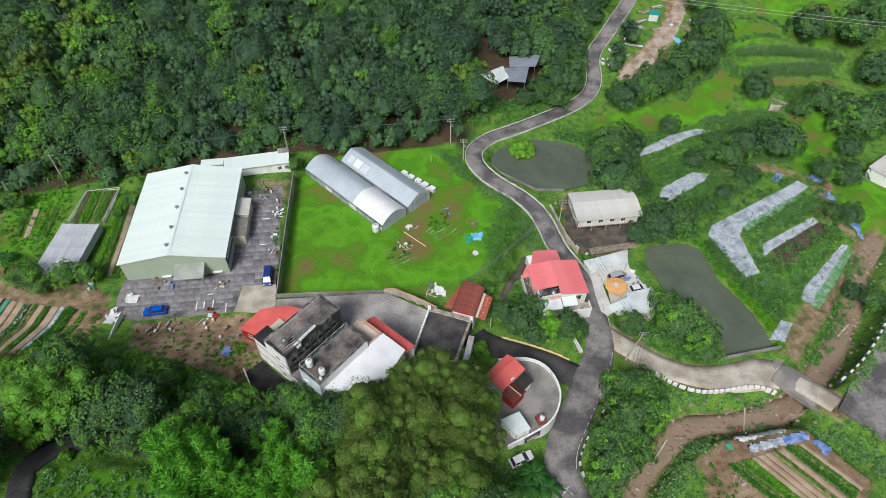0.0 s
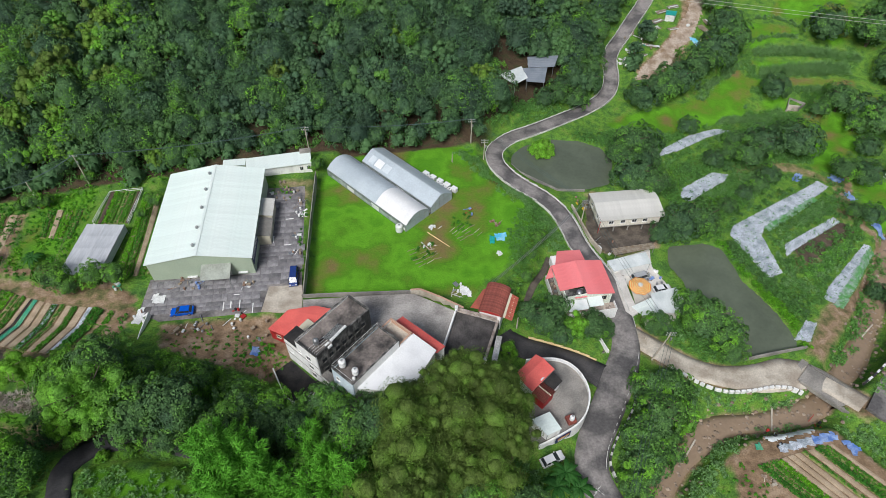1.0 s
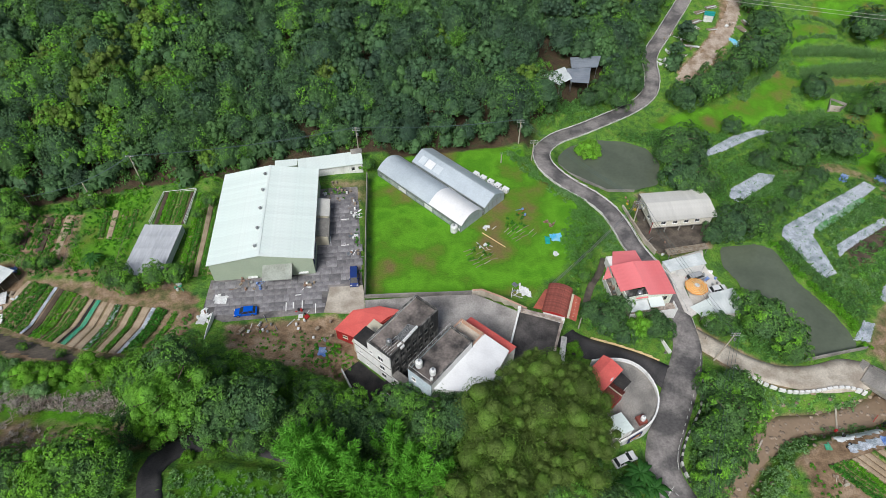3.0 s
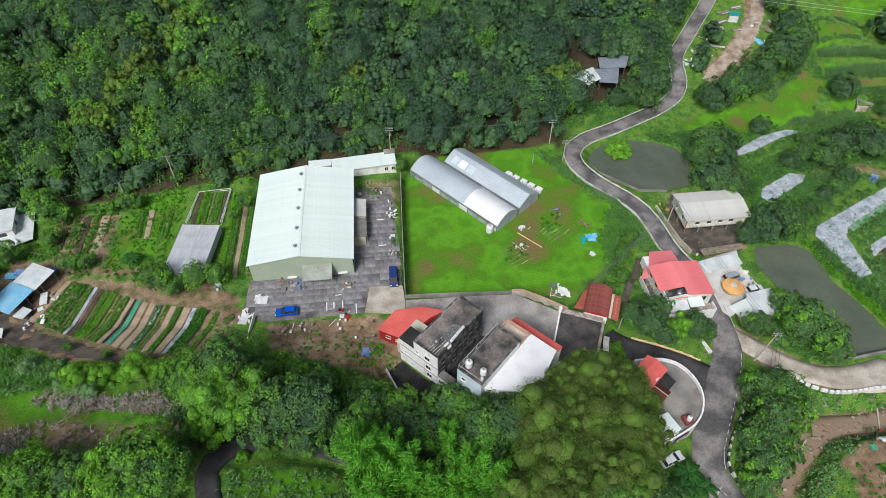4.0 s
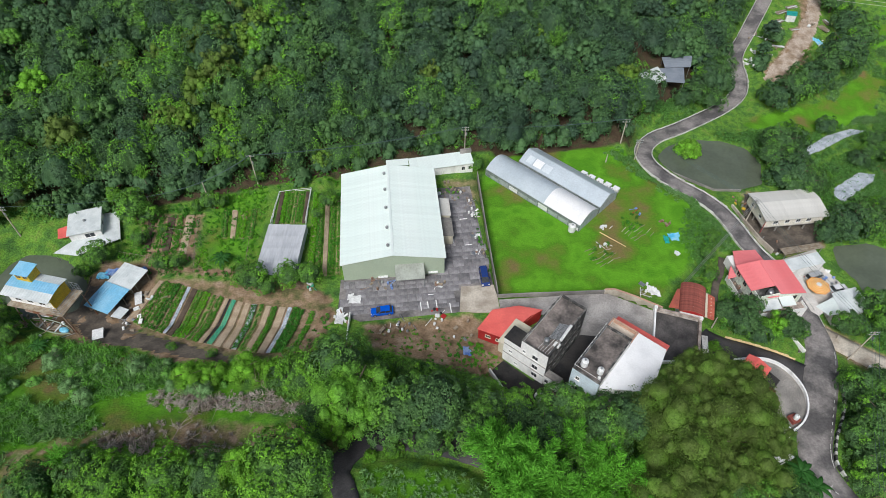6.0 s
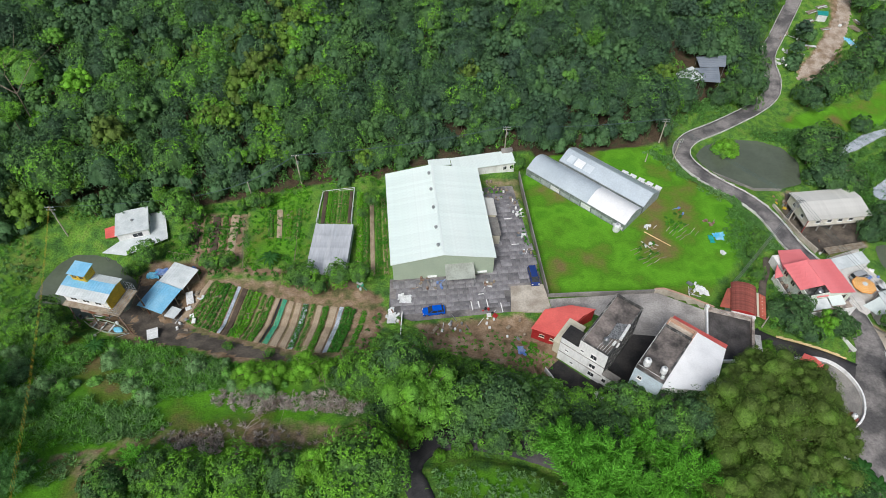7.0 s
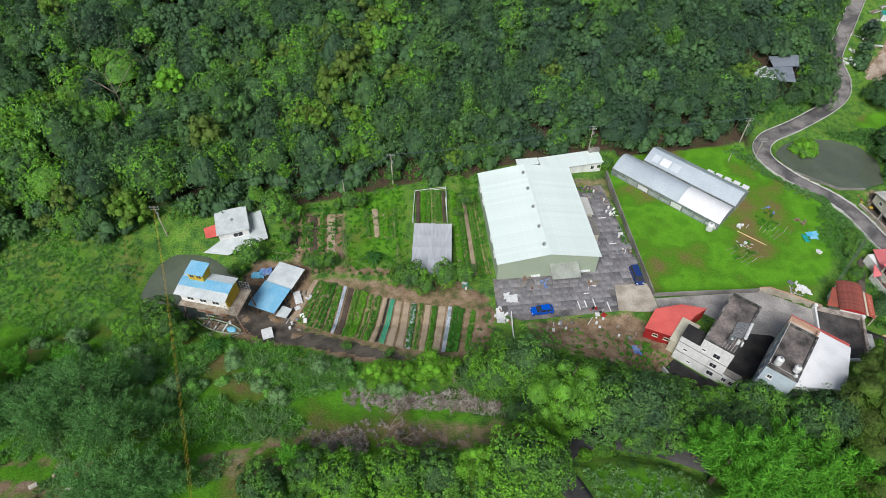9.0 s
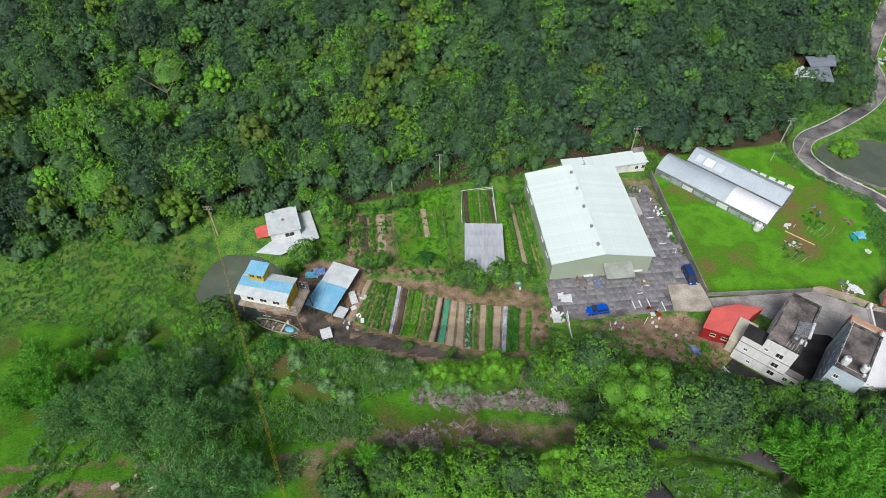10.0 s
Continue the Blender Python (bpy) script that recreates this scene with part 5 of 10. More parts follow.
planting_frame(-0.4, 97.4, 38, 6, "weathered boards framing rows of lawn plants")
planting_frame(-9.8, 90.4, 30, 6, "weathered boards framing rows of lawn plants")
pole_ = thing("fallen_post", "long pale post lying on the lawn", "post", -6.4, 94.5, high(-6.4, 94.5), -41.5)
part("post", rod(bmesh.new(), (-3.4, 0, 0.1), (3.4, 0, 0.12), 0.1, 0.08, 8), YELLOWISH, pole_)

# ---- the white houses above the lane ----
def flat_house(parent, x0, x1, y0, y1, z0, z1, wall_mats, floor_mat, coping_mat, rim=0.55, t=0.22, name="wall"):
    """Four walls, a roof slab and a parapet. wall_mats: south, north, west, east."""
    spans = ((x0, x1, y0, y0 + t), (x0, x1, y1 - t, y1), (x0, x0 + t, y0 + t, y1 - t), (x1 - t, x1, y0 + t, y1 - t))
    for (a, b, c, d), m in zip(spans, wall_mats):
        part(name, cube(a, b, c, d, z0, z1 + rim), m, parent)
    part("roof", cube(x0 + t, x1 - t, y0 + t, y1 - t, z1 - 0.25, z1), floor_mat, parent)
    bm = bmesh.new()
    for a, b, c, d in ((x0, x1, y0, y0 + t), (x0, x1, y1 - t, y1), (x0, x0 + t, y0 + t, y1 - t), (x1 - t, x1, y0 + t, y1 - t)):
        box(bm, a - 0.04, b + 0.04, c - 0.04, d + 0.04, z1 + rim + 0.002, z1 + rim + 0.08)
    part("coping", bm, coping_mat, parent)


def water_tank(x, y, z, r=0.75, h=1.5, legs=0.8, mat_=None, label="white domed water tank on a steel stand"):
    k = thing("water_tank", label, "water tank", x, y, z)
    body = part("tank", drum(r, h, 20, 0.28, z=legs), mat_ or PLASTIC_WHITE, k)
    part("lid", drum(r * 0.3, 0.12, 12, z=legs + h + 0.22), STEEL, body)
    bm = bmesh.new()
    for i in range(4):
        a = math.pi / 4 + i * math.pi / 2
        rod(bm, (r * 0.8 * math.cos(a), r * 0.8 * math.sin(a), 0), (r * 0.8 * math.cos(a), r * 0.8 * math.sin(a), legs), 0.04)
    for i in range(4):
        a, b = math.pi / 4 + i * math.pi / 2, math.pi / 4 + (i + 1) * math.pi / 2
        rod(bm, (r * 0.8 * math.cos(a), r * 0.8 * math.sin(a), legs * 0.9), (r * 0.8 * math.cos(b), r * 0.8 * math.sin(b), legs * 0.9), 0.035)
    part("stand", bm, STEEL, k)
    return k


def house_a():
    h = thing("town_house", "three-storey white plaster house with a blackened flat roof", "house", -25.1, 62.8, -0.5, -39.0)
    # north and east walls, and the east window frames, take the dark plaster
    flat_house(h, -2.7, 2.7, -6.6, 6.6, -0.5, 8.7, (WALL_WHITE, WALL_DARK, WALL_WHITE, WALL_DARK), DARK_ROOF, WALL_DARK, 0.5)
    part("side_wing", cube(-6.2, -2.704, -6.6, -3.4, -0.5, 6.9), WALL_WHITE, h, "lower white side wing")
    part("wing_roof", cube(-6.25, -2.71, -6.65, -3.35, 6.904, 7.05), BLACK_FLOOR, h)
    for z in (2.6, 5.3):
        part("floor_band", cube(-6.24, 2.74, -6.66, -6.604, z, z + 0.14), CONCRETE, h)
    for x, z in ((0.4, 6.0), (0.6, 3.3), (0.8, 0.9), (-4.6, 3.6), (-3.2, 0.9), (-1.9, 6.2)):
        window(h, x, -6.61, z, 1.25 if x > 0 else 0.7, 1.2 if x > 0 else 0.6, 0)
    for i in range(7):
        for z in (5.9, 2.9):
            window(h, 2.71, -5.0 + i * 1.6, z, 1.0, 1.1, 90, WALL_DARK)
    annex = part("kitchen_wing", cube(2.704, 5.6, -6.4, -5.1, -0.5, 3.0), WALL_WHITE, h, "low white kitchen wing")
    part("kitchen_roof", cube(2.71, 5.7, -6.5, -5.0, 3.004, 3.14), CONCRETE, annex)
    for x in (3.3, 4.6):
        window(h, x, -6.41, 1.0, 0.8, 1.1, 0)
    s = thing("solar_heater", "solar water heater with blue-grey collectors and a white tank", "solar heater", -24.6, 60.9, 8.3, -36)
    for i in range(4):
        p = part("collector", sheet([(-1.05 + i * 0.02, -1.9 + i * 0.98, 0.3), (-1.05, -1.0 + i * 0.98, 0.3), (1.0, -1.0 + i * 0.98, 1.3), (1.0, -1.9 + i * 0.98, 1.3)], 0.07), GLASS, s)
        bm = bmesh.new()
        for k in range(6):
            y = -1.85 + i * 0.98 + k * 0.16
            rod(bm, (-1.0, y, 0.37), (0.95, y, 1.33), 0.03, sides=4)
        part("tubes", bm, CAR_SILVER, p)
        part("tank", rod(bmesh.new(), (1.15, -1.9 + i * 0.98, 1.45), (1.15, -1.02 + i * 0.98, 1.45), 0.27, sides=14), PLASTIC_WHITE, s)
    bm = bmesh.new()
    for y in (-1.8, 0.1, 2.0):
        rod(bm, (1.1, y, 0), (1.1, y, 1.2), 0.03), rod(bm, (-0.95, y, 0), (-0.95, y, 0.3), 0.03)
    part("stand", bm, STEEL, s)
    water_tank(-27.3, 58.5, 8.2, 0.5, 1.0, 1.1, STEEL, "small steel water tank on a roof stand")
    t = thing("roof_pipes", "bundle of thin white roof pipes", "pipes", -26.0, 58.8, 8.25, -39)
    for i in range(5):
        part("pipe", rod(rod(bmesh.new(), (-1.5 + i * 0.5, -2.4, 0.35), (-1.2 + i * 0.5, 1.2, 0.35), 0.03), (-1.5 + i * 0.5, -2.4, 0.0), (-1.5 + i * 0.5, -2.4, 0.35), 0.03), PLASTIC_WHITE, t)
    c = thing("roof_hatch", "small white roof hatch box", "hatch", -25.3, 58.6, 8.2, -39)
    part("lid", cube(-0.55, 0.55, -0.45, 0.45, 0.0, 0.5, 0.06), PLASTIC_WHITE, c)


def house_b():
    h = thing("row_house", "pale blue four-storey house with a black stained flat roof", "house", -18.3, 55.4, -0.5, -39.5)
    flat_house(h, -2.5, 2.5, -5.6, 5.6, -0.5, 10.9, (WALL_BLUE, WALL_DARK, WALL_BLUE, WALL_WHITE), DARK_ROOF, WALL_DARK, 0.4)
    window(h, -1.2, -5.61, 8.9, 0.8, 0.9, 0), window(h, 0.9, -5.61, 5.8, 1.2, 1.2, 0), window(h, -1.2, -5.61, 5.8, 1.2, 1.2, 0)
    for i in range(4):
        window(h, -2.51, -4.0 + i * 2.5, 7.6, 1.1, 1.1, -90), window(h, -2.51, -4.0 + i * 2.5, 4.2, 1.1, 1.1, -90)
    flat_house(h, -2.5, 2.5, 5.604, 8.8, -0.5, 9.0, (WALL_WHITE, SALMON, WALL_WHITE, WALL_WHITE), PALE_CONCRETE, SALMON, 0.8, name="terrace_wall")
    water_tank(-21.9, 53.0, 10.4, 0.62, 1.3, 0.7)
    water_tank(-19.6, 51.4, 10.4, 0.55, 1.1, 0.9)
    water_tank(-19.8, 50.6, 10.4, 0.28, 0.5, 0.4, label="small white pressure tank")
    t = thing("roof_railing", "thin white pipe railing along the roof edge", "railing", -18.3, 55.4, 10.98, -39.5)
    for y in np.linspace(-5.4, 5.4, 10):
        part("post", rod(bmesh.new(), (-2.4, y, 0), (-2.4, y, 0.75), 0.025), PLASTIC_WHITE, t)
    part("rail", rod(bmesh.new(), (-2.4, -5.4, 0.75), (-2.4, 5.4, 0.75), 0.03), PLASTIC_WHITE, t)
    part("rail", rod(bmesh.new(), (-2.4, -5.4, 0.75), (2.4, -5.4, 0.75), 0.03), PLASTIC_WHITE, t)


def house_w():
    h = thing("white_house", "white house with a bright white painted flat roof", "house", -18.3, 55.4, -0.5, -39.5)
    x0, x1, y0, y1 = 2.508, 7.6, -4.6, 9.0
    plan = [(x0, y0), (9.2, 0.1), (x1, y1), (x0, y1)]
    part("wall", prism(plan, -0.5, 9.0), WALL_WHITE, h)
    part("roof", sheet([(x0 + 0.01, y0 - 0.3, 9.3), (9.6, 0.0, 9.2), (x1 + 0.2, y1 + 0.1, 9.2), (x0 + 0.01, y1 + 0.1, 9.35)], 0.2), WHITE_ROOF, h)
    part("porch", cube(x0 + 0.3, x0 + 3.2, y0 - 2.6, y0 - 0.01, -0.5, 8.2), WALL_DARK, h, "blackened lower roof block")
    a = part("awning", sheet([(-2.4, 9.12, 8.2), (7.8, 9.12, 8.2), (7.8, 11.6, 7.4), (-2.4, 11.6, 7.4)], 0.08), RED_ROOF, h, "sloping red metal awning")
    for i in range(20):
        part("rib", sheet([(-2.35 + i * 0.5, 9.13, 8.24), (-2.29 + i * 0.5, 9.13, 8.24), (-2.29 + i * 0.5, 11.62, 7.44), (-2.35 + i * 0.5, 11.62, 7.44)], 0.05), RED_ROOF, a)
    part("awning_wall", cube(-2.4, 7.7, 11.2, 11.4, -0.5, 7.3), WALL_WHITE, h)


house_a()
house_b()
house_w()


def court_house():
    c = thing("walled_house", "low house with a black flat roof behind peeling salmon-grey parapets", "house", 0.0, 65.6, -0.5)
    nw, ne, se, sw = [Vector((x, y - 65.6)) for x, y in ((-2.8, 72.7), (5.8, 69.9), (2.6, 60.3), (-6.4, 60.1))]
    part("wall", prism([tuple(q) for q in (sw, se, ne, nw)], -3.2, 0.12), WALL_DARK, c)
    mid = (nw + ne + se + sw) / 4
    part("roof", prism([tuple(q.lerp(mid, 0.04)) for q in (sw, se, ne, nw)], 0.124, 0.17), ROOF_SCREED, c, "dark damp flat roof")
    for a, b, t, tall, mat_ in ((nw, ne, 0.42, 1.15, PARAPET), (ne, se, 0.5, 1.2, PARAPET), (sw, nw, 0.34, 1.1, WALL_WHITE), (se, sw, 0.3, 0.9, WALL_WHITE)):
        u = (b - a).normalized()
        n = Vector((u.y, -u.x)) * t
        part("parapet", prism([tuple(q) for q in (a + u * 0.3, a + u * 0.3 + n, b - u * 0.3 + n, b - u * 0.3)][::-1], 0.124, tall), mat_, c)
    for q, tall in ((nw, 1.6), (ne, 1.5), (se, 1.5), (sw, 1.3)):
        p = q.lerp(mid, 0.035)
        part("pillar", cube(p.x - 0.3, p.x + 0.3, p.y - 0.3, p.y + 0.3, 0.124, tall, 0.03), WALL_WHITE, c)
    bm = rod(bmesh.new(), (nw.x + 1.6, nw.y - 1.2, 1.1), (ne.x - 0.6, ne.y - 1.0, 1.1), 0.02, sides=5)
    part("pipe", bm, STEEL, c, "thin steel pipe across the roof")
    side = thing("side_porch", "narrow pale concrete porch roof beside the lane", "porch", 4.9, 63.6, -1.5, -13.0)
    part("roof", cube(-0.55, 0.55, -2.8, 2.8, 1.15, 1.3), WHITEWASH, side)
    part("wall", cube(0.35, 0.52, -2.7, 2.7, -2.6, 1.146), WALL_WHITE, side)


court_house()


def tile_rows(parent, xa, za, xb, zb, y0, y1, mat_, cols=14, rows=9):
    """Lapped roof tiles on one slope, each tile a part."""
    w, l = (y1 - y0) / cols, 1.0 / rows
    bm = bmesh.new()
    dx, dz = (xb - xa) * l, (zb - za) * l
    rod(bm, (0, w * 0.5, 0.02), (dx * 1.08, w * 0.5, dz * 1.08 + 0.05), w * 0.48, w * 0.42, 6)
    one = part("roof_tile", bm, mat_, parent)
    one.matrix_basis = pose(xa, y0, za)
    for i in range(rows):
        for j in range(cols):
            if i or j:
                again(one, parent, xa + dx * i, y0 + w * j, za + dz * i)


def tile_house():
    h = thing("tiled_house", "old low house with a dark red arched corrugated roof", "house", 5.05, 74.2, -3.2, -18.0)
    part("wall", cube(-2.2, 2.2, -3.5, 3.5, -0.4, 4.0), WALL_WHITE, h)
    arc = [(2.5 * math.sin(a), 3.95 + 1.05 * math.cos(a) ** 1.2) for a in np.linspace(-1.5, 1.5, 13)]
    roof = new("roof")
    roof.parent = h
    n, w = 36, 7.6 / 36
    bm = bmesh.new()
    rows = [[bm.verts.new((x, y, z + up)) for x, z in arc] for y, up in ((0, 0), (w * 0.28, 0.055), (w * 0.5, 0.075), (w * 0.72, 0.055), (w, 0))]
    for a, b in zip(rows, rows[1:]):
        for i in range(len(arc) - 1):
            bm.faces.new((a[i], a[i + 1], b[i + 1], b[i]))
    one = part("roof_sheet", bm, TILE_RED, roof)
    one.matrix_basis = pose(0, -3.8, 0)
    for i in range(1, n):
        again(one, roof, 0, -3.8 + w * i, 0)
    for y in (-3.55, 3.4):
        bm = bmesh.new()
        f = [bm.verts.new((x * 0.97, y, z - 0.06)) for x, z in arc]
        g = [bm.verts.new((x * 0.97, y + 0.15, z - 0.06)) for x, z in arc]
        bm.faces.new(f), bm.faces.new(g[::-1])
        for i in range(len(arc)):
            bm.faces.new((f[i], g[i], g[(i + 1) % len(arc)], f[(i + 1) % len(arc)]))
        part("gable", bm, RED_WALL, h)
    part("side_roof", sheet([(-4.3, -2.7, 3.35), (-2.42, -3.0, 3.9), (-2.42, 2.4, 3.9), (-3.0, 2.4, 3.6)], 0.1), RED_TILE, h, "low red sheet eave")
    part("cream_strip", sheet([(2.45, -3.5, 3.98), (3.0, -3.5, 3.92), (3.0, 2.7, 3.92), (2.45, 2.7, 3.98)], 0.1), CREAM, h, "cream gutter board")
    q = part("tiled_eave", sheet([(3.02, -3.5, 3.9), (4.35, -3.3, 3.3), (4.35, 2.6, 3.3), (3.02, 2.6, 3.9)], 0.1), RED_TILE, h)
    tile_rows(q, 4.35, 3.36, 3.02, 3.94, -3.3, 2.6, RED_TILE, 13, 4)
    for y in np.arange(-2.9, 2.4, 0.9):
        part("mortar_patch", cube(3.5, 3.75, y, y + 0.2, 3.75, 3.84, 0.02), CREAM, q)


tile_house()


def red_shed():
    s = thing("red_shed", "red metal shed with a salmon-red sheet roof", "shed", -32, 67.5, -0.5)
    foot_ = [(-6.4, -1.2), (-1.7, -3.4), (3.4, 1.0), (6.0, 2.6), (1.6, 3.8), (-3.4, 3.0)]
    part("wall", prism(foot_, -0.3, [2.7, 2.9, 3.5, 3.3, 3.0, 2.8]), RED_WALL, s)
    big = [(x * 1.04, y * 1.05) for x, y in foot_]
    part("roof", prism(big, [2.75, 2.95, 3.55, 3.35, 3.05, 2.85], [2.85, 3.05, 3.65, 3.45, 3.15, 2.95]), RED_ROOF, s)
    bm = bmesh.new()
    for i in range(14):
        q = i / 13
        a, b = Vector((-6.4 + 4.7 * q, -1.25 - 2.2 * q, 2.87 + 0.2 * q)), Vector((-3.3 + 9.0 * q, 3.0 - 0.4 * q, 2.99 + 0.46 * q))
        rod(bm, a, b, 0.03, sides=4)
    part("roof_ribs", bm, RED_ROOF, s)
    for x, y, a in ((-4.6, -2.1, -25), (-2.7, -3.0, -25)):
        window(s, x, y, 1.2, 1.0, 0.7, a, CREAM, DARK)
    c = thing("cream_shed", "cream sheet-roofed store beside the red shed", "shed", -31.7, 64.5, -0.5, -38)
    part("wall", cube(-1.6, 1.6, -2.9, 2.9, -0.3, 3.2), CREAM, c)
    part("roof", sheet([(-1.75, -3.1, 3.5), (1.75, -3.1, 3.5), (1.75, 3.1, 3.75), (-1.75, 3.1, 3.75)], 0.1), CREAM, c)


red_shed()
tagged(part("courtyard", prism([(-33.8, 75.3), (-33.4, 71.4), (-25, 71.5), (-18.5, 66.5), (-12, 64.6), (-4.9, 61.2), (-1.6, 71.8), (-11.3, 76.8), (-18, 76.5)], -0.9, -0.44), DRIVE), "stained grey concrete courtyard and drive", "pavement", kind="structure")
tagged(part("back_yard", prism([(-36.4, 58.6), (-33.8, 61.0), (-28.6, 56.6), (-19.5, 66.8), (-13.5, 66.2), (-9.6, 62.8), (-24.2, 49.4), (-28, 49.8), (-33.2, 53)], -0.9, -0.425), BLACK_FLOOR), "mottled black back yard floor", "pavement", kind="structure")


def low_wall(name, label, line, z0, z1, mat_, cap=None, t=0.24):
    """A garden wall along a line, with coping."""
    w = tagged(new(name), label, "wall", kind="structure")
    for (ax, ay), (bx, by) in zip(line, line[1:]):
        d = Vector((bx - ax, by - ay)).normalized()
        s = Vector((d.y, -d.x)) * t / 2
        o = d * t * 0.48
        bm = prism([(ax - o.x + s.x, ay - o.y + s.y), (bx + s.x, by + s.y), (bx - s.x, by - s.y), (ax - o.x - s.x, ay - o.y - s.y)], z0, z1)
        part("wall_section", bm, mat_, w)
        s *= 1.25
        bm = prism([(ax + s.x, ay + s.y), (bx + s.x, by + s.y), (bx - s.x, by - s.y), (ax - s.x, ay - s.y)], z1 + 0.002, z1 + 0.09)
        part("coping", bm, cap or mat_, w)
    return w


low_wall("wall_lawn", "grey concrete wall between drive and lawn", [(-34.0, 76.0), (-26, 76.5), (-18, 76.8), (-12, 77.1)], -3.6, 0.2, CONCRETE)
low_wall("wall_court", "salmon-capped low wall round the courtyard", [(-11.9, 77.2), (-10.0, 77.3), (-6, 75.4), (-1.2, 72.6)], -3.6, 0.45, PALE_CONCRETE, SALMON, 0.3)
low_wall("wall_lawn_side", "thin grey wall along the slab yard", [(-33.9, 76.6), (-35.4, 96), (-36.6, 114)], -3.6, 0.3, CONCRETE, t=0.16)
low_wall("wall_beds", "thin pale wall between vegetable beds and bare lot", [(-63.4, 62.6), (-63.6, 67.0), (-63.5, 71.2)], -0.8, 0.9, WALL_WHITE, t=0.12)
low_wall("wall_yard", "white-edged wall of the back yard", [(-36.6, 58.6), (-33.4, 52.9), (-28, 49.6)], -1, 0.7, WALL_WHITE, t=0.18)


# ---- the red-roofed house, the stilt house and the terrace by the long pond ----
def pink_house():
    h = thing("pink_roofed_house", "two-storey house with a faded pink roof and tank nook", "house", 24.6, 81.4, -7.2, 8.5)
    x0, x1, y0, y1, mid, nook = -6.1, 5.0, -4.7, 4.5, -0.9, -2.5
    gable_walls(h, -5.4, 4.6, y0 + 0.3, y1 - 0.3, -0.5, 6.0, 6.55, PALE_GREEN, mid)
    roof = new("roof")
    roof.parent = h
    for xa, za, xb, zb, ya, yb, n in ((x0, 6.1, mid, 6.9, nook, y1, 7), (mid, 6.9, x1, 6.1, y0, y1, 9)):
        w = (yb - ya) / n
        bm = sheet([(xa, 0.01, za), (xb, 0.01, zb), (xb, w - 0.01, zb), (xa, w - 0.01, za)], 0.09)
        for q in (0.25, 0.5, 0.75, 1.0):
            sheet([(xa, w * q - 0.05, za + 0.03), (xb, w * q - 0.05, zb + 0.03), (xb, w * q - 0.02, zb + 0.03), (xa, w * q - 0.02, za + 0.03)], 0.03, bm)
        one = part("roof_sheet", bm, PINK_ROOF, roof)
        one.matrix_basis = pose(0, ya, 0)
        for i in range(1, n):
            again(one, roof, 0, ya + w * i, 0)
    part("ridge_cap", cube(mid - 0.22, mid + 0.22, y0 + 0.05, y1, 6.91, 6.98), PINK_ROOF, roof)
    part("nook_floor", cube(-5.1, -1.12, y0 + 0.6, nook, 4.7, 4.8), WALL_DARK, h, "dark grey floor of the tank nook")
    part("nook_wall", cube(-5.1, -1.0, nook + 0.02, nook + 0.2, 4.7, 5.95), WALL_DARK, h)
    part("nook_wall", cube(-1.1, -0.95, y0 + 0.6, nook, 4.7, 6.5), WALL_DARK, h)
    part("nook_beam", cube(-3.4, -0.9, y0 + 0.1, y0 + 0.28, 5.7, 5.95), PINK_ROOF, h)
    for x in (-2.0, 2.6):
        window(h, x, y0 + 0.29, 1.0, 1.3, 1.3, 0, CREAM)
    window(h, 2.8, y0 + 0.29, 4.0, 1.5, 1.4, 0, CREAM)
    for y in (-2.5, 0.5, 3.2):
        for z in (1.0, 4.0):
            window(h, 4.61, y, z, 1.2, 1.2, 90, CREAM), window(h, -5.41, y, z, 1.2, 1.2, -90, CREAM)
    part("back_wing", cube(-4.6, 2.0, 4.45, 9.6, -0.5, 3.2), WALL_WHITE, h)
    part("back_roof", sheet([(-5.2, 4.3, 4.2), (2.5, 4.3, 4.2), (2.4, 10.2, 3.5), (-2.8, 10.6, 3.5)], 0.12), PINK_ROOF, h)
    part("side_eave", sheet([(-7.3, 3.4, 3.0), (-5.45, 3.4, 3.5), (-5.25, 6.6, 3.7), (-6.0, 5.6, 3.2)], 0.1), PINK_ROOF, h, "low pink sheet flap over the balcony end")
    balcony = part("side_balcony", cube(-6.8, -5.42, -5.0, 4.4, -0.5, 2.4), MUD, h, "long brown side balcony with clutter")
    part("balcony_wall", cube(-6.98, -6.804, -5.0, 4.4, -0.5, 3.1), WHITEWASH, balcony)
    for i, y in enumerate(np.linspace(-4.4, 3.0, 8)):
        part("box", cube(-6.4 + 0.2 * (i % 3), -5.9 + 0.2 * (i % 3), y, y + 0.5 + 0.1 * (i % 2), 2.404, 2.8 + 0.2 * (i % 3), 0.03), (WOOD, STEEL, RUST)[i % 3], balcony)
    deck = part("front_deck", cube(-4.8, 5.4, -6.4, y0 + 0.28, -0.5, 2.6), PARAPET, h, "pale pink front deck")
    part("deck_wall", cube(-4.8, 5.4, -6.55, -6.404, -0.5, 3.2), WALL_WHITE, deck)
    part("deck_wall", cube(5.404, 5.54, -6.55, y0 + 0.28, -0.5, 3.2), WALL_WHITE, deck)
    part("deck_roof", sheet([(-5.2, -6.9, 4.6), (-0.9, -6.7, 4.6), (-0.9, -4.5, 5.1), (-5.0, -4.6, 5.1)], 0.07), PALE_SHEET, h, "bleached sheet canopy over the front")
    part("deck_roof", sheet([(-0.8, -6.5, 4.9), (2.3, -6.5, 4.9), (2.3, -4.4, 5.4), (-0.8, -4.4, 5.4)], 0.07), MINT, h, "pale mint canopy over the front")
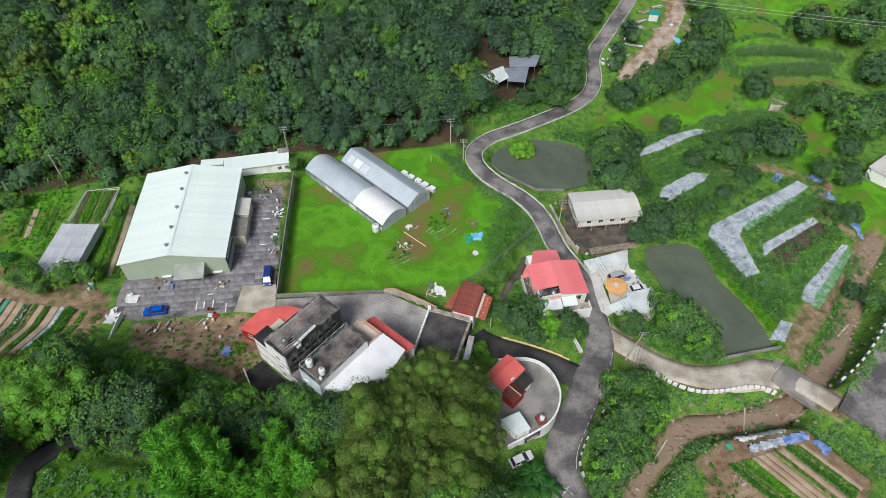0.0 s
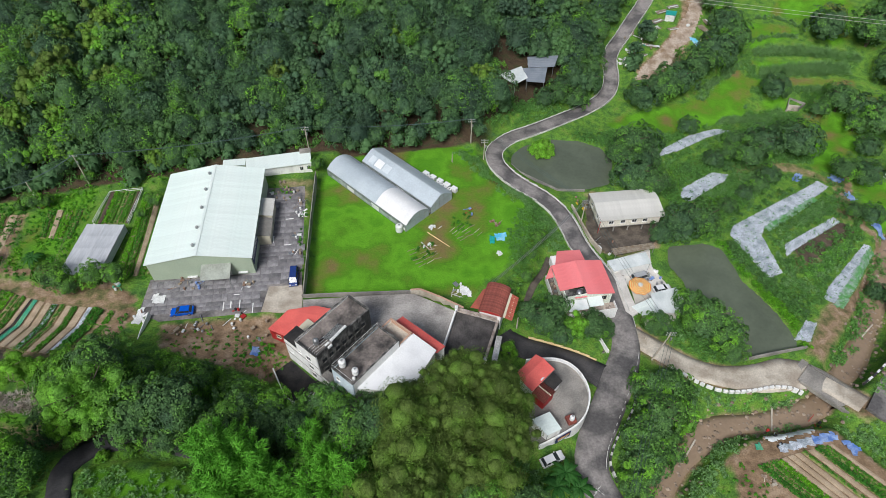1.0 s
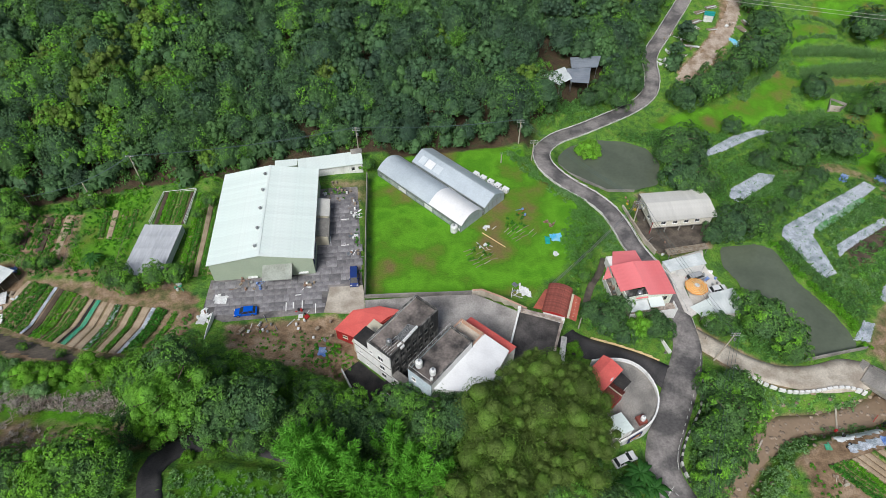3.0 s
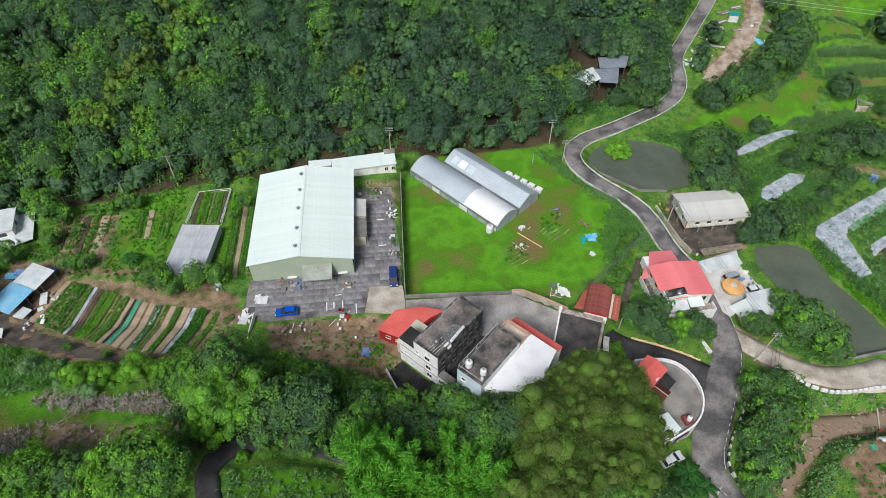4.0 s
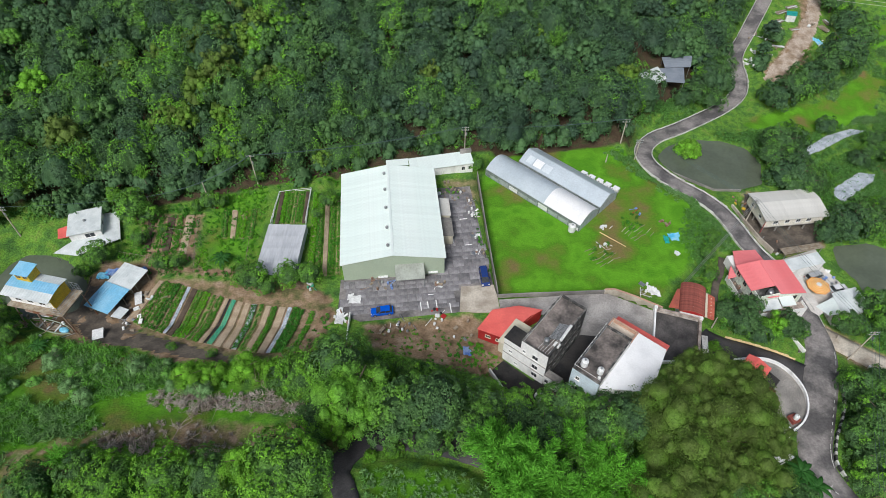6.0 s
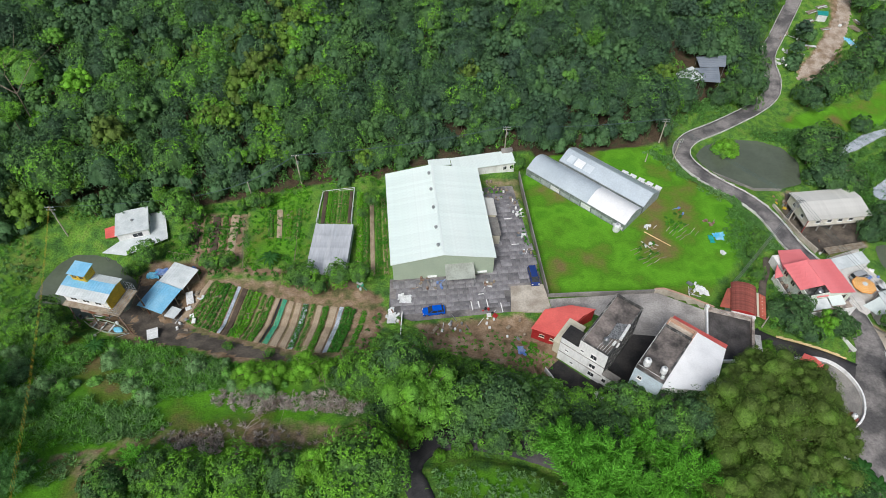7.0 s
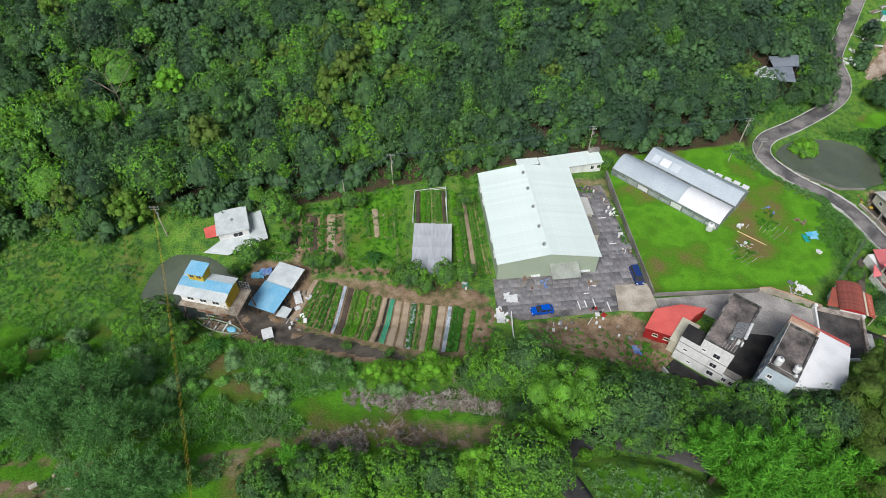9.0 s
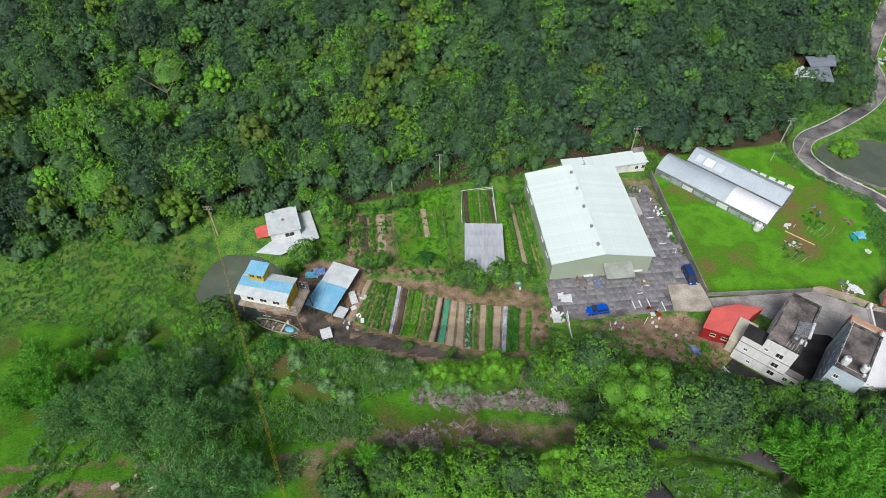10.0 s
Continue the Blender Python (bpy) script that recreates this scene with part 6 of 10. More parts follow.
    for x in (-4.9, -1.0, 2.2):
        part("post", cube(x - 0.04, x + 0.04, -6.48, -6.41, 2.6, 4.65), STEEL, h)
    water_tank(22.9, 77.75, -2.4, 0.62, 1.3, 0.2, STEEL, "steel water tank in the roof nook")


def stilt_house():
    h = thing("stilt_house", "beige panel building on stilts with a grey sheet roof", "building", 39.2, 107.6, -9.3, 6.5)
    x0, x1, y0, y1 = -7.4, 7.4, -4.4, 4.4
    part("floor_slab", cube(x0, x1, y0, y1, 1.7, 1.95), CONCRETE, h)
    for a, b, c, d in ((x0, x1, y0, y0 + 0.15), (x0, x1, y1 - 0.15, y1), (x0, x0 + 0.15, y0 + 0.15, y1 - 0.15), (x1 - 0.15, x1, y0 + 0.15, y1 - 0.15)):
        part("wall", cube(a, b, c, d, 1.954, 4.5), BEIGE, h)
    for s in (-1, 1):
        part("gable", prism([(s * 7.39, -4.4), (s * 7.39 - s * 0.15, -4.4), (s * 7.39 - s * 0.15, 4.4), (s * 7.39, 4.4)], 4.504, 4.7), BEIGE, h)
    roof = part("roof", sheet([(x0 - 0.5, y0 - 0.5, 4.55), (x1 + 0.9, y0 - 0.5, 4.55), (x1 + 0.9, 0.6, 5.4), (x0 - 0.5, 0.6, 5.4)], 0.1), GREY_SHEET, h)
    back = part("roof", sheet([(x0 - 0.5, 0.6, 5.4), (x1 + 0.9, 0.6, 5.4), (x1 + 0.9, y1 + 0.4, 4.7), (x0 - 0.5, y1 + 0.4, 4.7)], 0.1), GREY_SHEET, h)
    one = part("roof_sheet", sheet([(0, y0 - 0.52, 4.6), (0.76, y0 - 0.52, 4.6), (0.76, 0.6, 5.45), (0, 0.6, 5.45)], 0.04), GREY_SHEET, roof)
    two = part("roof_sheet", sheet([(0, 0.6, 5.45), (0.76, 0.6, 5.45), (0.76, y1 + 0.42, 4.75), (0, y1 + 0.42, 4.75)], 0.04), GREY_SHEET, back)
    one.matrix_basis, two.matrix_basis = pose(x0 - 0.5, 0, 0), pose(x0 - 0.5, 0, 0)
    for i in range(1, 21):
        again(one, roof, x0 - 0.5 + i * 0.775), again(two, back, x0 - 0.5 + i * 0.775)
    for x in (-4.7, -1.8, 1.0, 3.7):
        window(h, x, y0 - 0.01, 2.9, 1.2, 1.0, 0, WALL_WHITE)
    for y in (-2, 1.8):
        window(h, x0 - 0.01, y, 2.9, 1.0, 1.0, -90, WALL_WHITE)
    for x in np.linspace(x0 + 0.2, x1 - 0.2, 5):
        for y in (y0 + 0.2, 0, y1 - 0.2):
            part("stilt", cube(x - 0.14, x + 0.14, y - 0.14, y + 0.14, -0.6, 1.7), CONCRETE, h)
    part("corner_pipe", rod(bmesh.new(), (x0 - 0.05, y0 - 0.08, -0.3), (x0 - 0.05, y0 - 0.08, 4.5), 0.08), RED_WALL, h, "red corner pipe")


pink_house()
stilt_house()
tagged(part("terrace", prism([(31.6, 92.2), (34.8, 93.8), (43.6, 97.0), (46.6, 93.4), (47.4, 88.0), (48.4, 80), (42, 74.2), (35.2, 75.6), (33, 80)], -9.8, -9.24), TERRACE_FLOOR), "bright concrete terrace by the pond", "pavement", kind="structure")
tagged(part("terrace_edge", prism([(32.2, 91.2), (33.0, 87.0), (33.2, 82.0), (33.7, 77.2), (35.0, 76.0), (36.4, 77.0), (35.6, 82.0), (35.2, 86.6)], -9.7, -7.02), TERRACE_FLOOR), "raised concrete strip between road and terrace", "pavement", kind="structure")


def open_shed(name, label, corners, z, mat_, drop=2.6, posts=True, wall=None):
    """A sheet roof on posts through four ground corners; the roof height may differ by corner."""
    s = thing(name, label, "shed", 0, 0, 0)
    zs = z if isinstance(z, list) else [z] * 4
    r = part("roof", sheet([(*c, h) for c, h in zip(corners, zs)], 0.08), mat_, s)
    a, b, c, d = [Vector((*p, h)) for p, h in zip(corners, zs)]
    n = max(int((b - a).length / 0.8), 3)
    bm = bmesh.new()
    for i in range(n + 1):
        q = i / n
        rod(bm, a.lerp(b, q) + Vector((0, 0, 0.02)), d.lerp(c, q) + Vector((0, 0, 0.02)), 0.035, sides=4)
    part("roof_rib", bm, mat_, r)
    m = sum((Vector(p) for p in corners), Vector((0, 0))) / 4
    for p, h in zip(corners, zs):
        q = Vector(p).lerp(m, 0.08)
        part("post", cube(q.x - 0.06, q.x + 0.06, q.y - 0.06, q.y + 0.06, h - drop, h - 0.09), STEEL, s)
    if wall:
        inner = [tuple(Vector(p).lerp(m, 0.05)) for p in corners]
        part("wall", prism(inner, min(zs) - drop, [h - 0.1 for h in zs]), wall, s)
    return s


open_shed("white_shed", "long white sheet-roofed shed at the back of the terrace", [(31.8, 90.5), (33.0, 87.7), (42.0, 90.2), (41.2, 93.2)], [-6.0, -6.3, -6.3, -6.0], PALE_SHEET, 3.2, wall=WALL_WHITE)
open_shed("grey_shed", "low grey sheet-roofed shed behind the white one", [(34.0, 95.5), (34.4, 93.6), (44.5, 95.8), (44.0, 97.4)], -7.4, WOOD, 1.9)
open_shed("mint_canopy", "pale mint corrugated canopy on the terrace", [(35.2, 78.4), (37.0, 75.9), (40.05, 76.5), (40.0, 80.8)], [-6.95, -6.95, -6.9, -6.9], MINT, 2.4)
open_shed("white_canopy", "wide white sheet canopy on the terrace", [(40.1, 76.5), (47.5, 76.8), (45.9, 83.5), (39.9, 81.8)], [-6.85, -6.85, -6.75, -6.75], PALE_SHEET, 2.5)

# ---- cottages by the west pond, net house, hill hut ----
def white_cottage():
    w = thing("white_cottage", "white box cottage above a wide bleached sheet canopy", "house", -122.2, 92.2, 0.6, 18)
    flat_house(w, -3.1, 3.1, -3.2, 3.3, -0.4, 4.3, (WALL_WHITE,) * 4, WHITE_ROOF, WALL_WHITE, 0.15)
    part("roof", sheet([(-3.4, -3.6, 4.55), (3.4, -3.6, 4.55), (3.4, 3.6, 4.75), (-3.4, 3.6, 4.75)], 0.08), PALE_SHEET, w)
    window(w, 0.8, -3.21, 2.7, 2.0, 1.2, 0), window(w, 3.11, 0, 2.7, 1.2, 1.1, 90)
    part("roof_fan", drum(0.25, 0.4, 10, 0.15, z=4.66), STEEL, w)
    part("canopy", sheet([(-6.8, -5.0, 2.0), (-2.0, -7.4, 2.1), (6.6, -5.2, 2.3), (6.2, 3.6, 2.5), (3.14, 3.6, 2.6), (3.14, -3.25, 2.6), (-3.1, -3.25, 2.6)], 0.08), PALE_SHEET, w, "wide bleached sheet canopy")
    part("canopy", sheet([(-5.9, -1.75, 2.8), (-3.14, -2.2, 3.1), (-3.14, 1.6, 3.1), (-6.2, 1.4, 2.8)], 0.08), RED_ROOF, w, "small faded red canopy")
    for x, y, z in ((-6.0, -6.2, 1.8), (6.4, -5.0, 2.2), (6.0, 3.4, 2.4), (0.5, -5.3, 2.1), (-6.3, 1.5, 1.9)):
        part("post", rod(bmesh.new(), (x, y, -0.6), (x, y, z), 0.06), STEEL, w)


def pond_house():
    h = thing("pond_house", "tall pond-side house on stilts under blue and white sheet roofs", "house", -120.3, 70.0, 1.0, -13.0)
    x0, x1, y0, y1 = -5.0, 5.0, -2.9, 2.4
    part("body", cube(x0 + 0.5, x1 - 0.4, y0 + 0.6, y1 - 0.3, 7.0, 9.7), WALL_WHITE, h)
    part("end_wall", cube(x1 - 0.396, x1 - 0.2, y0 + 0.6, y1 - 0.3, 7.0, 9.9), YELLOW, h, "yellow painted end wall")
    for ya, za, yb, zb, m in ((y0 - 0.2, 9.75, -1.2, 10.15, PALE_SHEET), (-1.2, 10.2, 0.9, 10.4, BLUE_SHEET), (0.9, 10.35, y1 + 0.3, 10.0, PALE_SHEET)):
        r = part("roof", sheet([(x0, ya, za), (x1, ya, za), (x1, yb, zb), (x0, yb, zb)], 0.08), m, h)
        bm = bmesh.new()
        for i in range(18):
            x = x0 + 0.3 + i * 0.55
            rod(bm, (x, ya, za + 0.02), (x, yb, zb + 0.02), 0.03, sides=4)
        part("roof_ribs", bm, m, r)
    t = part("roof_room", cube(-3.4, -0.4, 0.3, 2.7, 10.3, 12.2), YELLOW, h, "small yellow roof room")
    part("roof_room_top", sheet([(-3.7, 0.0, 12.3), (-0.1, 0.0, 12.3), (-0.1, 3.0, 12.6), (-3.7, 3.0, 12.6)], 0.1), BLUE_SHEET, t)
    for x in (-2.6, -1.2):
        window(t, x, 0.29, 11.0, 1.0, 0.9, 0, YELLOW)
    for x in (-2.5, 0, 2.5):
        window(h, x, y0 + 0.59, 7.7, 1.4, 1.2, 0)
    part("deck", cube(x0 + 0.2, x1 + 1.9, y0 - 0.5, y1 + 0.3, 6.75, 6.98), WOOD, h, "weathered plank deck")
    part("porch", cube(-1.0, x1 - 0.2, y0 - 0.7, y0 + 0.59, 6.3, 6.74), RUST, h, "rusty under-floor beam box")
    for x, y, lean in ((x0 + 0.8, y0 + 0.2, -0.8), (x0 + 0.8, y1 - 0.2, -0.8), (0.0, y0 + 0.2, 0.0), (0.0, y1 - 0.2, 0.0), (x1 + 1.4, y0 - 0.2, 1.4), (x1 + 1.4, y1, 1.2)):
        part("stilt", rod(bmesh.new(), (x + lean, y - 0.4, -1.2), (x, y, 6.8), 0.13), RUST, h)
    bm = bmesh.new()
    for x in np.linspace(x1 - 0.1, x1 + 1.8, 4):
        for y in (y0 - 0.4, y1 + 0.2):
            rod(bm, (x, y, 6.98), (x, y, 9.2), 0.035)
    for z in (7.6, 8.4, 9.2):
        for y in (y0 - 0.4, y1 + 0.2):
            rod(bm, (x1 - 0.1, y, z), (x1 + 1.8, y, z), 0.03)
        rod(bm, (x1 + 1.8, y0 - 0.4, z), (x1 + 1.8, y1 + 0.2, z), 0.03)
    part("deck_cage", bm, STEEL, h, "grey pipe cage on the deck")


def blue_shed():
    h = thing("blue_shed", "open shed with a half white, half faded blue sheet roof", "shed", -109.7, 75.1, 1.2, -22)
    for ya, yb, m in ((-5.8, 0.4, BLUE_SHEET), (0.4, 5.8, PALE_SHEET)):
        r = part("roof", sheet([(-2.95, ya, 2.6), (2.95, ya, 2.7), (2.95, yb, 2.95), (-2.95, yb, 2.85)], 0.08), m, h)
        bm = bmesh.new()
        for i in range(11):
            x = -2.9 + i * 0.57
            rod(bm, (x, ya, 2.63), (x, yb, 2.9), 0.03, sides=4)
        part("roof_ribs", bm, m, r)
    part("back_wall", cube(-2.7, -2.5, -5.3, 5.3, -0.6, 2.5), WOOD, h)
    part("inner_wall", cube(-2.5, 2.3, 1.0, 1.2, -0.6, 2.6), WOOD, h)
    for x in (-2.6, 2.6):
        for y in (-5.4, -1.5, 2, 5.4):
            part("post", cube(x - 0.07, x + 0.07, y - 0.07, y + 0.07, -0.8, 2.55), WOOD, h)
    part("side_roof", sheet([(2.9, -5.6, 1.7), (4.9, -5.2, 1.4), (4.9, -2.8, 1.4), (2.9, -3.0, 1.7)], 0.06), PALE_SHEET, h, "small bleached side roof")


def net_house():
    h = thing("net_house", "garden net house with a sagging grey shade-net roof", "net house", -79.2, 86.1, 0.4, -1.5)
    bm = bmesh.new()
    n, m = 10, 16
    g = [[bm.verts.new((-4.1 + 8.2 * i / n, -7.0 + 14 * j / m - (0.9 * (i / n) if j == 0 else 0), 2.95 - 0.12 * abs(math.sin(i * math.pi / 2.5)) - 0.1 * abs(math.sin(j * math.pi / 4)))) for i in range(n + 1)] for j in range(m + 1)]
    for j in range(m):
        for i in range(n):
            bm.faces.new((g[j][i], g[j][i + 1], g[j + 1][i + 1], g[j + 1][i]))
    net = part("net_roof", bm, NET, h)
    net.modifiers.new("thick", "SOLIDIFY").thickness = 0.03
    for s in (-1, 1):
        part("net_side", cube(s * 4.1 - 0.02, s * 4.1 + 0.02, -7, 7, 1.0, 2.9), NET, h)
    for x in (-4.05, 0, 4.05):
        for y in (-6.9, -2.3, 2.3, 6.9):
            part("post", rod(bmesh.new(), (x, y, -0.6), (x, y, 2.9), 0.05), STEEL, h)
    f = thing("bed_fence", "white board fence round a vegetable bed", "fence", -79.9, 101.0, -0.1, 3)
    for x in (-3.8, 3.8):
        for j in range(5):
            part("board", cube(x - 0.05, x + 0.05, -5.2 + j * 2.08, -3.16 + j * 2.08, 0.0, 1.0), PLASTIC_WHITE, f)
    for j in range(4):
        part("board", cube(-3.8 + j * 1.95, -1.95 + j * 1.9, 5.16, 5.26, 0.1, 0.9), PLASTIC_WHITE, f)


def garden_rail():
    """White pipe rails round the bed behind the net house."""
    g = thing("garden_fence", "low white pipe fence round the vegetable bed", "fence", -80, 100, float(high(-80, 100)))
    pts = [Vector((x + 80, y - 100)) for x, y in ((-83.6, 95.6), (-83.5, 100.4), (-83.3, 105.3), (-79.7, 106.0), (-76.1, 106.6), (-76.0, 101.2), (-75.9, 95.8))]
    for a, b in zip(pts, pts[1:]):
        for z in (0.45, 0.9):
            part("rail", rod(bmesh.new(), (*a, z), (*b, z), 0.07), PLASTIC_WHITE, g)
    for q in pts:
        part("post", rod(bmesh.new(), (*q, -0.4), (*q, 1.0), 0.08), PLASTIC_WHITE, g)


garden_rail()


def hill_hut():
    open_shed("hill_hut", "white sheet-roofed hut at the wood's edge", [(10.6, 154.0), (14.9, 149.0), (18.7, 151.6), (17.4, 157.6)], [2.1, 2.2, 2.7, 2.7], PALE_SHEET, 3.8)
    open_shed("hill_hut", "dark slate-blue sheet-roofed hut under trees", [(17.6, 156.4), (18.2, 150.2), (23.2, 149.6), (24.8, 156.8)], [2.8, 2.4, 2.4, 2.8], SLATE_SHEET, 3.4)
    open_shed("hill_hut", "grey rear roof of the hut under trees", [(19.4, 161.6), (19.2, 156.6), (26.8, 157.0), (28.6, 162.4)], [3.3, 2.95, 2.95, 3.3], SLATE_SHEET, 3.6)


white_cottage()
pond_house()
blue_shed()
net_house()
hill_hut()
open_shed("field_shed", "weathered grey corrugated field shed", [(112.5, 124), (117.5, 118), (125, 122), (121, 130)], [-6.8, -7.2, -7.2, -6.6], GREY_SHEET, 3.4, wall=WALL_WHITE)

# ---- vegetable beds, mulch strips and tarpaulins ----
def drape(name, label, poly, mat_, lift=0.06, rough=0.08, cell=0.5, seed=1, category="sheet", kind="", group="", furrow=0.0, heading=0.0):
    """A crumpled sheet over uneven ground inside a polygon."""
    rng = np.random.default_rng(seed)
    p = np.array(poly)
    (x0, y0), (x1, y1) = p.min(0) - cell, p.max(0) + cell
    xs, ys = np.arange(x0, x1 + cell, cell), np.arange(y0, y1 + cell, cell)
    gx, gy = np.meshgrid(xs, ys)
    shape = gx.shape
    gx = gx.ravel() + rng.uniform(-0.25, 0.25, gx.size) * cell
    gy = gy.ravel() + rng.uniform(-0.25, 0.25, gy.size) * cell
    z = land(gx, gy) + lift + rng.uniform(0, rough, gx.size)
    if furrow:
        across = gx * math.cos(heading) + gy * math.sin(heading)
        z = z + 0.045 * np.sin(across * 2 * math.pi / furrow)
    cols = shape[1]
    i = (np.arange(shape[0] - 1)[:, None] * cols + np.arange(cols - 1)).ravel()
    f = np.column_stack([i, i + 1, i + cols + 1, i + cols])
    ok = inside(gx[f].mean(1), gy[f].mean(1), poly) < 0.1
    f = f[ok]
    used, inverse = np.unique(f, return_inverse=True)
    ob = arrays(name, np.column_stack([gx, gy, z])[used], inverse.reshape(-1, 4), mat_)
    return tagged(ob, label, category, group, kind)


def bed(a, b, c, d, kind, seed, group):
    """One garden bed between four corners a-b (far end) and d-c (near end): raised soil with what grows or lies on it."""
    soil, cover, rows, tall, tone, text = BEDS[kind]
    g = thing("garden_bed", text, "garden bed", group=group)
    pts = [Vector(p) for p in (a, b, c, d)]
    m = sum(pts, Vector((0, 0))) / 4
    n = 10
    bm = bmesh.new()
    left, right = [pts[0].lerp(pts[3], i / n) for i in range(n + 1)], [pts[1].lerp(pts[2], i / n) for i in range(n + 1)]
    lines = []
    for q, up in ((0.02, -0.15), (0.1, 0.16), (0.35, 0.22), (0.65, 0.22), (0.9, 0.16), (0.98, -0.15)):
        row = []
        for l, r in zip(left, right):
            p = l.lerp(r, q)
            row.append(bm.verts.new((p.x, p.y, high(p.x, p.y) + up)))
        lines.append(row)
    for r1, r2 in zip(lines, lines[1:]):
        for i in range(n):
            bm.faces.new((r1[i], r1[i + 1], r2[i + 1], r2[i]))
    for row in (0, n):
        bm.faces.new([line[row] for line in lines])
    part("soil", bm, soil, g)
    if cover:
        bm = bmesh.new()
        rng = random.Random(seed)
        k = 24
        lanes = []
        for q in (0.08, 0.3, 0.5, 0.7, 0.92):
            lanes.append([bm.verts.new((*(left[0].lerp(left[-1], i / k)).lerp(right[0].lerp(right[-1], i / k), q), 0)) for i in range(k + 1)])
        for lane in lanes:
            for v in lane:
                v.co.z = high(v.co.x, v.co.y) + 0.26 + rng.random() * 0.08
        for r1, r2 in zip(lanes, lanes[1:]):
            for i in range(k):
                bm.faces.new((r1[i], r1[i + 1], r2[i + 1], r2[i]))
        part("cover", bm, cover, g)
    if rows:
        rng = np.random.default_rng(seed)
        vs, fs, base = [], [], 0
        length = (pts[0] - pts[3]).length
        count = int(length / 0.42)
        for r in range(rows):
            q = (r + 0.5) / rows
            for i in range(count):
                if rng.random() < 0.07:
                    continue
                t = (i + rng.uniform(0.2, 0.8)) / count
                p = pts[0].lerp(pts[3], t).lerp(pts[1].lerp(pts[2], t), q)
                k = 18
                dirs = ball_points(rng, k)
                dirs[:, 2] = np.abs(dirs[:, 2])
                at = np.array([p.x + rng.normal() * 0.06, p.y + rng.normal() * 0.06, high(p.x, p.y) + 0.22]) + dirs * np.array([0.34, 0.34, tall]) * rng.uniform(0.5, 1.1, (k, 1))
                v, f = leaves(rng, at, dirs + np.array([0, 0, 0.5]), 0.15 + 0.1 * tall, 0.6, 1.5)
                vs.append(v), fs.append(f + base)
                base += len(v)
        v = np.concatenate(vs)
        tagged(arrays("foliage", v, np.concatenate(fs), GREENS, g, np.clip(tone + 0.08 * np.sin(v[:, 0] * 2.1), 0, 1)), kind="stuff")


BEDS = {
    "bare": (SOIL, None, 0, 0, 0, "bare raised bed of tilled brown soil"),
    "dark": (SOIL_DARK, None, 0, 0, 0, "bare bed of dark damp soil"),
    "greens": (SOIL_WEEDY, None, 2, 0.3, 0.62, "raised soil bed with rows of green vegetables"),
    "lush": (SOIL_WEEDY, None, 2, 0.6, 0.42, "bed thick with tall dark green vegetables"),
    "lime": (SOIL, None, 3, 0.35, 0.95, "bed of bright lime-green lettuce"),
    "sparse": (SOIL_WEEDY, None, 1, 0.22, 0.6, "soil bed with a thin row of seedlings"),
    "mulch": (SOIL, MULCH, 0, 0, 0, "bed covered with shiny grey plastic mulch"),
    "mulch_rows": (SOIL, MULCH, 2, 0.35, 0.35, "grey plastic mulch bed with young plants"),
    "green_sheet": (SOIL, TARP_GREEN, 0, 0, 0, "bed covered with a bright green plastic sheet"),
    "black": (SOIL, BLACK_FLOOR, 0, 0, 0, "narrow bed covered with black plastic"),
}


def bed_field(far, close, kinds, gap, seed, group):
    """Beds side by side between a far line and a near line. kinds: name and share of the width."""
    total = sum(w for _, w in kinds)
    pos = 0.0

    def on(line, q):
        q = q * (len(line) - 1)
        i = min(int(q), len(line) - 2)
        return Vector(line[i]).lerp(Vector(line[i + 1]), q - i)

    for n_, (kind, w) in enumerate(kinds):
        u, v = (pos + gap * w) / total, (pos + w - gap * w) / total
        pos += w
        if kind != "path":
            bed(on(far, u), on(far, v), on(close, v), on(close, u), kind, seed + n_, group)


bed_field([(-103.5, 79.0), (-97, 77.4), (-89.3, 74.8), (-83.2, 73.2), (-76, 72.6), (-69.6, 71.5)], [(-107.0, 69.0), (-98.2, 65.4), (-91.2, 63.2), (-84, 61.1), (-77.5, 60.1), (-71.5, 61.0)],
          (("bare", 1.0), ("greens", 1.0), ("greens", 1.0), ("lush", 1.1), ("greens", 1.0), ("mulch", 0.6), ("dark", 1.0), ("greens", 0.9), ("lime", 1.1), ("sparse", 1.0), ("greens", 1.0), ("bare", 0.8), ("black", 0.4),
           ("green_sheet", 1.0), ("bare", 1.3), ("bare", 1.3), ("mulch_rows", 1.0), ("sparse", 1.0), ("bare", 1.1), ("greens", 0.8), ("bare", 1.4), ("mulch", 0.9), ("lush", 0.9), ("lush", 1.0), ("path", 1.0), ("greens", 0.9), ("path", 0.6)), 0.06, 100, "garden beds by the track")
bed_field([(-75.4, 105.5), (-68.8, 105.0)], [(-73.6, 81.0), (-66.6, 82.0)], (("lime", 1), ("greens", 1), ("bare", 1), ("greens", 1), ("sparse", 1)), 0.1, 140, "garden beds beside the warehouse")
bed_field([(-83.2, 105.4), (-76.3, 105.9)], [(-83.0, 95.6), (-76.0, 96.0)], (("dark", 1), ("lime", 0.7), ("greens", 1), ("sparse", 1), ("greens", 1), ("dark", 0.8)), 0.08, 150, "beds inside the white fence")
bed_field([(-111, 96), (-100.5, 97.5)], [(-109.5, 87.5), (-99.5, 86)], (("dark", 1), ("sparse", 1), ("dark", 1.2), ("greens", 0.7), ("bare", 1.3)), 0.1, 160, "beds by the white cottage")
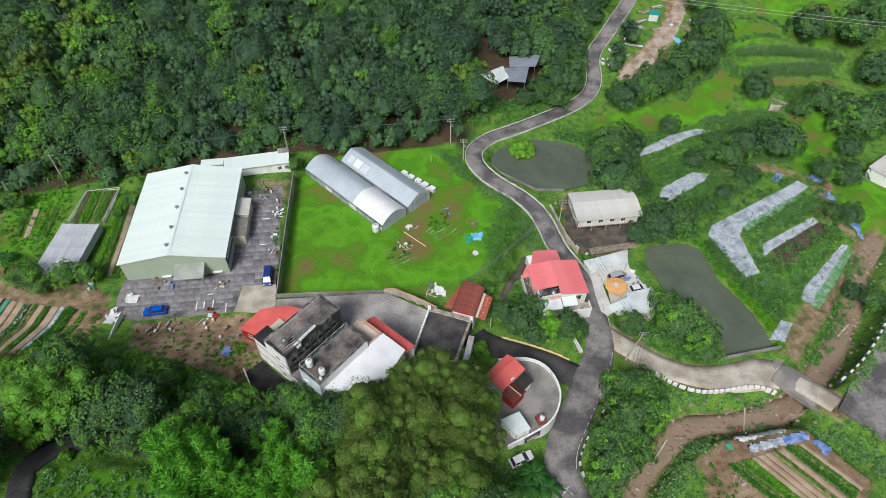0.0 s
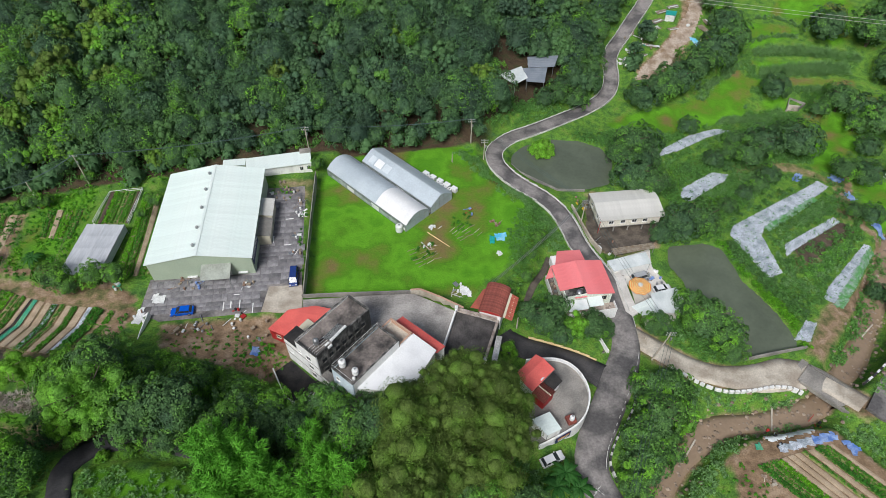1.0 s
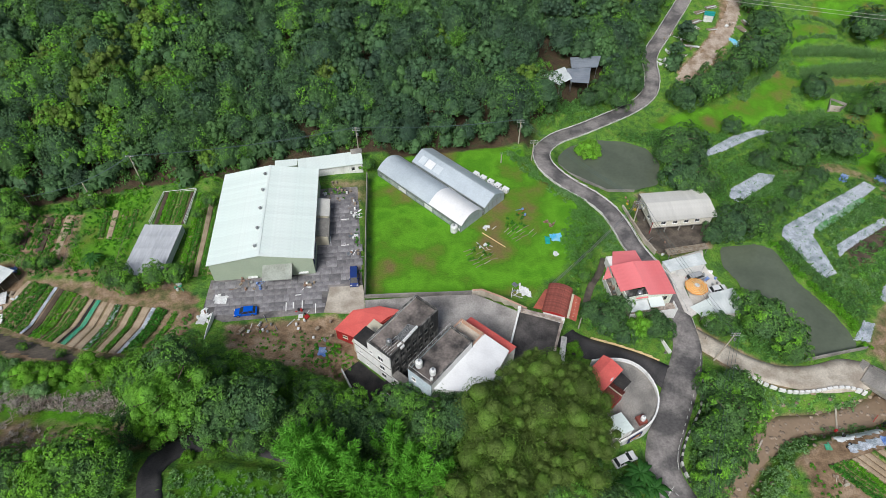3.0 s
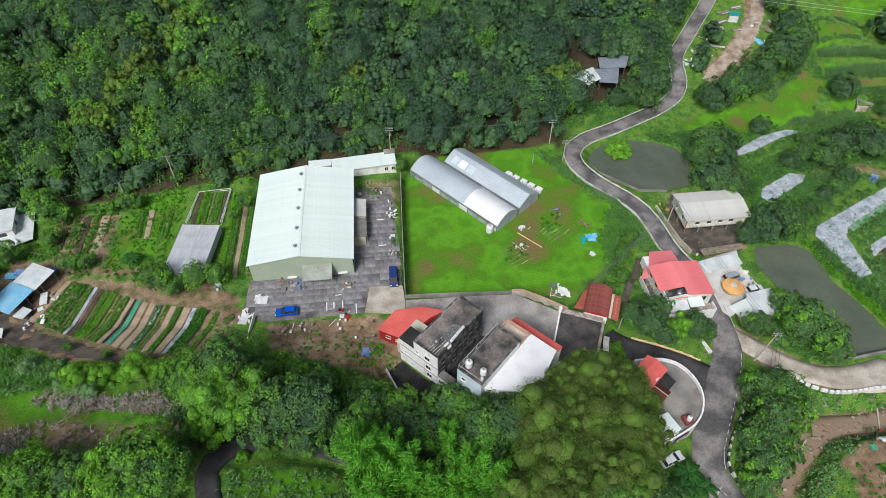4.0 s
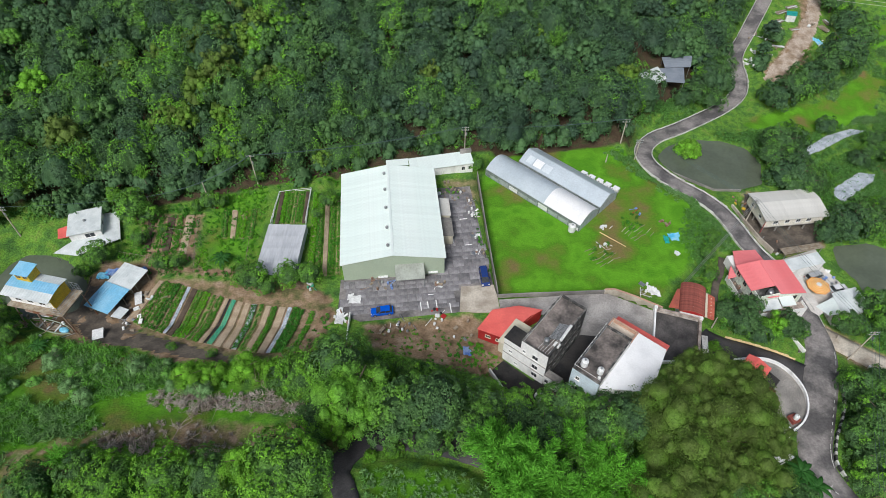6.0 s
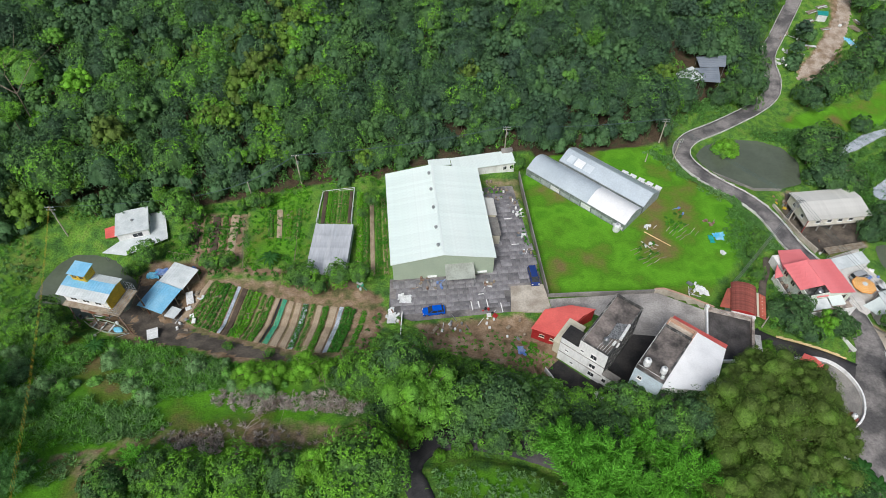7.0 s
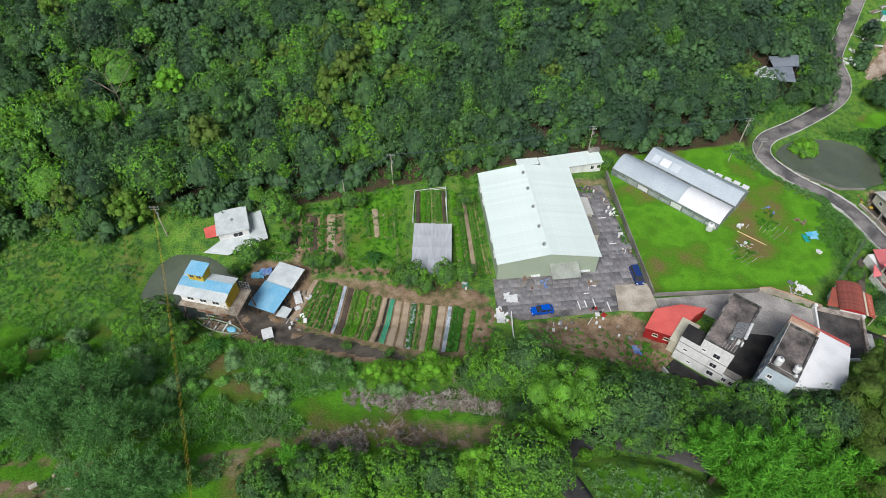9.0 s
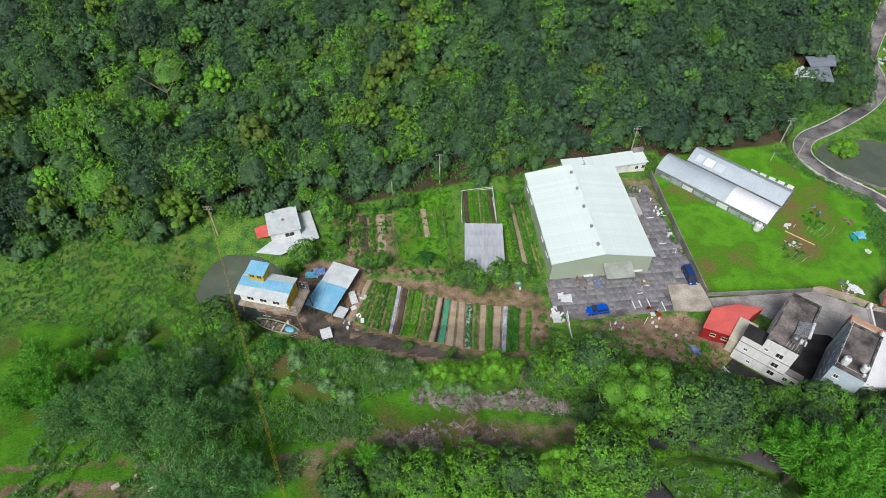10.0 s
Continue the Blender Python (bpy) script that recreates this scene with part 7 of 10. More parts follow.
bed_field([(-95.5, 99), (-87, 100)], [(-94, 91), (-86.5, 91)], (("greens", 1), ("bare", 1), ("lime", 1), ("greens", 1)), 0.15, 170, "beds in the middle garden")
bed_field([(50.0, 43.3), (57.8, 45.7), (65.2, 47.5)], [(59.4, 33.4), (66.4, 35.6), (72.4, 39.6)],
          (("lush", 0.9), ("sparse", 0.8), ("greens", 0.7), ("lime", 0.9), ("bare", 1), ("bare", 1), ("bare", 1), ("sparse", 1), ("bare", 1), ("lush", 0.9), ("greens", 1.3), ("bare", 0.8)), 0.06, 180, "beds by the stream")
for i, (poly, text) in enumerate(zip(MULCHED, ("broad L of silvery plastic mulch beds", "upper strip of silvery plastic mulch", "middle strip of silvery plastic mulch", "narrow strip of silvery plastic mulch", "edge strip of silvery plastic mulch", "short patch of pale blue plastic mulch"))):
    drape("mulch_sheet", text, poly, MULCH, 0.12, 0.12, 0.28, 20 + i, "mulch", furrow=1.3, heading=2.2, group="mulch beds on the east terraces")
drape("dark_bed", "bed of dark bare tilled soil", [(78.4, 97.2), (94.4, 107.2), (96.6, 104.4), (80.6, 93.4)], SOIL_DARK, 0.06, 0.15, 0.5, 40, "garden bed")
for i, (poly, m, text) in enumerate((
        ([(81.0, 80.9), (97.6, 98.8), (99, 98), (82.8, 80)], NETTING, "green netting strip beside the mulch"), ([(73.8, 104.6), (90.8, 116.2), (91.8, 115.2), (74.6, 103.2)], NETTING, "green netting strip along the mulch"),
        ([(88, 122.8), (90, 125.6), (91.6, 125), (89.6, 122.2)], TARP_BLUE, "crumpled blue-white tarpaulin on the grass"), ([(97.8, 123.4), (99.4, 125), (102, 122.8), (100, 121.6)], TARP_BLUE, "crumpled blue-white tarpaulin on the grass"),
        ([(99.2, 117.4), (101, 118), (101.8, 115), (100.2, 114.6)], TARP_BLUE, "crumpled blue-white tarpaulin on the grass"), ([(101, 106), (103.2, 106.6), (105, 103.4), (102.6, 103.2)], TARP_BLUE, "crumpled blue-white tarpaulin on the grass"),
        ([(54.8, 47.1), (61.4, 48.6), (61.7, 47.3), (55.0, 45.9)], MULCH, "pale plastic sheet by the stream beds"), ([(61.6, 48.7), (65.8, 49.6), (66.3, 48.4), (61.9, 47.4)], TARP_BLUE, "dark blue tarpaulin by the stream"),
        ([(53.2, 49.0), (62.4, 51.1), (62.7, 50.0), (53.9, 47.9)], PALE_SHEET, "pale seedling boards by the stream"), ([(66.8, 48.1), (68.0, 48.0), (69.5, 46.3), (68.0, 45.2)], TARP_BLUE, "dark blue tarpaulin heap on the plot"),
        ([(-41.4, 63.4), (-40.2, 63.6), (-40, 61.4), (-41.2, 61.2)], TARP_BLUE, "small blue tarpaulin on the ground"), ([(-109.2, 81.6), (-107.2, 82.4), (-106.4, 81.2), (-108.4, 80.6)], TARP_BLUE, "bright blue tarpaulin on the ground"),
        ([(73.2, 181), (75.2, 180.6), (77.4, 176.6), (75.4, 177)], TARP_SKY, "sky-blue tarpaulin on the plot"), ([(6.4, 96), (9, 96.4), (8.8, 94.2), (6.8, 94)], TARP_SKY, "pale blue tarpaulin on the lawn"),
        ([(5.2, 95.4), (6.3, 95.2), (6.2, 93.4), (5.4, 93.2)], TARP_TEAL, "teal tarpaulin on the lawn"), ([(-1.8, 81.2), (0.2, 80.2), (0.6, 77.9), (-1.4, 78.6)], PLASTIC_WHITE, "white plastic sheeting heap"),
        ([(-66.4, 72.8), (-65.2, 73.0), (-64.8, 68.8), (-66.2, 68.8)], PLASTIC_WHITE, "heap of white plastic sacks"), ([(-64.6, 76.6), (-62.0, 76), (-61.8, 74.2), (-64.2, 74.4)], PLASTIC_WHITE, "white plastic sheeting heap"),
        ([(50.8, 47.4), (52.0, 47.6), (52.0, 46.5), (50.8, 46.3)], TARP_GREEN, "round green garden parasol cloth"))):
    drape("tarpaulin", text, poly, m, 0.12, 0.35, 0.4, 60 + i, "tarpaulin")


def trellis(x, y, turn, long, wide, label="bean trellis of thin grey poles"):
    t = thing("trellis", label, "trellis", x, y, high(x, y), turn)
    for i in range(int(long / 1.2)):
        for s in (-1, 1):
            part("pole", rod(bmesh.new(), (s * wide / 2, i * 1.2 - long / 2, -0.2), (s * wide / 2 * 0.3, i * 1.2 - long / 2, 1.9), 0.03, sides=4), WOOD, t)
    part("beam", rod(bmesh.new(), (0, -long / 2, 1.85), (0, long / 2, 1.85), 0.035, sides=4), WOOD, t)


for x, y, a, l in ((-98.5, 91.5, 8, 9), (-97.2, 84.5, 12, 6), (-104.8, 92, 80, 8), (-86.5, 86, 5, 7), (-110, 84.5, 78, 6)):
    trellis(x, y, a, l, 1.1)

drape("mud_yard", "dark churned mud of the yard and track", [(-118.0, 80.2), (-112.6, 82.0), (-107.3, 72.4), (-105.4, 66.5), (-98.1, 64.0), (-92.0, 61.9), (-84.0, 59.3), (-84.6, 57.6), (-94.0, 59.6), (-102.7, 61.6), (-110.4, 62.9), (-115.2, 67.1), (-118.6, 69.6), (-116.6, 75.1)], MUD, 0.05, 0.05, 0.6, 51, "pavement", kind="structure")
for x, y, m, text in ((-114.9, 79.7, TARP_SKY, "heap of bright blue tarpaulin by the shed"), (-113.4, 80.6, TARP_BLUE, "small heap of blue tarpaulin by the shed")):
    drape("tarpaulin", text, [(x - 1.2, y - 0.9), (x + 1.3, y - 0.7), (x + 1.0, y + 1.0), (x - 0.9, y + 0.8)], m, 0.3, 0.5, 0.3, 60, "tarpaulin")
for x, y, w, l in ((-109.8, 64.6, 1.0, 1.2), (-105.8, 74.0, 0.7, 1.6)):
    b = thing("white_table", "plain white plastic table on the mud", "table", x, y, high(x, y), 20)
    part("top", cube(-w, w, -l, l, 0.62, 0.68, 0.01), PLASTIC_WHITE, b)
    for sx in (-1, 1):
        for sy in (-1, 1):
            part("leg", cube(sx * (w - 0.1) - 0.03, sx * (w - 0.1) + 0.03, sy * (l - 0.1) - 0.03, sy * (l - 0.1) + 0.03, -0.1, 0.62), PLASTIC_WHITE, b)
drape("plot_earth", "pale trampled earth of the timber plot", [(53.4, 163.2), (58.0, 161.4), (63.4, 167.6), (69.2, 174.2), (74.4, 181.6), (79.0, 190.0), (83.4, 202.0), (79.6, 203.0), (75.4, 193.0), (71.0, 185.4), (66.0, 179.0), (60.0, 171.4), (56.4, 168.0)], PALE_EARTH, 0.08, 0.1, 0.7, 53, "pavement", kind="structure")
drape("stilt_yard", "dark damp earth yard under the stilt house", [(29.4, 97.6), (31.4, 113.6), (44.5, 113.0), (47.6, 103), (45, 98.4), (36, 95.4)], MUD, 0.06, 0.05, 0.6, 52, "pavement", kind="structure")

# ---- yard paving ----
def paving():
    yard = tagged(part("yard", prism([(-66.5, 80.5), (-46.6, 82.4), (-48.6, 108.6), (-38.6, 109.6), (-34.4, 77), (-41.0, 72.3), (-61.5, 69.9), (-66.2, 72)], -0.9, -0.46), ASPHALT), "slab-paved yard of the warehouse", "pavement", kind="structure")
    rng = random.Random(8)
    turn = radians(5.6)
    c, s = math.cos(turn), math.sin(turn)
    area = [(-66, 80), (-46.2, 81.8), (-48.2, 106.5), (-38.2, 108.2), (-35.3, 86), (-34.9, 79.5), (-41.6, 78.8), (-42.2, 72.4), (-61, 70.3), (-65.6, 72.4)]
    meshes = {}
    count = 0
    v = -13.0
    while v < 40:
        depth = rng.choice((1.1, 1.5, 1.9))
        u = -22.0 - rng.random()
        while u < 18:
            w = rng.choice((1.2, 1.8, 2.4))
            x, y = -52.0 + (u + w / 2) * c - (v + depth / 2) * s, 80 + (u + w / 2) * s + (v + depth / 2) * c
            if inside(np.array([x]), np.array([y]), area)[0] < -0.55 and count < 300:
                key = (w, depth)
                if key not in meshes:
                    meshes[key] = part("slab", cube(-w / 2 + 0.03, w / 2 - 0.03, -depth / 2 + 0.03, depth / 2 - 0.03, -0.06, 0.05), SLABS, yard)
                    one = meshes[key]
                    one.matrix_basis = pose(x, y, -0.46, 0, 0, 5.6)
                else:
                    again(meshes[key], yard, x, y, -0.46 + rng.uniform(-0.012, 0.012), 5.6 + rng.uniform(-0.8, 0.8))
                count += 1
            u += w
        v += depth
    tagged(part("apron", prism([(-41.4, 78.7), (-34.6, 79.2), (-34.0, 75.9), (-33.6, 72.2), (-41.8, 72.2)], -0.8, -0.42), PALE_CONCRETE), "pale concrete apron at the yard's mouth", "pavement", kind="structure")
    for i, (x, y, w, l) in enumerate(((-49.6, 73.6, 0.2, 2.2), (-48.2, 74.0, 0.25, 1.6), (-46.4, 73.9, 0.2, 2.6), (-43.6, 73.2, 0.2, 2.4), (-42.9, 92, 0.2, 2.0), (-40.4, 98.4, 1.8, 0.2), (-47.6, 76.6, 1.2, 0.2), (-39.5, 90.4, 1.6, 0.2))):
        b = thing("plank", "pale loose plank lying on the slabs", "plank", x, y, -0.4, 8)
        part("board", cube(-w / 2, w / 2, -l / 2, l / 2, 0.0, 0.06, 0.012), WALL_WHITE, b)


paving()


# ---- vehicles ----
def car(x, y, z, turn, paint, long, wide, tall, label, van=False):
    """A road car along local x: shaped body, glass house, wheels, lamps and mirrors."""
    k = thing("car" if not van else "van", label, "car" if not van else "van", x, y, z, turn)
    l, w = long / 2, wide / 2
    belt = tall * (0.62 if not van else 0.55)
    side = [(-l, 0.35), (-l, belt * 0.92), (-l * 0.92, belt), (l * 0.42, belt * 1.0), (l * 0.93, belt * 0.8), (l, belt * 0.6), (l, 0.35), (l * 0.85, 0.22), (-l * 0.9, 0.22)]
    if van:
        side = [(-l, 0.35), (-l, belt), (l * 0.72, belt), (l * 0.96, belt * 0.72), (l, 0.6), (l, 0.3), (l * 0.85, 0.22), (-l * 0.9, 0.22)]
    bm = bmesh.new()
    rings = [[bm.verts.new((a, s * w * q, b)) for a, b in side] for s, q in ((-1, 0.97), (-1, 1.0), (1, 1.0), (1, 0.97))]
    for v in rings[0] + rings[3]:
        v.co.z = belt * 0.5 + (v.co.z - belt * 0.5) * 0.92
    for v in rings[1] + rings[2]:
        v.co.y *= 0.93
    n = len(side)
    for r1, r2 in zip(rings, rings[1:]):
        for i in range(n):
            bm.faces.new((r1[i], r1[(i + 1) % n], r2[(i + 1) % n], r2[i]))
    bm.faces.new(rings[0]), bm.faces.new(rings[3][::-1])
    body = part("body", bm, paint, k)
    r = (-l * 0.9, -l * 0.72, l * 0.12, l * 0.5) if not van else (-l * 0.97, -l * 0.9, l * 0.42, l * 0.78)
    bm = bmesh.new()
    lo = [bm.verts.new((a, b, belt * 0.98)) for a, b in ((r[0], -w * 0.9), (r[3], -w * 0.9), (r[3], w * 0.9), (r[0], w * 0.9))]
    hi = [bm.verts.new((a, b, tall - 0.06)) for a, b in ((r[1], -w * 0.72), (r[2], -w * 0.72), (r[2], w * 0.72), (r[1], w * 0.72))]
    bm.faces.new(hi)
    for i in range(4):
        bm.faces.new((lo[i], lo[(i + 1) % 4], hi[(i + 1) % 4], hi[i]))
    part("window_band", bm, GLASS, k, "dark tinted windows")
    part("roof", cube(r[1] + 0.02, r[2] - 0.02, -w * 0.74, w * 0.74, tall - 0.1, tall, 0.03), paint, k)
    for a in (r[1] + 0.02, (r[1] + r[2]) / 2, r[2] - 0.05):
        bm = bmesh.new()
        for s in (-1, 1):
            rod(bm, (a + (0.0 if a < r[2] - 0.2 else (r[3] - r[2]) * 0.95), s * w * 0.91, belt * 0.98), (a, s * w * 0.74, tall - 0.05), 0.05, sides=4)
        part("pillar", bm, paint, k)
    tyre = None
    for a in (-l * 0.62, l * 0.64):
        for s in (-1, 1):
            wheel = part("wheel", rod(bmesh.new(), (a, s * (w - 0.22), 0.31), (a, s * (w + 0.005), 0.31), 0.31, sides=18), RUBBER, k)
            part("rim", rod(bmesh.new(), (a, s * (w - 0.1), 0.31), (a, s * (w + 0.015), 0.31), 0.19, sides=12), STEEL, wheel)
    for s in (-1, 1):
        part("headlight", cube(l * 0.9, l * 0.99, s * w * 0.72 - 0.16, s * w * 0.72 + 0.16, belt * 0.62, belt * 0.78), PLASTIC_WHITE, k)
        part("tail_light", cube(-l - 0.015, -l * 0.97, s * w * 0.75 - 0.12, s * w * 0.75 + 0.12, belt * 0.62, belt * 0.85), RED_WALL, k)
        part("mirror", cube(l * 0.3, l * 0.38, s * (w + 0.02) - 0.08, s * (w + 0.02) + 0.08, belt, belt + 0.14), paint, k)
    return k


car(-57.3, 72.0, -0.41, 188, CAR_BLUE, 4.5, 1.8, 1.46, "bright blue hatchback parked on the slab yard")
car(-36.5, 80.8, -0.41, -84, CAR_NAVY, 4.7, 1.8, 1.75, "dark blue minivan parked by the yard wall", True)
car(39.6, 88.0, -9.24, 20, CAR_SILVER, 4.5, 1.75, 1.85, "silver minibus parked on the terrace", True)
car(43.6, 84.6, -9.24, 14, CAR_WHITE, 4.2, 1.7, 1.45, "white saloon half under the canopy")
car(13.6, 43.6, high(13.6, 43.6) + 0.02, 24, CAR_WHITE, 4.4, 1.75, 1.45, "white saloon parked under the curved wall")


# ---- umbrella, tanks, court ----
def parasol():
    u = thing("parasol", "large octagonal orange and cream ringed parasol", "parasol", 38.3, 84.3, -9.24, 12)
    part("pole", rod(bmesh.new(), (0, 0, 0), (0, 0, 2.45), 0.05), STEEL, u)
    part("base", drum(0.5, 0.12, 16), CONCRETE, u)
    n = 8
    radii = np.linspace(2.55, 0.35, 11)
    for i, (a, b) in enumerate(zip(radii, radii[1:])):
        bm = bmesh.new()
        za, zb = 2.5 - a * 0.22, 2.5 - b * 0.22
        p = [bm.verts.new((a * math.cos(2 * math.pi * k / n), a * math.sin(2 * math.pi * k / n), za)) for k in range(n)]
        q = [bm.verts.new((b * math.cos(2 * math.pi * k / n), b * math.sin(2 * math.pi * k / n), zb)) for k in range(n)]
        for k in range(n):
            bm.faces.new((p[k], p[(k + 1) % n], q[(k + 1) % n], q[k]))
        ring = part("canopy_ring", bm, ORANGE if i % 2 == 0 else YELLOWISH, u)
        ring.modifiers.new("thick", "SOLIDIFY").thickness = 0.02
    part("cap", drum(0.62, 0.08, 8, 0.1, z=2.37), PLASTIC_WHITE, u, "white top cap")
    for a in (0.3, 2.2, 4.3):
        part("cap_mark", cube(0.22 * math.cos(a) - 0.09, 0.22 * math.cos(a) + 0.09, 0.22 * math.sin(a) - 0.05, 0.22 * math.sin(a) + 0.05, 2.5, 2.54), STEEL, u)


parasol()
water_tank(-15.4, 97.2, -3.2, 0.85, 1.7, 0.15, label="white plastic water tank on the lawn")
water_tank(-98.7, 102.6, high(-98.7, 102.6), 0.5, 1.0, 0.5, STEEL, "steel water drum on a stand")
water_tank(17.5, 49.9, -2.7, 0.45, 0.9, 0.8, label="white water tank on a brick base")
for i in range(5):
    x, y = -9.6 + i * 1.75, 116.4 - i * 1.42
    b = thing("cold_frame", "white plastic-covered box beside the tunnel", "box", x, y, -3.2, -40, group="white boxes by the tunnel")
    part("box", cube(-0.75, 0.75, -0.55, 0.55, 0, 1.1, 0.12), PLASTIC_WHITE, b)
    part("lid", cube(-0.8, 0.8, -0.6, 0.6, 1.104, 1.2, 0.03), FILM_WHITE, b)
d = thing("satellite_dish", "large white mesh satellite dish in the back yard", "satellite dish", -28.2, 52.2, 0.2, 20)
part("mast", rod(bmesh.new(), (0, 0, -0.8), (0, 0, 1.5), 0.07), STEEL, d)
bm = bmesh.new()
rings = [[bm.verts.new((r * math.cos(2 * math.pi * k / 20), r * math.sin(2 * math.pi * k / 20), 1.5 + 0.35 * (r / 0.95) ** 2)) for k in range(20)] for r in (0.15, 0.4, 0.7, 0.95)]
for p, q in zip(rings, rings[1:]):
    for k in range(20):
        bm.faces.new((p[k], p[(k + 1) % 20], q[(k + 1) % 20], q[k]))
bm.faces.new(rings[0])
part("dish", bm, PLASTIC_WHITE, d).modifiers.new("thick", "SOLIDIFY").thickness = 0.04


def round_court():
    arc = [(10.5, 62.1), (13.1, 62.4), (16, 62.4), (18.3, 61.6), (20, 60), (21.1, 57.8), (21.5, 55.2), (21, 52.8), (19.9, 50.6), (18.3, 48.9), (16.2, 47.6), (13.6, 46.2), (11.2, 45)]
    tagged(part("court", prism([(9, 60.4), *arc[1:], (7.2, 49)], -3.4, -2.64), CONCRETE), "grey concrete forecourt behind a curved wall", "pavement", kind="structure")
    w = tagged(new("wall_round"), "curved white-plastered retaining wall", "wall", kind="structure")
    line = curve(arc, 1.0)
    t = np.gradient(line, axis=0)
    t /= np.linalg.norm(t, axis=1)[:, None]
    side = np.column_stack([t[:, 1], -t[:, 0]])
    for (a, s1), (b, s2) in zip(zip(line, side), zip(line[1:], side[1:])):
        part("wall_section", prism([tuple(a - s1 * 0.15), tuple(b - s2 * 0.15), tuple(b + s2 * 0.15), tuple(a + s1 * 0.15)], -7.2, -1.9), WALL_WHITE, w)
    sign = thing("sign_board", "blue sign board with orange and white lettering", "sign", 15.6, 46.9, -3.6, 30)
    part("board", cube(-1.6, 1.6, -0.1, 0.0, 0, 1.7), NAVY, sign)
    for i, (m, h) in enumerate(((ORANGE, 1.25), (YELLOWISH, 0.85), (PLASTIC_WHITE, 0.45), (PLASTIC_WHITE, 0.2))):
        part("lettering", cube(-1.3 + 0.1 * i, 1.3 - 0.1 * i, -0.115, -0.104, h, h + 0.22 - 0.03 * i), m, sign)
    h = thing("small_red_house", "small house with a red sheet roof and a tiled porch", "house", 11.3, 57.4, -2.7, 45)
    gable_walls(h, -2.9, 2.9, -1.9, 1.9, -0.3, 3.3, 4.1, WALL_WHITE)
    roof = part("roof", sheet([(-3.2, -2.1, 3.9), (3.2, -2.1, 3.9), (3.2, 0.5, 4.5), (-3.2, 0.5, 4.5)], 0.1), RED_ROOF, h)
    part("roof", sheet([(-3.2, 0.5, 4.5), (3.2, 0.5, 4.5), (3.2, 2.3, 4.0), (-3.2, 2.3, 4.0)], 0.1), RED_ROOF, h)
    part("side_roof", sheet([(0.2, -4.3, 2.6), (3.0, -4.3, 2.6), (3.0, -2.0, 3.1), (0.2, -2.0, 3.1)], 0.1), BLACK_FLOOR, h, "black lean-to roof")
    part("side_wall", cube(0.4, 2.8, -4.0, -1.95, -0.3, 2.5), WALL_WHITE, h)
    part("porch", cube(-2.8, 0.1, -4.6, -1.95, -0.3, 2.6), RED_WALL, h, "red porch")
    for a, b, y0, y1 in ((-3.0, -1.35, -4.8, -1.9), (0.3, -1.35, -4.8, -1.9)):
        tile_rows(part("porch_roof", sheet([(a, y0, 2.6), (b, y0, 3.5), (b, y1, 3.5), (a, y1, 2.6)] if a < b else [(b, y0, 3.5), (a, y0, 2.6), (a, y1, 2.6), (b, y1, 3.5)], 0.08), TILE_RED, h), a, 2.64, b, 3.54, y0, y1, TILE_RED, 9, 6)
    part("porch_ridge", rod(bmesh.new(), (-1.35, -4.9, 3.6), (-1.35, -1.9, 3.6), 0.12), CREAM, h)
    open_shed("mint_shed", "pale mint sheet-roofed shed by the curved wall", [(10.0, 48.9), (12.6, 46.2), (15.2, 47.4), (13.4, 50.4)], [-0.2, -0.5, -0.5, -0.1], MINT, 2.9, wall=WALL_WHITE)
    p = thing("brick_base", "low brown brick pedestal", "pedestal", 17.4, 50.0, -2.7, 20)
    part("bricks", cube(-0.8, 0.8, -0.8, 0.8, 0, 0.8, 0.05), TILE_RED, p)


round_court()


# ---- poles and cables ----
def utility_pole(x, y, tall, lean=(0, 0), arms=2, label="grey concrete utility pole with crossarms"):
    z = high(x, y)
    p = thing("utility_pole", label, "utility pole", x, y, z)
    top = (lean[0], lean[1], tall)
    part("shaft", rod(bmesh.new(), (0, 0, -0.8), top, 0.17, 0.1, 10), PALE_CONCRETE, p)
    for i in range(arms):
        arm = part("crossarm", cube(lean[0] - 0.95, lean[0] + 0.95, lean[1] - 0.06, lean[1] + 0.06, tall - 0.35 - i * 0.7, tall - 0.23 - i * 0.7), STEEL, p)
        for q in (-0.8, -0.3, 0.3, 0.8):
            part("insulator", drum(0.06, 0.2, 8, x=lean[0] + q, y=lean[1], z=tall - 0.23 - i * 0.7), PLASTIC_WHITE, arm)
    if arms:
        part("transformer", drum(0.22, 0.7, 12, 0.06, x=lean[0] + 0.3, y=lean[1] - 0.2, z=tall - 2.4), STEEL, p)
    return Vector((x + lean[0], y + lean[1], z + tall))


tops = {
    "far_west": utility_pole(-135.9, 89.9, 8.6),
    "west": utility_pole(-88.5, 107.2, 9.0, arms=1),
    "back": utility_pole(-39.5, 122.8, 7.4),
    "bend": utility_pole(2.0, 128.7, 7.6),
    "bend_two": utility_pole(5.3, 124.5, 6.6),
    "gate": utility_pole(36.6, 65.6, 8.0, (2.4, 1.4)),
    "stilt": utility_pole(27.9, 103.0, 7.6),
}
stubs = [utility_pole(x, y, h, arms=0, label="short pale wooden pole") for x, y, h in ((-110.6, 98.8, 3.8), (-99.3, 103.0, 4.6), (-3.0, 121.8, 2.6), (36.4, 70.4, 1.4), (9.6, 71.0, 3.6))]



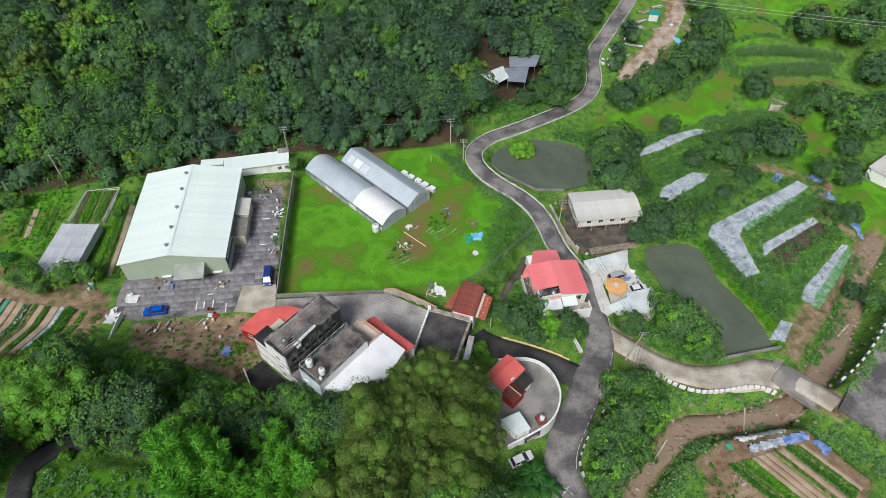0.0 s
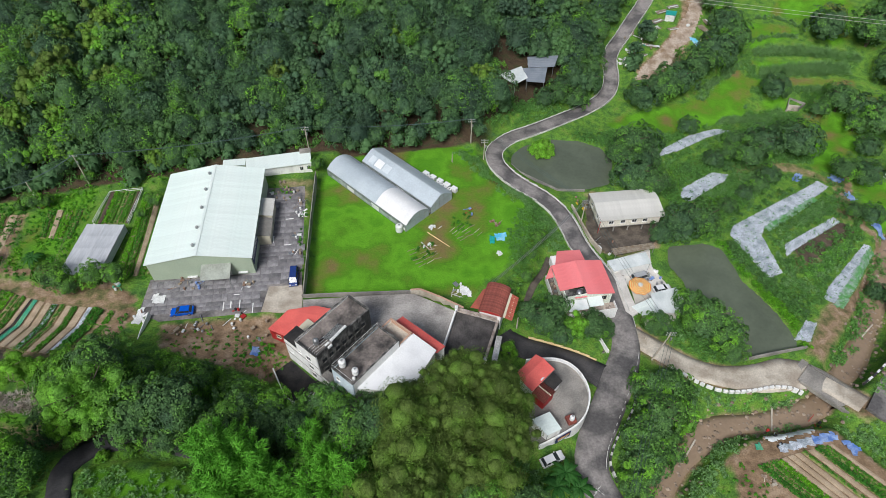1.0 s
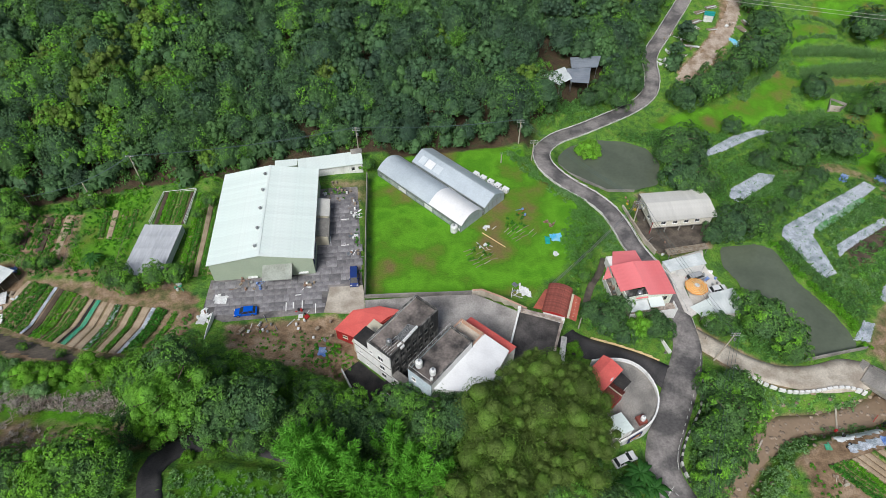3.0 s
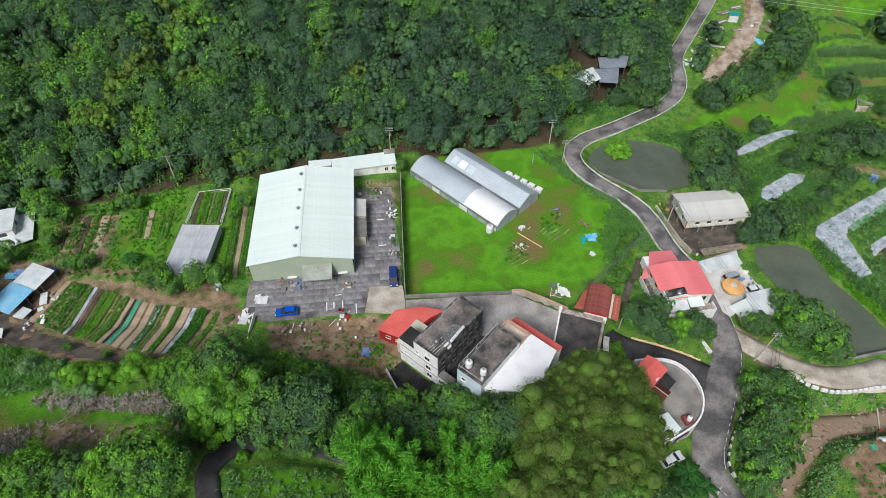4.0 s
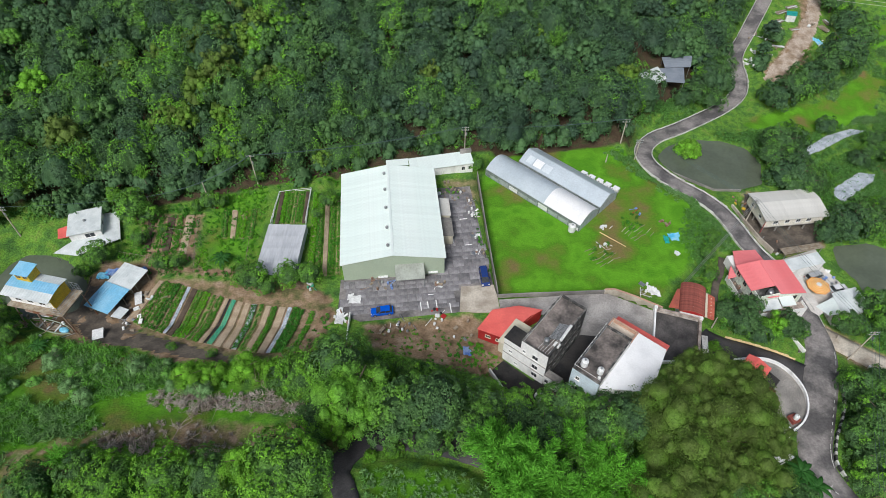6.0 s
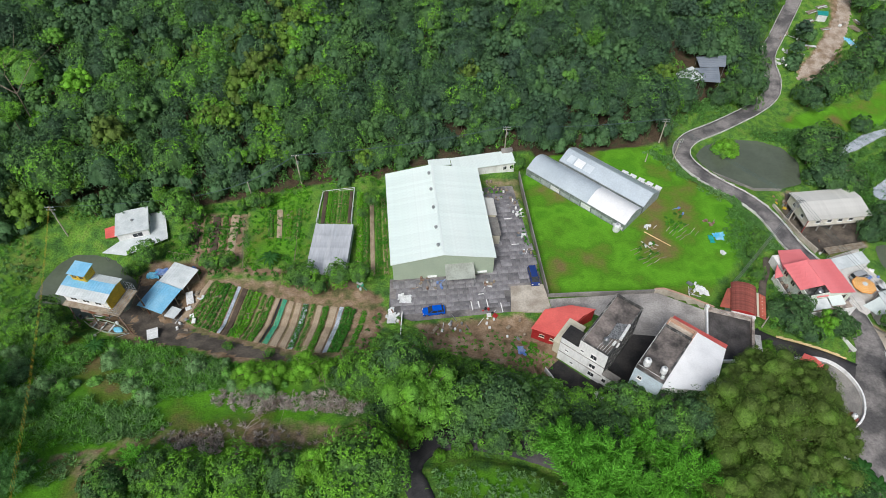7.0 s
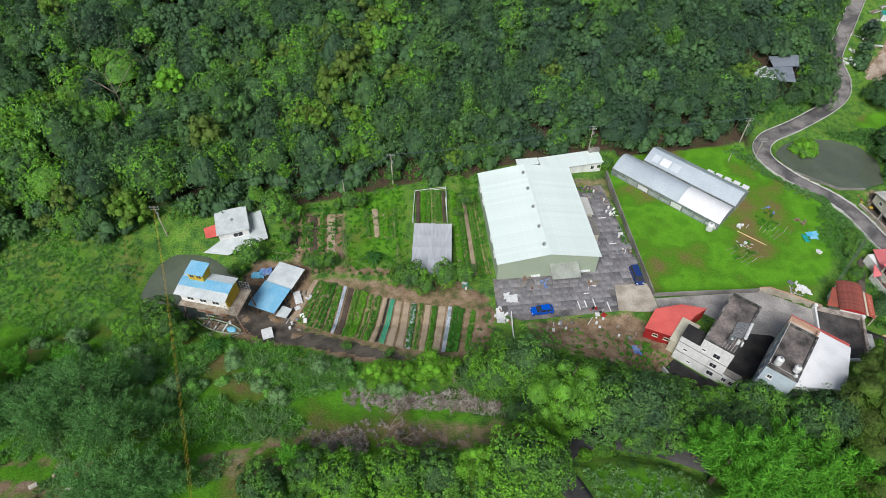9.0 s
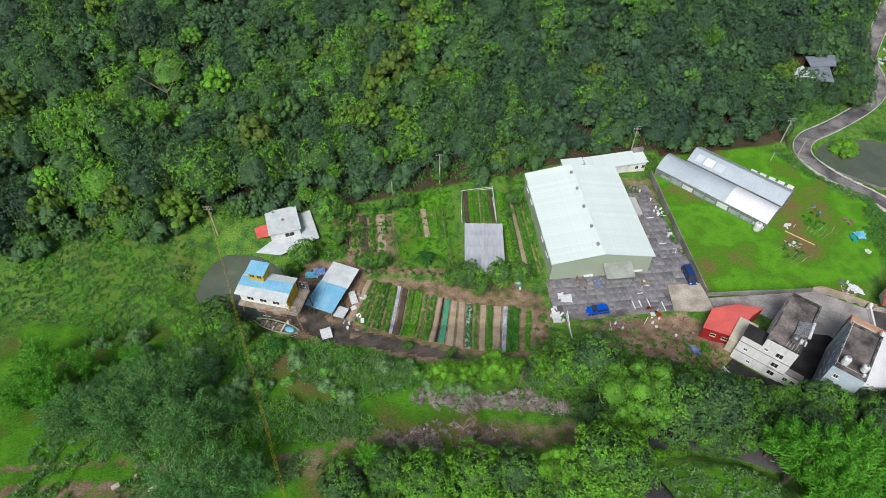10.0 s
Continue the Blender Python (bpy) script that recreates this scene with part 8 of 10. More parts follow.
def cable(a, b, sag, r=0.034, mat_=None, label="thin dark overhead cable", offset=0.0):
    """A sagging cable as one thin tube."""
    a, b = Vector(a), Vector(b)
    d = (b - a).normalized()
    s = d.cross(Vector((0, 0, 1))).normalized() * r
    u = s.cross(d).normalized() * r
    n = 16
    v, f = [], []
    for i in range(n + 1):
        p = a.lerp(b, i / n) - Vector((0, 0, sag * 4 * (i / n) * (1 - i / n))) + Vector((offset, 0, 0))
        v += [p + s, p + u, p - s, p - u]
    f = [(4 * i + k, 4 * i + (k + 1) % 4, 4 * i + 4 + (k + 1) % 4, 4 * i + 4 + k) for i in range(n) for k in range(4)]
    tagged(arrays("cable", [tuple(q) for q in v], f, mat_ or WIRE), label, "cable", "overhead cables")


for off in (-0.7, 0.0, 0.7):
    cable(tops["far_west"], stubs[0], 0.6, offset=off * 0.2), cable(stubs[0], stubs[1], 0.4, offset=off * 0.2), cable(stubs[1], tops["west"], 0.4, offset=off * 0.2)
    cable(tops["west"], tops["back"], 1.2, offset=off), cable(tops["back"], tops["bend"], 1.0, offset=off), cable(tops["bend"], tops["stilt"], 1.0, offset=off)
    cable(tops["stilt"], tops["gate"], 1.0, offset=off), cable(tops["gate"], (25, 36, 1), 1.0, offset=off)
    cable(tops["stilt"], (4.6, 78.6, 0.8), 0.8, 0.045, STEEL, "thin pale overhead cable", off * 0.5)
for off in (-0.1, 0.0, 0.1):
    cable(tops["far_west"], (-107.6 + off, 27.5, 24.5), 1.2, 0.012, YELLOW, "thin yellow-sleeved overhead cable", off)
    cable((-107.6 + off, 27.5, 24.5), (-98 + off, 8, 31), 0.4, 0.012, YELLOW, "thin yellow-sleeved overhead cable")
for z in (0, 0.9):
    cable((40, 146.2, 29.6 + z), (150, 137, 21.4 + z), 0.6, 0.03, GREY_SHEET, "pale power line over the terraces")


# ---- road edges, bridge, stream ----
def kerb_line(name, label, line, z, wide, tall, mats, step, kind_="block", group="", gap=0.06):
    """Separate blocks along a line, in turn of the given materials."""
    k = tagged(new(name), label, "barrier", group, "structure")
    pts = curve(line, step)
    for i, (a, b) in enumerate(zip(pts, pts[1:])):
        d = Vector(b - a)
        s = Vector((d.y, -d.x)).normalized() * wide / 2
        o = d * gap
        a2, b2 = Vector(a) + o, Vector(b) - o
        zz = z(a[0], a[1]) if callable(z) else z
        part(kind_, prism([tuple(a2 - s), tuple(b2 - s), tuple(b2 + s), tuple(a2 + s)], zz - 0.6, zz + tall), mats[i % len(mats)], k)
    return k


def side_line(line, off, i0=0, i1=None):
    t = np.gradient(line, axis=0)
    t /= np.linalg.norm(t, axis=1)[:, None]
    return (line + np.column_stack([t[:, 1], -t[:, 0]]) * off)[i0:i1]


def road_z(x, y):
    best = 1e9
    for (line, _), grade in zip(ROADS, GRADES):
        d = np.hypot(line[:, 0] - x, line[:, 1] - y)
        if d.min() < best:
            best, z = d.min(), grade[d.argmin()]
    return float(z)


kerb_line("barrier_bridge", "row of white concrete blocks edging the pale road", [(40, 64.0), (43.1, 61.9), (46, 60.0), (49.1, 58.9), (52.6, 58.8), (56.1, 59.3), (59.8, 60.0), (63.3, 59.8), (65.2, 58.8)], lambda x, y: road_z(x, y) + 0.02, 0.45, 0.55, (WALL_WHITE,), 1.15, gap=0.13)
kerb_line("barrier_road", "black and white striped low wall along the road", [(32.6, 60.6), (31.0, 55.6), (28.6, 51.6), (26.2, 48.4), (24.3, 44.8), (23.9, 42.9), (24.6, 40.2)], lambda x, y: road_z(x, y), 0.35, 0.6, (LINE, BLACK_PAINT), 0.8)
kerb_line("kerb_road", "thin pale kerb along the winding road", [q for q in side_line(ROAD, 2.25, 4)[::3].tolist() if q[1] > 76], lambda x, y: road_z(x, y), 0.16, 0.28, (WHITEWASH,), 2.6, gap=0.0)
kerb_line("kerb_outer", "thin pale kerb on the road's outer edge", [q for q in side_line(ROAD, -2.25, 4)[::3].tolist() if q[1] > 76], lambda x, y: road_z(x, y), 0.16, 0.24, (WHITEWASH,), 2.6, gap=0.0)
kerb_line("barrier_lot", "white blocks along the stream bank", [(97, 79.5), (93.7, 75), (89.2, 70), (84.8, 65.8), (80.4, 62.4), (77, 60.2)], -7.6, 0.4, 0.55, (PLASTIC_WHITE, BLACK_PAINT), 1.1)
kerb_line("kerb_lane", "thin yellowish kerb along the lane", [(11.8, 68.9), (16.8, 67.7), (21.9, 66.2), (25.2, 64.8)], lambda x, y: road_z(x, y) + 0.02, 0.14, 0.3, (YELLOWISH,), 1.6, gap=0.0)
low_wall("wall_pond", "concrete dam wall of the long pond", [(56, 66.2), (62, 67.6), (69.8, 69.2)], -10.2, -8.3, CONCRETE, t=0.3)
low_wall("wall_north_pond", "concrete edge wall of the road pond", [(12.6, 124.4), (14.8, 121.0), (18.6, 118.2), (23.6, 114.4), (30.5, 114.2)], -8, -5.9, CONCRETE, t=0.25)
low_wall("wall_roadside", "long grey concrete parapet along the road", [(26.4, 108.5), (27.6, 103.5), (29.2, 97.5), (31.0, 93.4)], -9.5, -5.6, PALE_CONCRETE, t=0.3)


def bridge():
    b = thing("bridge", "short concrete bridge with low side beams over the stream", "bridge", 70.3, 60.0, 0.0, -46)
    z = road_z(70.3, 60.5)
    part("deck", cube(-4.8, 5.2, -2.4, 2.4, z - 1.0, z - 0.03), CONCRETE, b)
    for y in (-2.5, 2.5):
        part("side_beam", cube(-4.4, 5.2, y - 0.15, y + 0.15, z - 0.6, z + 0.35, 0.03), CONCRETE, b)
    part("abutment", cube(-6.4, -5.0, -3.2, 3.2, z - 3.6, z - 0.3), CONCRETE, b), part("abutment", cube(5.2, 6.4, -3.2, 3.2, z - 3.6, z - 0.3), CONCRETE, b)
    for x, y, a in ((58.2, 54.4, 70), (40.2, 47.8, 50), (87.5, 76, 40)):
        w = thing("weir", "low pale concrete weir across the stream", "weir", x, y, 0, a)
        d, i = near(np.array([x]), np.array([y]), RIVER_LINE)
        part("sill", cube(-2.6, 2.6, -0.15, 0.15, BED[i[0]] - 0.3, BED[i[0]] + 0.5), PALE_CONCRETE, w)


bridge()


def stones():
    rng = np.random.default_rng(3)
    vs, fs, base = [], [], 0
    for i in rng.integers(2, len(RIVER_LINE) - 2, 800):
        x, y = RIVER_LINE[i] + rng.normal(size=2) * 2.0
        r = rng.uniform(0.12, 0.5)
        v, f = clump(rng, (x, y, high(x, y) + r * 0.4), r, 0.6)
        vs.append(v), fs.append(f + base)
        base += len(v)
    tagged(arrays("stream_stones", np.concatenate(vs), np.concatenate(fs), ROCK), "brown boulders and cobbles in the stream", "stones", kind="stuff")


stones()


def road_marks():
    m = tagged(new("road_marking"), "worn white painted markings on the road", "road marking", kind="structure")
    bars = ((0, 0, 1.6, 0.16, 45), (0, 0, 1.6, 0.16, -45), (0.5, 0.7, 1.0, 0.14, 45), (-0.5, -0.7, 1.0, 0.14, 45), (0.6, -0.6, 1.0, 0.14, -45), (-0.6, 0.6, 1.0, 0.14, -45))
    for x, y, l, w, a in bars:
        o = part("bar", cube(-l / 2, l / 2, -w / 2, w / 2, 0, 0.006), LINE, m)
        o.matrix_basis = pose(21.0 + x, 39.0 + y, road_z(21, 39) + 0.055, 0, 0, a)
    for line, off, a, b in ((ROAD, -2.6, 80, 118),):
        s = side_line(line, off, a, b)
        for p, q in zip(s, s[1:]):
            d = Vector(q - p)
            n = Vector((d.y, -d.x)).normalized() * 0.06
            z = road_z(*p) + 0.02
            part("edge_line", prism([tuple(Vector(p) - n), tuple(Vector(q) - n), tuple(Vector(q) + n), tuple(Vector(p) + n)], z - 0.02, z + 0.03), LINE, m)


road_marks()


# ---- culvert pit by the lane, mud and wreckage by the west pond ----
pit = thing("culvert_pit", "dark open culvert pit with a white rail", "culvert", 26.2, 68.2, road_z(27, 66), 20)
part("rim", prism([(-1.0, -1.6), (0.7, -1.7), (0.8, 1.5), (-0.9, 1.6)], -0.5, 0.06), CONCRETE, pit)
# flat dark plate on the solid rim: the pit's inner shade as colour
part("opening", prism([(-0.8, -1.4), (0.5, -1.5), (0.6, 1.3), (-0.7, 1.4)], 0.06, 0.075), DARK, pit)
for x_ in (0.9, 1.3):
    part("rail", cube(x_ - 0.07, x_ + 0.07, -2.0, 1.6, 0.0, 0.75, 0.03), WALL_WHITE, pit)


def wrecked_boat():
    b = thing("wrecked_boat", "old broken grey-green plank boat with blue sheet", "boat", -119.4, 66.6, high(-119.4, 66.6) + 0.1, -18)
    for s_ in (-1, 1):
        for k in range(2):
            bm = bmesh.new()
            rows = []
            for i in range(9):
                q = -1 + i / 4
                w = 1.1 * (1 - abs(q) ** 2.4 * 0.75) * (0.72 + 0.28 * k)
                rows.append([bm.verts.new((q * 4.6, s_ * (w + o), 0.15 + 0.38 * k + u + 0.2 * q * q)) for o, u in ((0, 0), (0, 0.36), (0.06, 0.36), (0.06, 0))])
            for p, r in zip(rows, rows[1:]):
                for i in range(4):
                    bm.faces.new((p[i], p[(i + 1) % 4], r[(i + 1) % 4], r[i]))
            part("plank", bm, SAGE if k else WOOD, b)
    part("bottom", cube(-3.6, 3.6, -0.75, 0.75, 0.05, 0.15, 0.03), WOOD, b)
    for x in (-2.4, -0.6, 1.2):
        part("thwart", cube(x - 0.15, x + 0.15, -0.95, 0.95, 0.5, 0.58, 0.01), PALE_SHEET, b)
    o = part("sheet", drum(0.7, 0.4, 9, 0.25), TARP_SKY, b, "crumpled blue sheet")
    o.matrix_basis = pose(2.6, 0.1, 0.3) @ Matrix.Diagonal((1.4, 0.9, 1.0, 1))


wrecked_boat()

# ---- single trees ----
def broad(seed, tall, r, tone, label, **more):
    return make_tree("tree", seed, tall, r, label, tone=tone, **more)


def stand(kinds, spots, group):
    """Trees of a few kinds in turn, each given as x, y and crown radius."""
    for k, (make, r0) in enumerate(kinds):
        mine = [(x, y, r / r0, (i * 67 + k * 31) % 360) for i, (x, y, r) in enumerate(spots[k::len(kinds)])]
        plant(make, mine, group)


OLIVE = [(-5.8, 49.2, 4.4, 15.2), (-2.0, 50.5, 4.6, 16.0), (2.3, 48.6, 4.6, 16.6), (-10.8, 42.1, 5.6, 18.8), (-4.6, 42.8, 5.8, 17.0), (2.0, 43.5, 5.0, 15.5), (5.7, 42.0, 3.8, 13.0), (-10.2, 36.6, 5.6, 18.2), (-3.6, 37.1, 5.4, 14.2),
         (2.3, 36.3, 4.4, 12.6), (-9.7, 31.5, 5.0, 18.0), (-15.7, 30.8, 4.2, 17.6), (-10.6, 46.4, 3.2, 15.0), (6.4, 47.5, 3.2, 12.0), (-2.8, 54.0, 3.4, 12.4), (4.4, 51.9, 3.0, 12.6)]
for k_, (seed_, text_, lobes_, tone_) in enumerate(((1, "tall olive-green tree with billowing rounded clumps", 46, (0.985, 1.0)), (11, "spreading olive-green tree with a lumpy crown", 38, (0.965, 0.975)))):
    crowned(broad(seed_, 25.0, 5.6, tone_, text_, lobes=lobes_, count=10500, leaf=0.165, depth=0.95, lobe=0.235 + 0.025 * k_, flat=0.82, ragged=0.55, core=0.78, shell=(0.78, 1.1), vary=0.36), 5.4, 25.0, OLIVE[k_::2], "olive trees below the houses")
crowned(broad(17, 14.0, 6.4, (0.67, 0.69), "tall round bright green tree with a dense crown", lobes=64, count=10000, leaf=0.2, depth=0.95, lobe=0.2, ragged=0.42, core=0.82, shell=(0.84, 1.08)), 6.4, 14.0, [(-59.3, 44.6, 6.2, 22.4)])
crowned(broad(2, 7.6, 5.2, (0.75, 0.78), "round bright green tree with a dense crown", lobes=34, count=6400, leaf=0.2, depth=0.9, lobe=0.27, ragged=0.45, core=0.8, shell=(0.82, 1.1)), 5.2, 7.6,
        [(-88.0, 53.0, 3.4, 10.8), (-84.4, 53.2, 3.0, 10.0), (-79.2, 54.6, 3.6, 9.8), (-75.8, 55.2, 2.6, 8.2), (-61.3, 40.4, 2.0, 17.0), (-72.1, 33.6, 3.0, 21.0), (-56.2, 37.7, 1.2, 11.6), (7.4, 64.5, 1.6, -0.4)], "bright round trees")
DARK_TREES = [(-52.1, 43.8, 5.2, 19.4), (-46.7, 44.5, 4.6, 19.4), (-19.7, 42.3, 3.8, 14.6), (-15.6, 43.7, 3.4, 15.0), (-24.8, 48.8, 3.8, 10.2), (-29.2, 42.6, 4.0, 12.2), (-40.9, 43.3, 4.2, 13.2), (-64.1, 42.7, 3.6, 16.2), (-101.8, 31.7, 3.6, 19.0), (-17.6, 49.3, 3.6, 9.0), (-21.6, 46.4, 3.4, 10.4), (-33.0, 44.1, 3.6, 11.6), (-28.4, 46.1, 3.2, 9.4),
              (-13.6, 50.7, 3.2, 9.0), (-20.0, 36.0, 3.4, 13.0), (-4.6, 45.8, 3.4, 13.6), (0.0, 32.7, 4.0, 10.6), (6.4, 31.8, 3.8, 9.6), (-26.0, 34.5, 3.6, 13.6)]
for k_, (seed_, text_, fans_, tone_) in enumerate(((3, "dark green spreading broadleaf tree", 88, (0.46, 0.5)), (12, "deep green broadleaf tree with loose crown", 66, (0.37, 0.41)))):
    crowned(broad(seed_, 13.0, 4.6, tone_, text_, fans=fans_, count=4600, leaf=0.27, depth=0.95, fan=0.2 + 0.03 * k_, ragged=0.55), 4.5, 13.0, DARK_TREES[k_::2], "dark trees on the near slope")
MID_TREES = [(-62.7, 53.7, 5.0, 16.0), (-83.9, 32.9, 4.2, 19.0), (-78.2, 33.7, 3.8, 17.6), (-43.1, 52.6, 3.4, 7.2), (-40.2, 50.5, 3.0, 9.2), (-33.3, 47.9, 3.0, 10.2), (-38.1, 46.5, 3.8, 12.0), (-54.5, 56.6, 3.4, 6.2), (-47.5, 55.9, 2.6, 5.6), (-68.2, 52.2, 4.2, 13.0), (-72.2, 53.6, 3.4, 9.2), (-66.9, 32.8, 5.4, 24.2),
             (-63.9, 33.3, 4.0, 22.0), (-90.7, 31.7, 4.0, 20.0), (-47.4, 40.4, 3.2, 14.0), (-52.8, 39.0, 1.6, 10.8), (-130.0, 66.1, 4.0, 9.8), (-133.4, 64.1, 3.3, 9.2), (-58.6, 55.3, 3.2, 8.4), (-37.0, 49.9, 3.0, 8.6), (-95.5, 33.8, 3.2, 18.4), (-49.4, 50.4, 3.4, 9.6)]
for k_, (seed_, text_, fans_, tone_) in enumerate(((13, "leafy mid-green tree with a broad crown", 96, (0.52, 0.55)), (14, "light green tree with a broad flat crown", 110, (0.61, 0.65)))):
    crowned(broad(seed_, 12.0, 4.8, tone_, text_, fans=fans_, count=5000, leaf=0.24, depth=0.85 - 0.12 * k_, fan=0.19, ragged=0.5), 4.8, 12.0, MID_TREES[k_::2], "mid-green trees on the near slope")
crowned(broad(4, 13.0, 4.6, (0.75, 0.9), "feathery light green bamboo clump with arching plumes", culms=12, count=6000, leaf=0.15, material=BAMBOO), 4.4, 13.0,
        [(-37.2, 35.0, 5.2, 22.6), (-33.1, 34.5, 4.8, 21.2), (-35.0, 30.2, 5.0, 21.6), (-29.7, 32.0, 4.6, 18.6), (-38.6, 38.9, 3.6, 18.0)], "bamboo clumps on the slope")
crowned(broad(24, 17.0, 4.6, (0.75, 0.9), "tall feathery light green bamboo clump with arching plumes", culms=12, count=6000, leaf=0.15, material=BAMBOO), 4.4, 17.0,
        [(-25.6, 39.5, 4.2, 16.4), (-20.9, 34.4, 5.4, 19.0), (-24.4, 32.3, 4.8, 18.4), (-17.2, 32.0, 4.2, 18.2), (-23.0, 36.5, 3.8, 16.6)], "bamboo clumps on the slope")
plant(broad(25, 11.0, 4.6, (0.75, 0.9), "young feathery light green bamboo among reeds", culms=18, count=4200, leaf=0.15, material=BAMBOO),
      [(x, y, r / 4.4, i * 47 % 360) for i, (x, y, r) in enumerate([(-151.5, 50.0, 3.4), (-151.6, 44.8, 3.2), (-145.9, 52.5, 3.0), (-147.6, 45.5, 2.8), (-154.5, 55.0, 3.0), (-148.6, 48.4, 2.8), (-98.8, 35.3, 2.2), (-139.4, 54.6, 2.4)])], "bamboo clumps on the slope")
plant(broad(5, 7.6, 4.8, (0.0, 0.1), "dusty grey-green bamboo thicket on the slope", culms=34, count=9600, leaf=0.1, material=BAMBOO),
      [(x, y, r / 4.8, i * 53 % 360) for i, (x, y, r) in enumerate([(-131.2, 45.7, 6.6), (-134.8, 41.0, 5.6), (-125.2, 39.8, 5.6), (-141.9, 41.8, 5.0), (-118.4, 30.3, 5.6), (-122.7, 29.4, 5.0), (-114.4, 31.4, 3.9), (-128.0, 49.6, 4.0), (-138.5, 48.0, 4.2), (-121.0, 43.6, 3.4)])], "bamboo thickets on the near slope")
plant(broad(6, 6.4, 3.3, (0.48, 0.54), "leafy mid-green roadside tree", fans=80, count=3600, leaf=0.22, depth=1.1, fan=0.2, droop=0.6),
      [(33.7, 56.6, 1.2, 0), (37.6, 57.4, 1.2, 70), (38.0, 53.2, 1.2, 140), (33.6, 51.2, 1.4, 210), (29.6, 47.6, 1.15, 280), (33.9, 46.4, 1.15, 30), (29.9, 43.2, 1.3, 90), (27.9, 39.6, 1.0, 10), (47.6, 77.8, 1.1, 0), (49.2, 73.4, 1.4, 50), (52.8, 70.2, 1.15, 100), (53.2, 66.6, 0.8, 200), (39.1, 72.6, 0.9, 20)], "trees between road and stream")
EAST = [(53.3, 152.6, 5.3), (59.5, 155.8, 5.4), (64.7, 158.7, 5.9), (71.1, 163.8, 6.0), (78.5, 170.3, 6.8), (85.7, 176.6, 5.7), (85.0, 184.5, 5.2), (83.2, 193.3, 5.6), (116.3, 181.7, 6.6), (129.3, 178.2, 7.6), (94.5, 158.4, 4.4), (139.9, 188.6, 6.2), (131.7, 163.0, 6.4), (111.7, 152.6, 5.0), (117.2, 149.0, 5.3),
        (119.9, 143.0, 6.2), (93.1, 134.9, 6.2), (91.0, 140.9, 3.6), (82.4, 134.3, 5.2), (77.3, 128.4, 4.5), (64.5, 142.5, 3.0), (45.1, 130.2, 5.8), (50.8, 133.2, 4.3), (105.1, 150.6, 3.2), (113.3, 156.0, 3.4), (73.0, 131.3, 3.0), (67.5, 128.0, 2.8), (113.5, 144.0, 3.6), (112.5, 134.0, 3.4), (75.7, 136.4, 3.2),
        (43.0, 118.1, 5.5), (47.4, 115.7, 4.5), (51.8, 101.9, 5.2), (56.6, 102.8, 4.8), (47.0, 100.0, 3.2), (65.6, 109.4, 2.6), (72.0, 115.4, 2.2), (76.6, 118.3, 2.8), (80.7, 122.6, 3.0), (101.3, 123.9, 4.0), (106.5, 122.3, 4.2), (97.7, 109.4, 2.6), (101.6, 108.0, 3.0), (95.7, 82.6, 3.0), (93.9, 85.8, 2.5),
        (33.0, 150.6, 4.0), (29.0, 154.6, 3.4), (39.8, 164.0, 3.8), (40.4, 171.4, 4.2), (43.6, 179.2, 4.0), (47.4, 186.6, 4.2), (52.0, 193.6, 4.0), (35.0, 168.4, 4.2), (35.6, 176.2, 4.4), (38.4, 184.4, 4.4), (43.0, 191.2, 4.2), (23.8, 148.8, 3.2), (27.8, 150.8, 3.4), (38.2, 158.4, 4.0), (34.0, 160.4, 4.4), (147, 176, 6.0), (142, 160, 6.0), (128, 150, 5.0), (134, 141, 6.0), (48.2, 126.0, 4.0), (41.0, 124.6, 4.0), (150.0, 166.0, 6.0)]
stand([(broad(7, 7.2, 3.9, (0.3, 0.36), "dense dark green tree on the bank", fans=70, count=2800, leaf=0.24, depth=0.9, fan=0.21, droop=0.6), 3.9),
       (broad(10, 7.0, 3.9, (0.46, 0.52), "rounded mid-green tree on the bank", fans=78, count=2800, leaf=0.23, depth=0.85, fan=0.2, droop=0.6), 3.9)], EAST, "trees on the east banks")
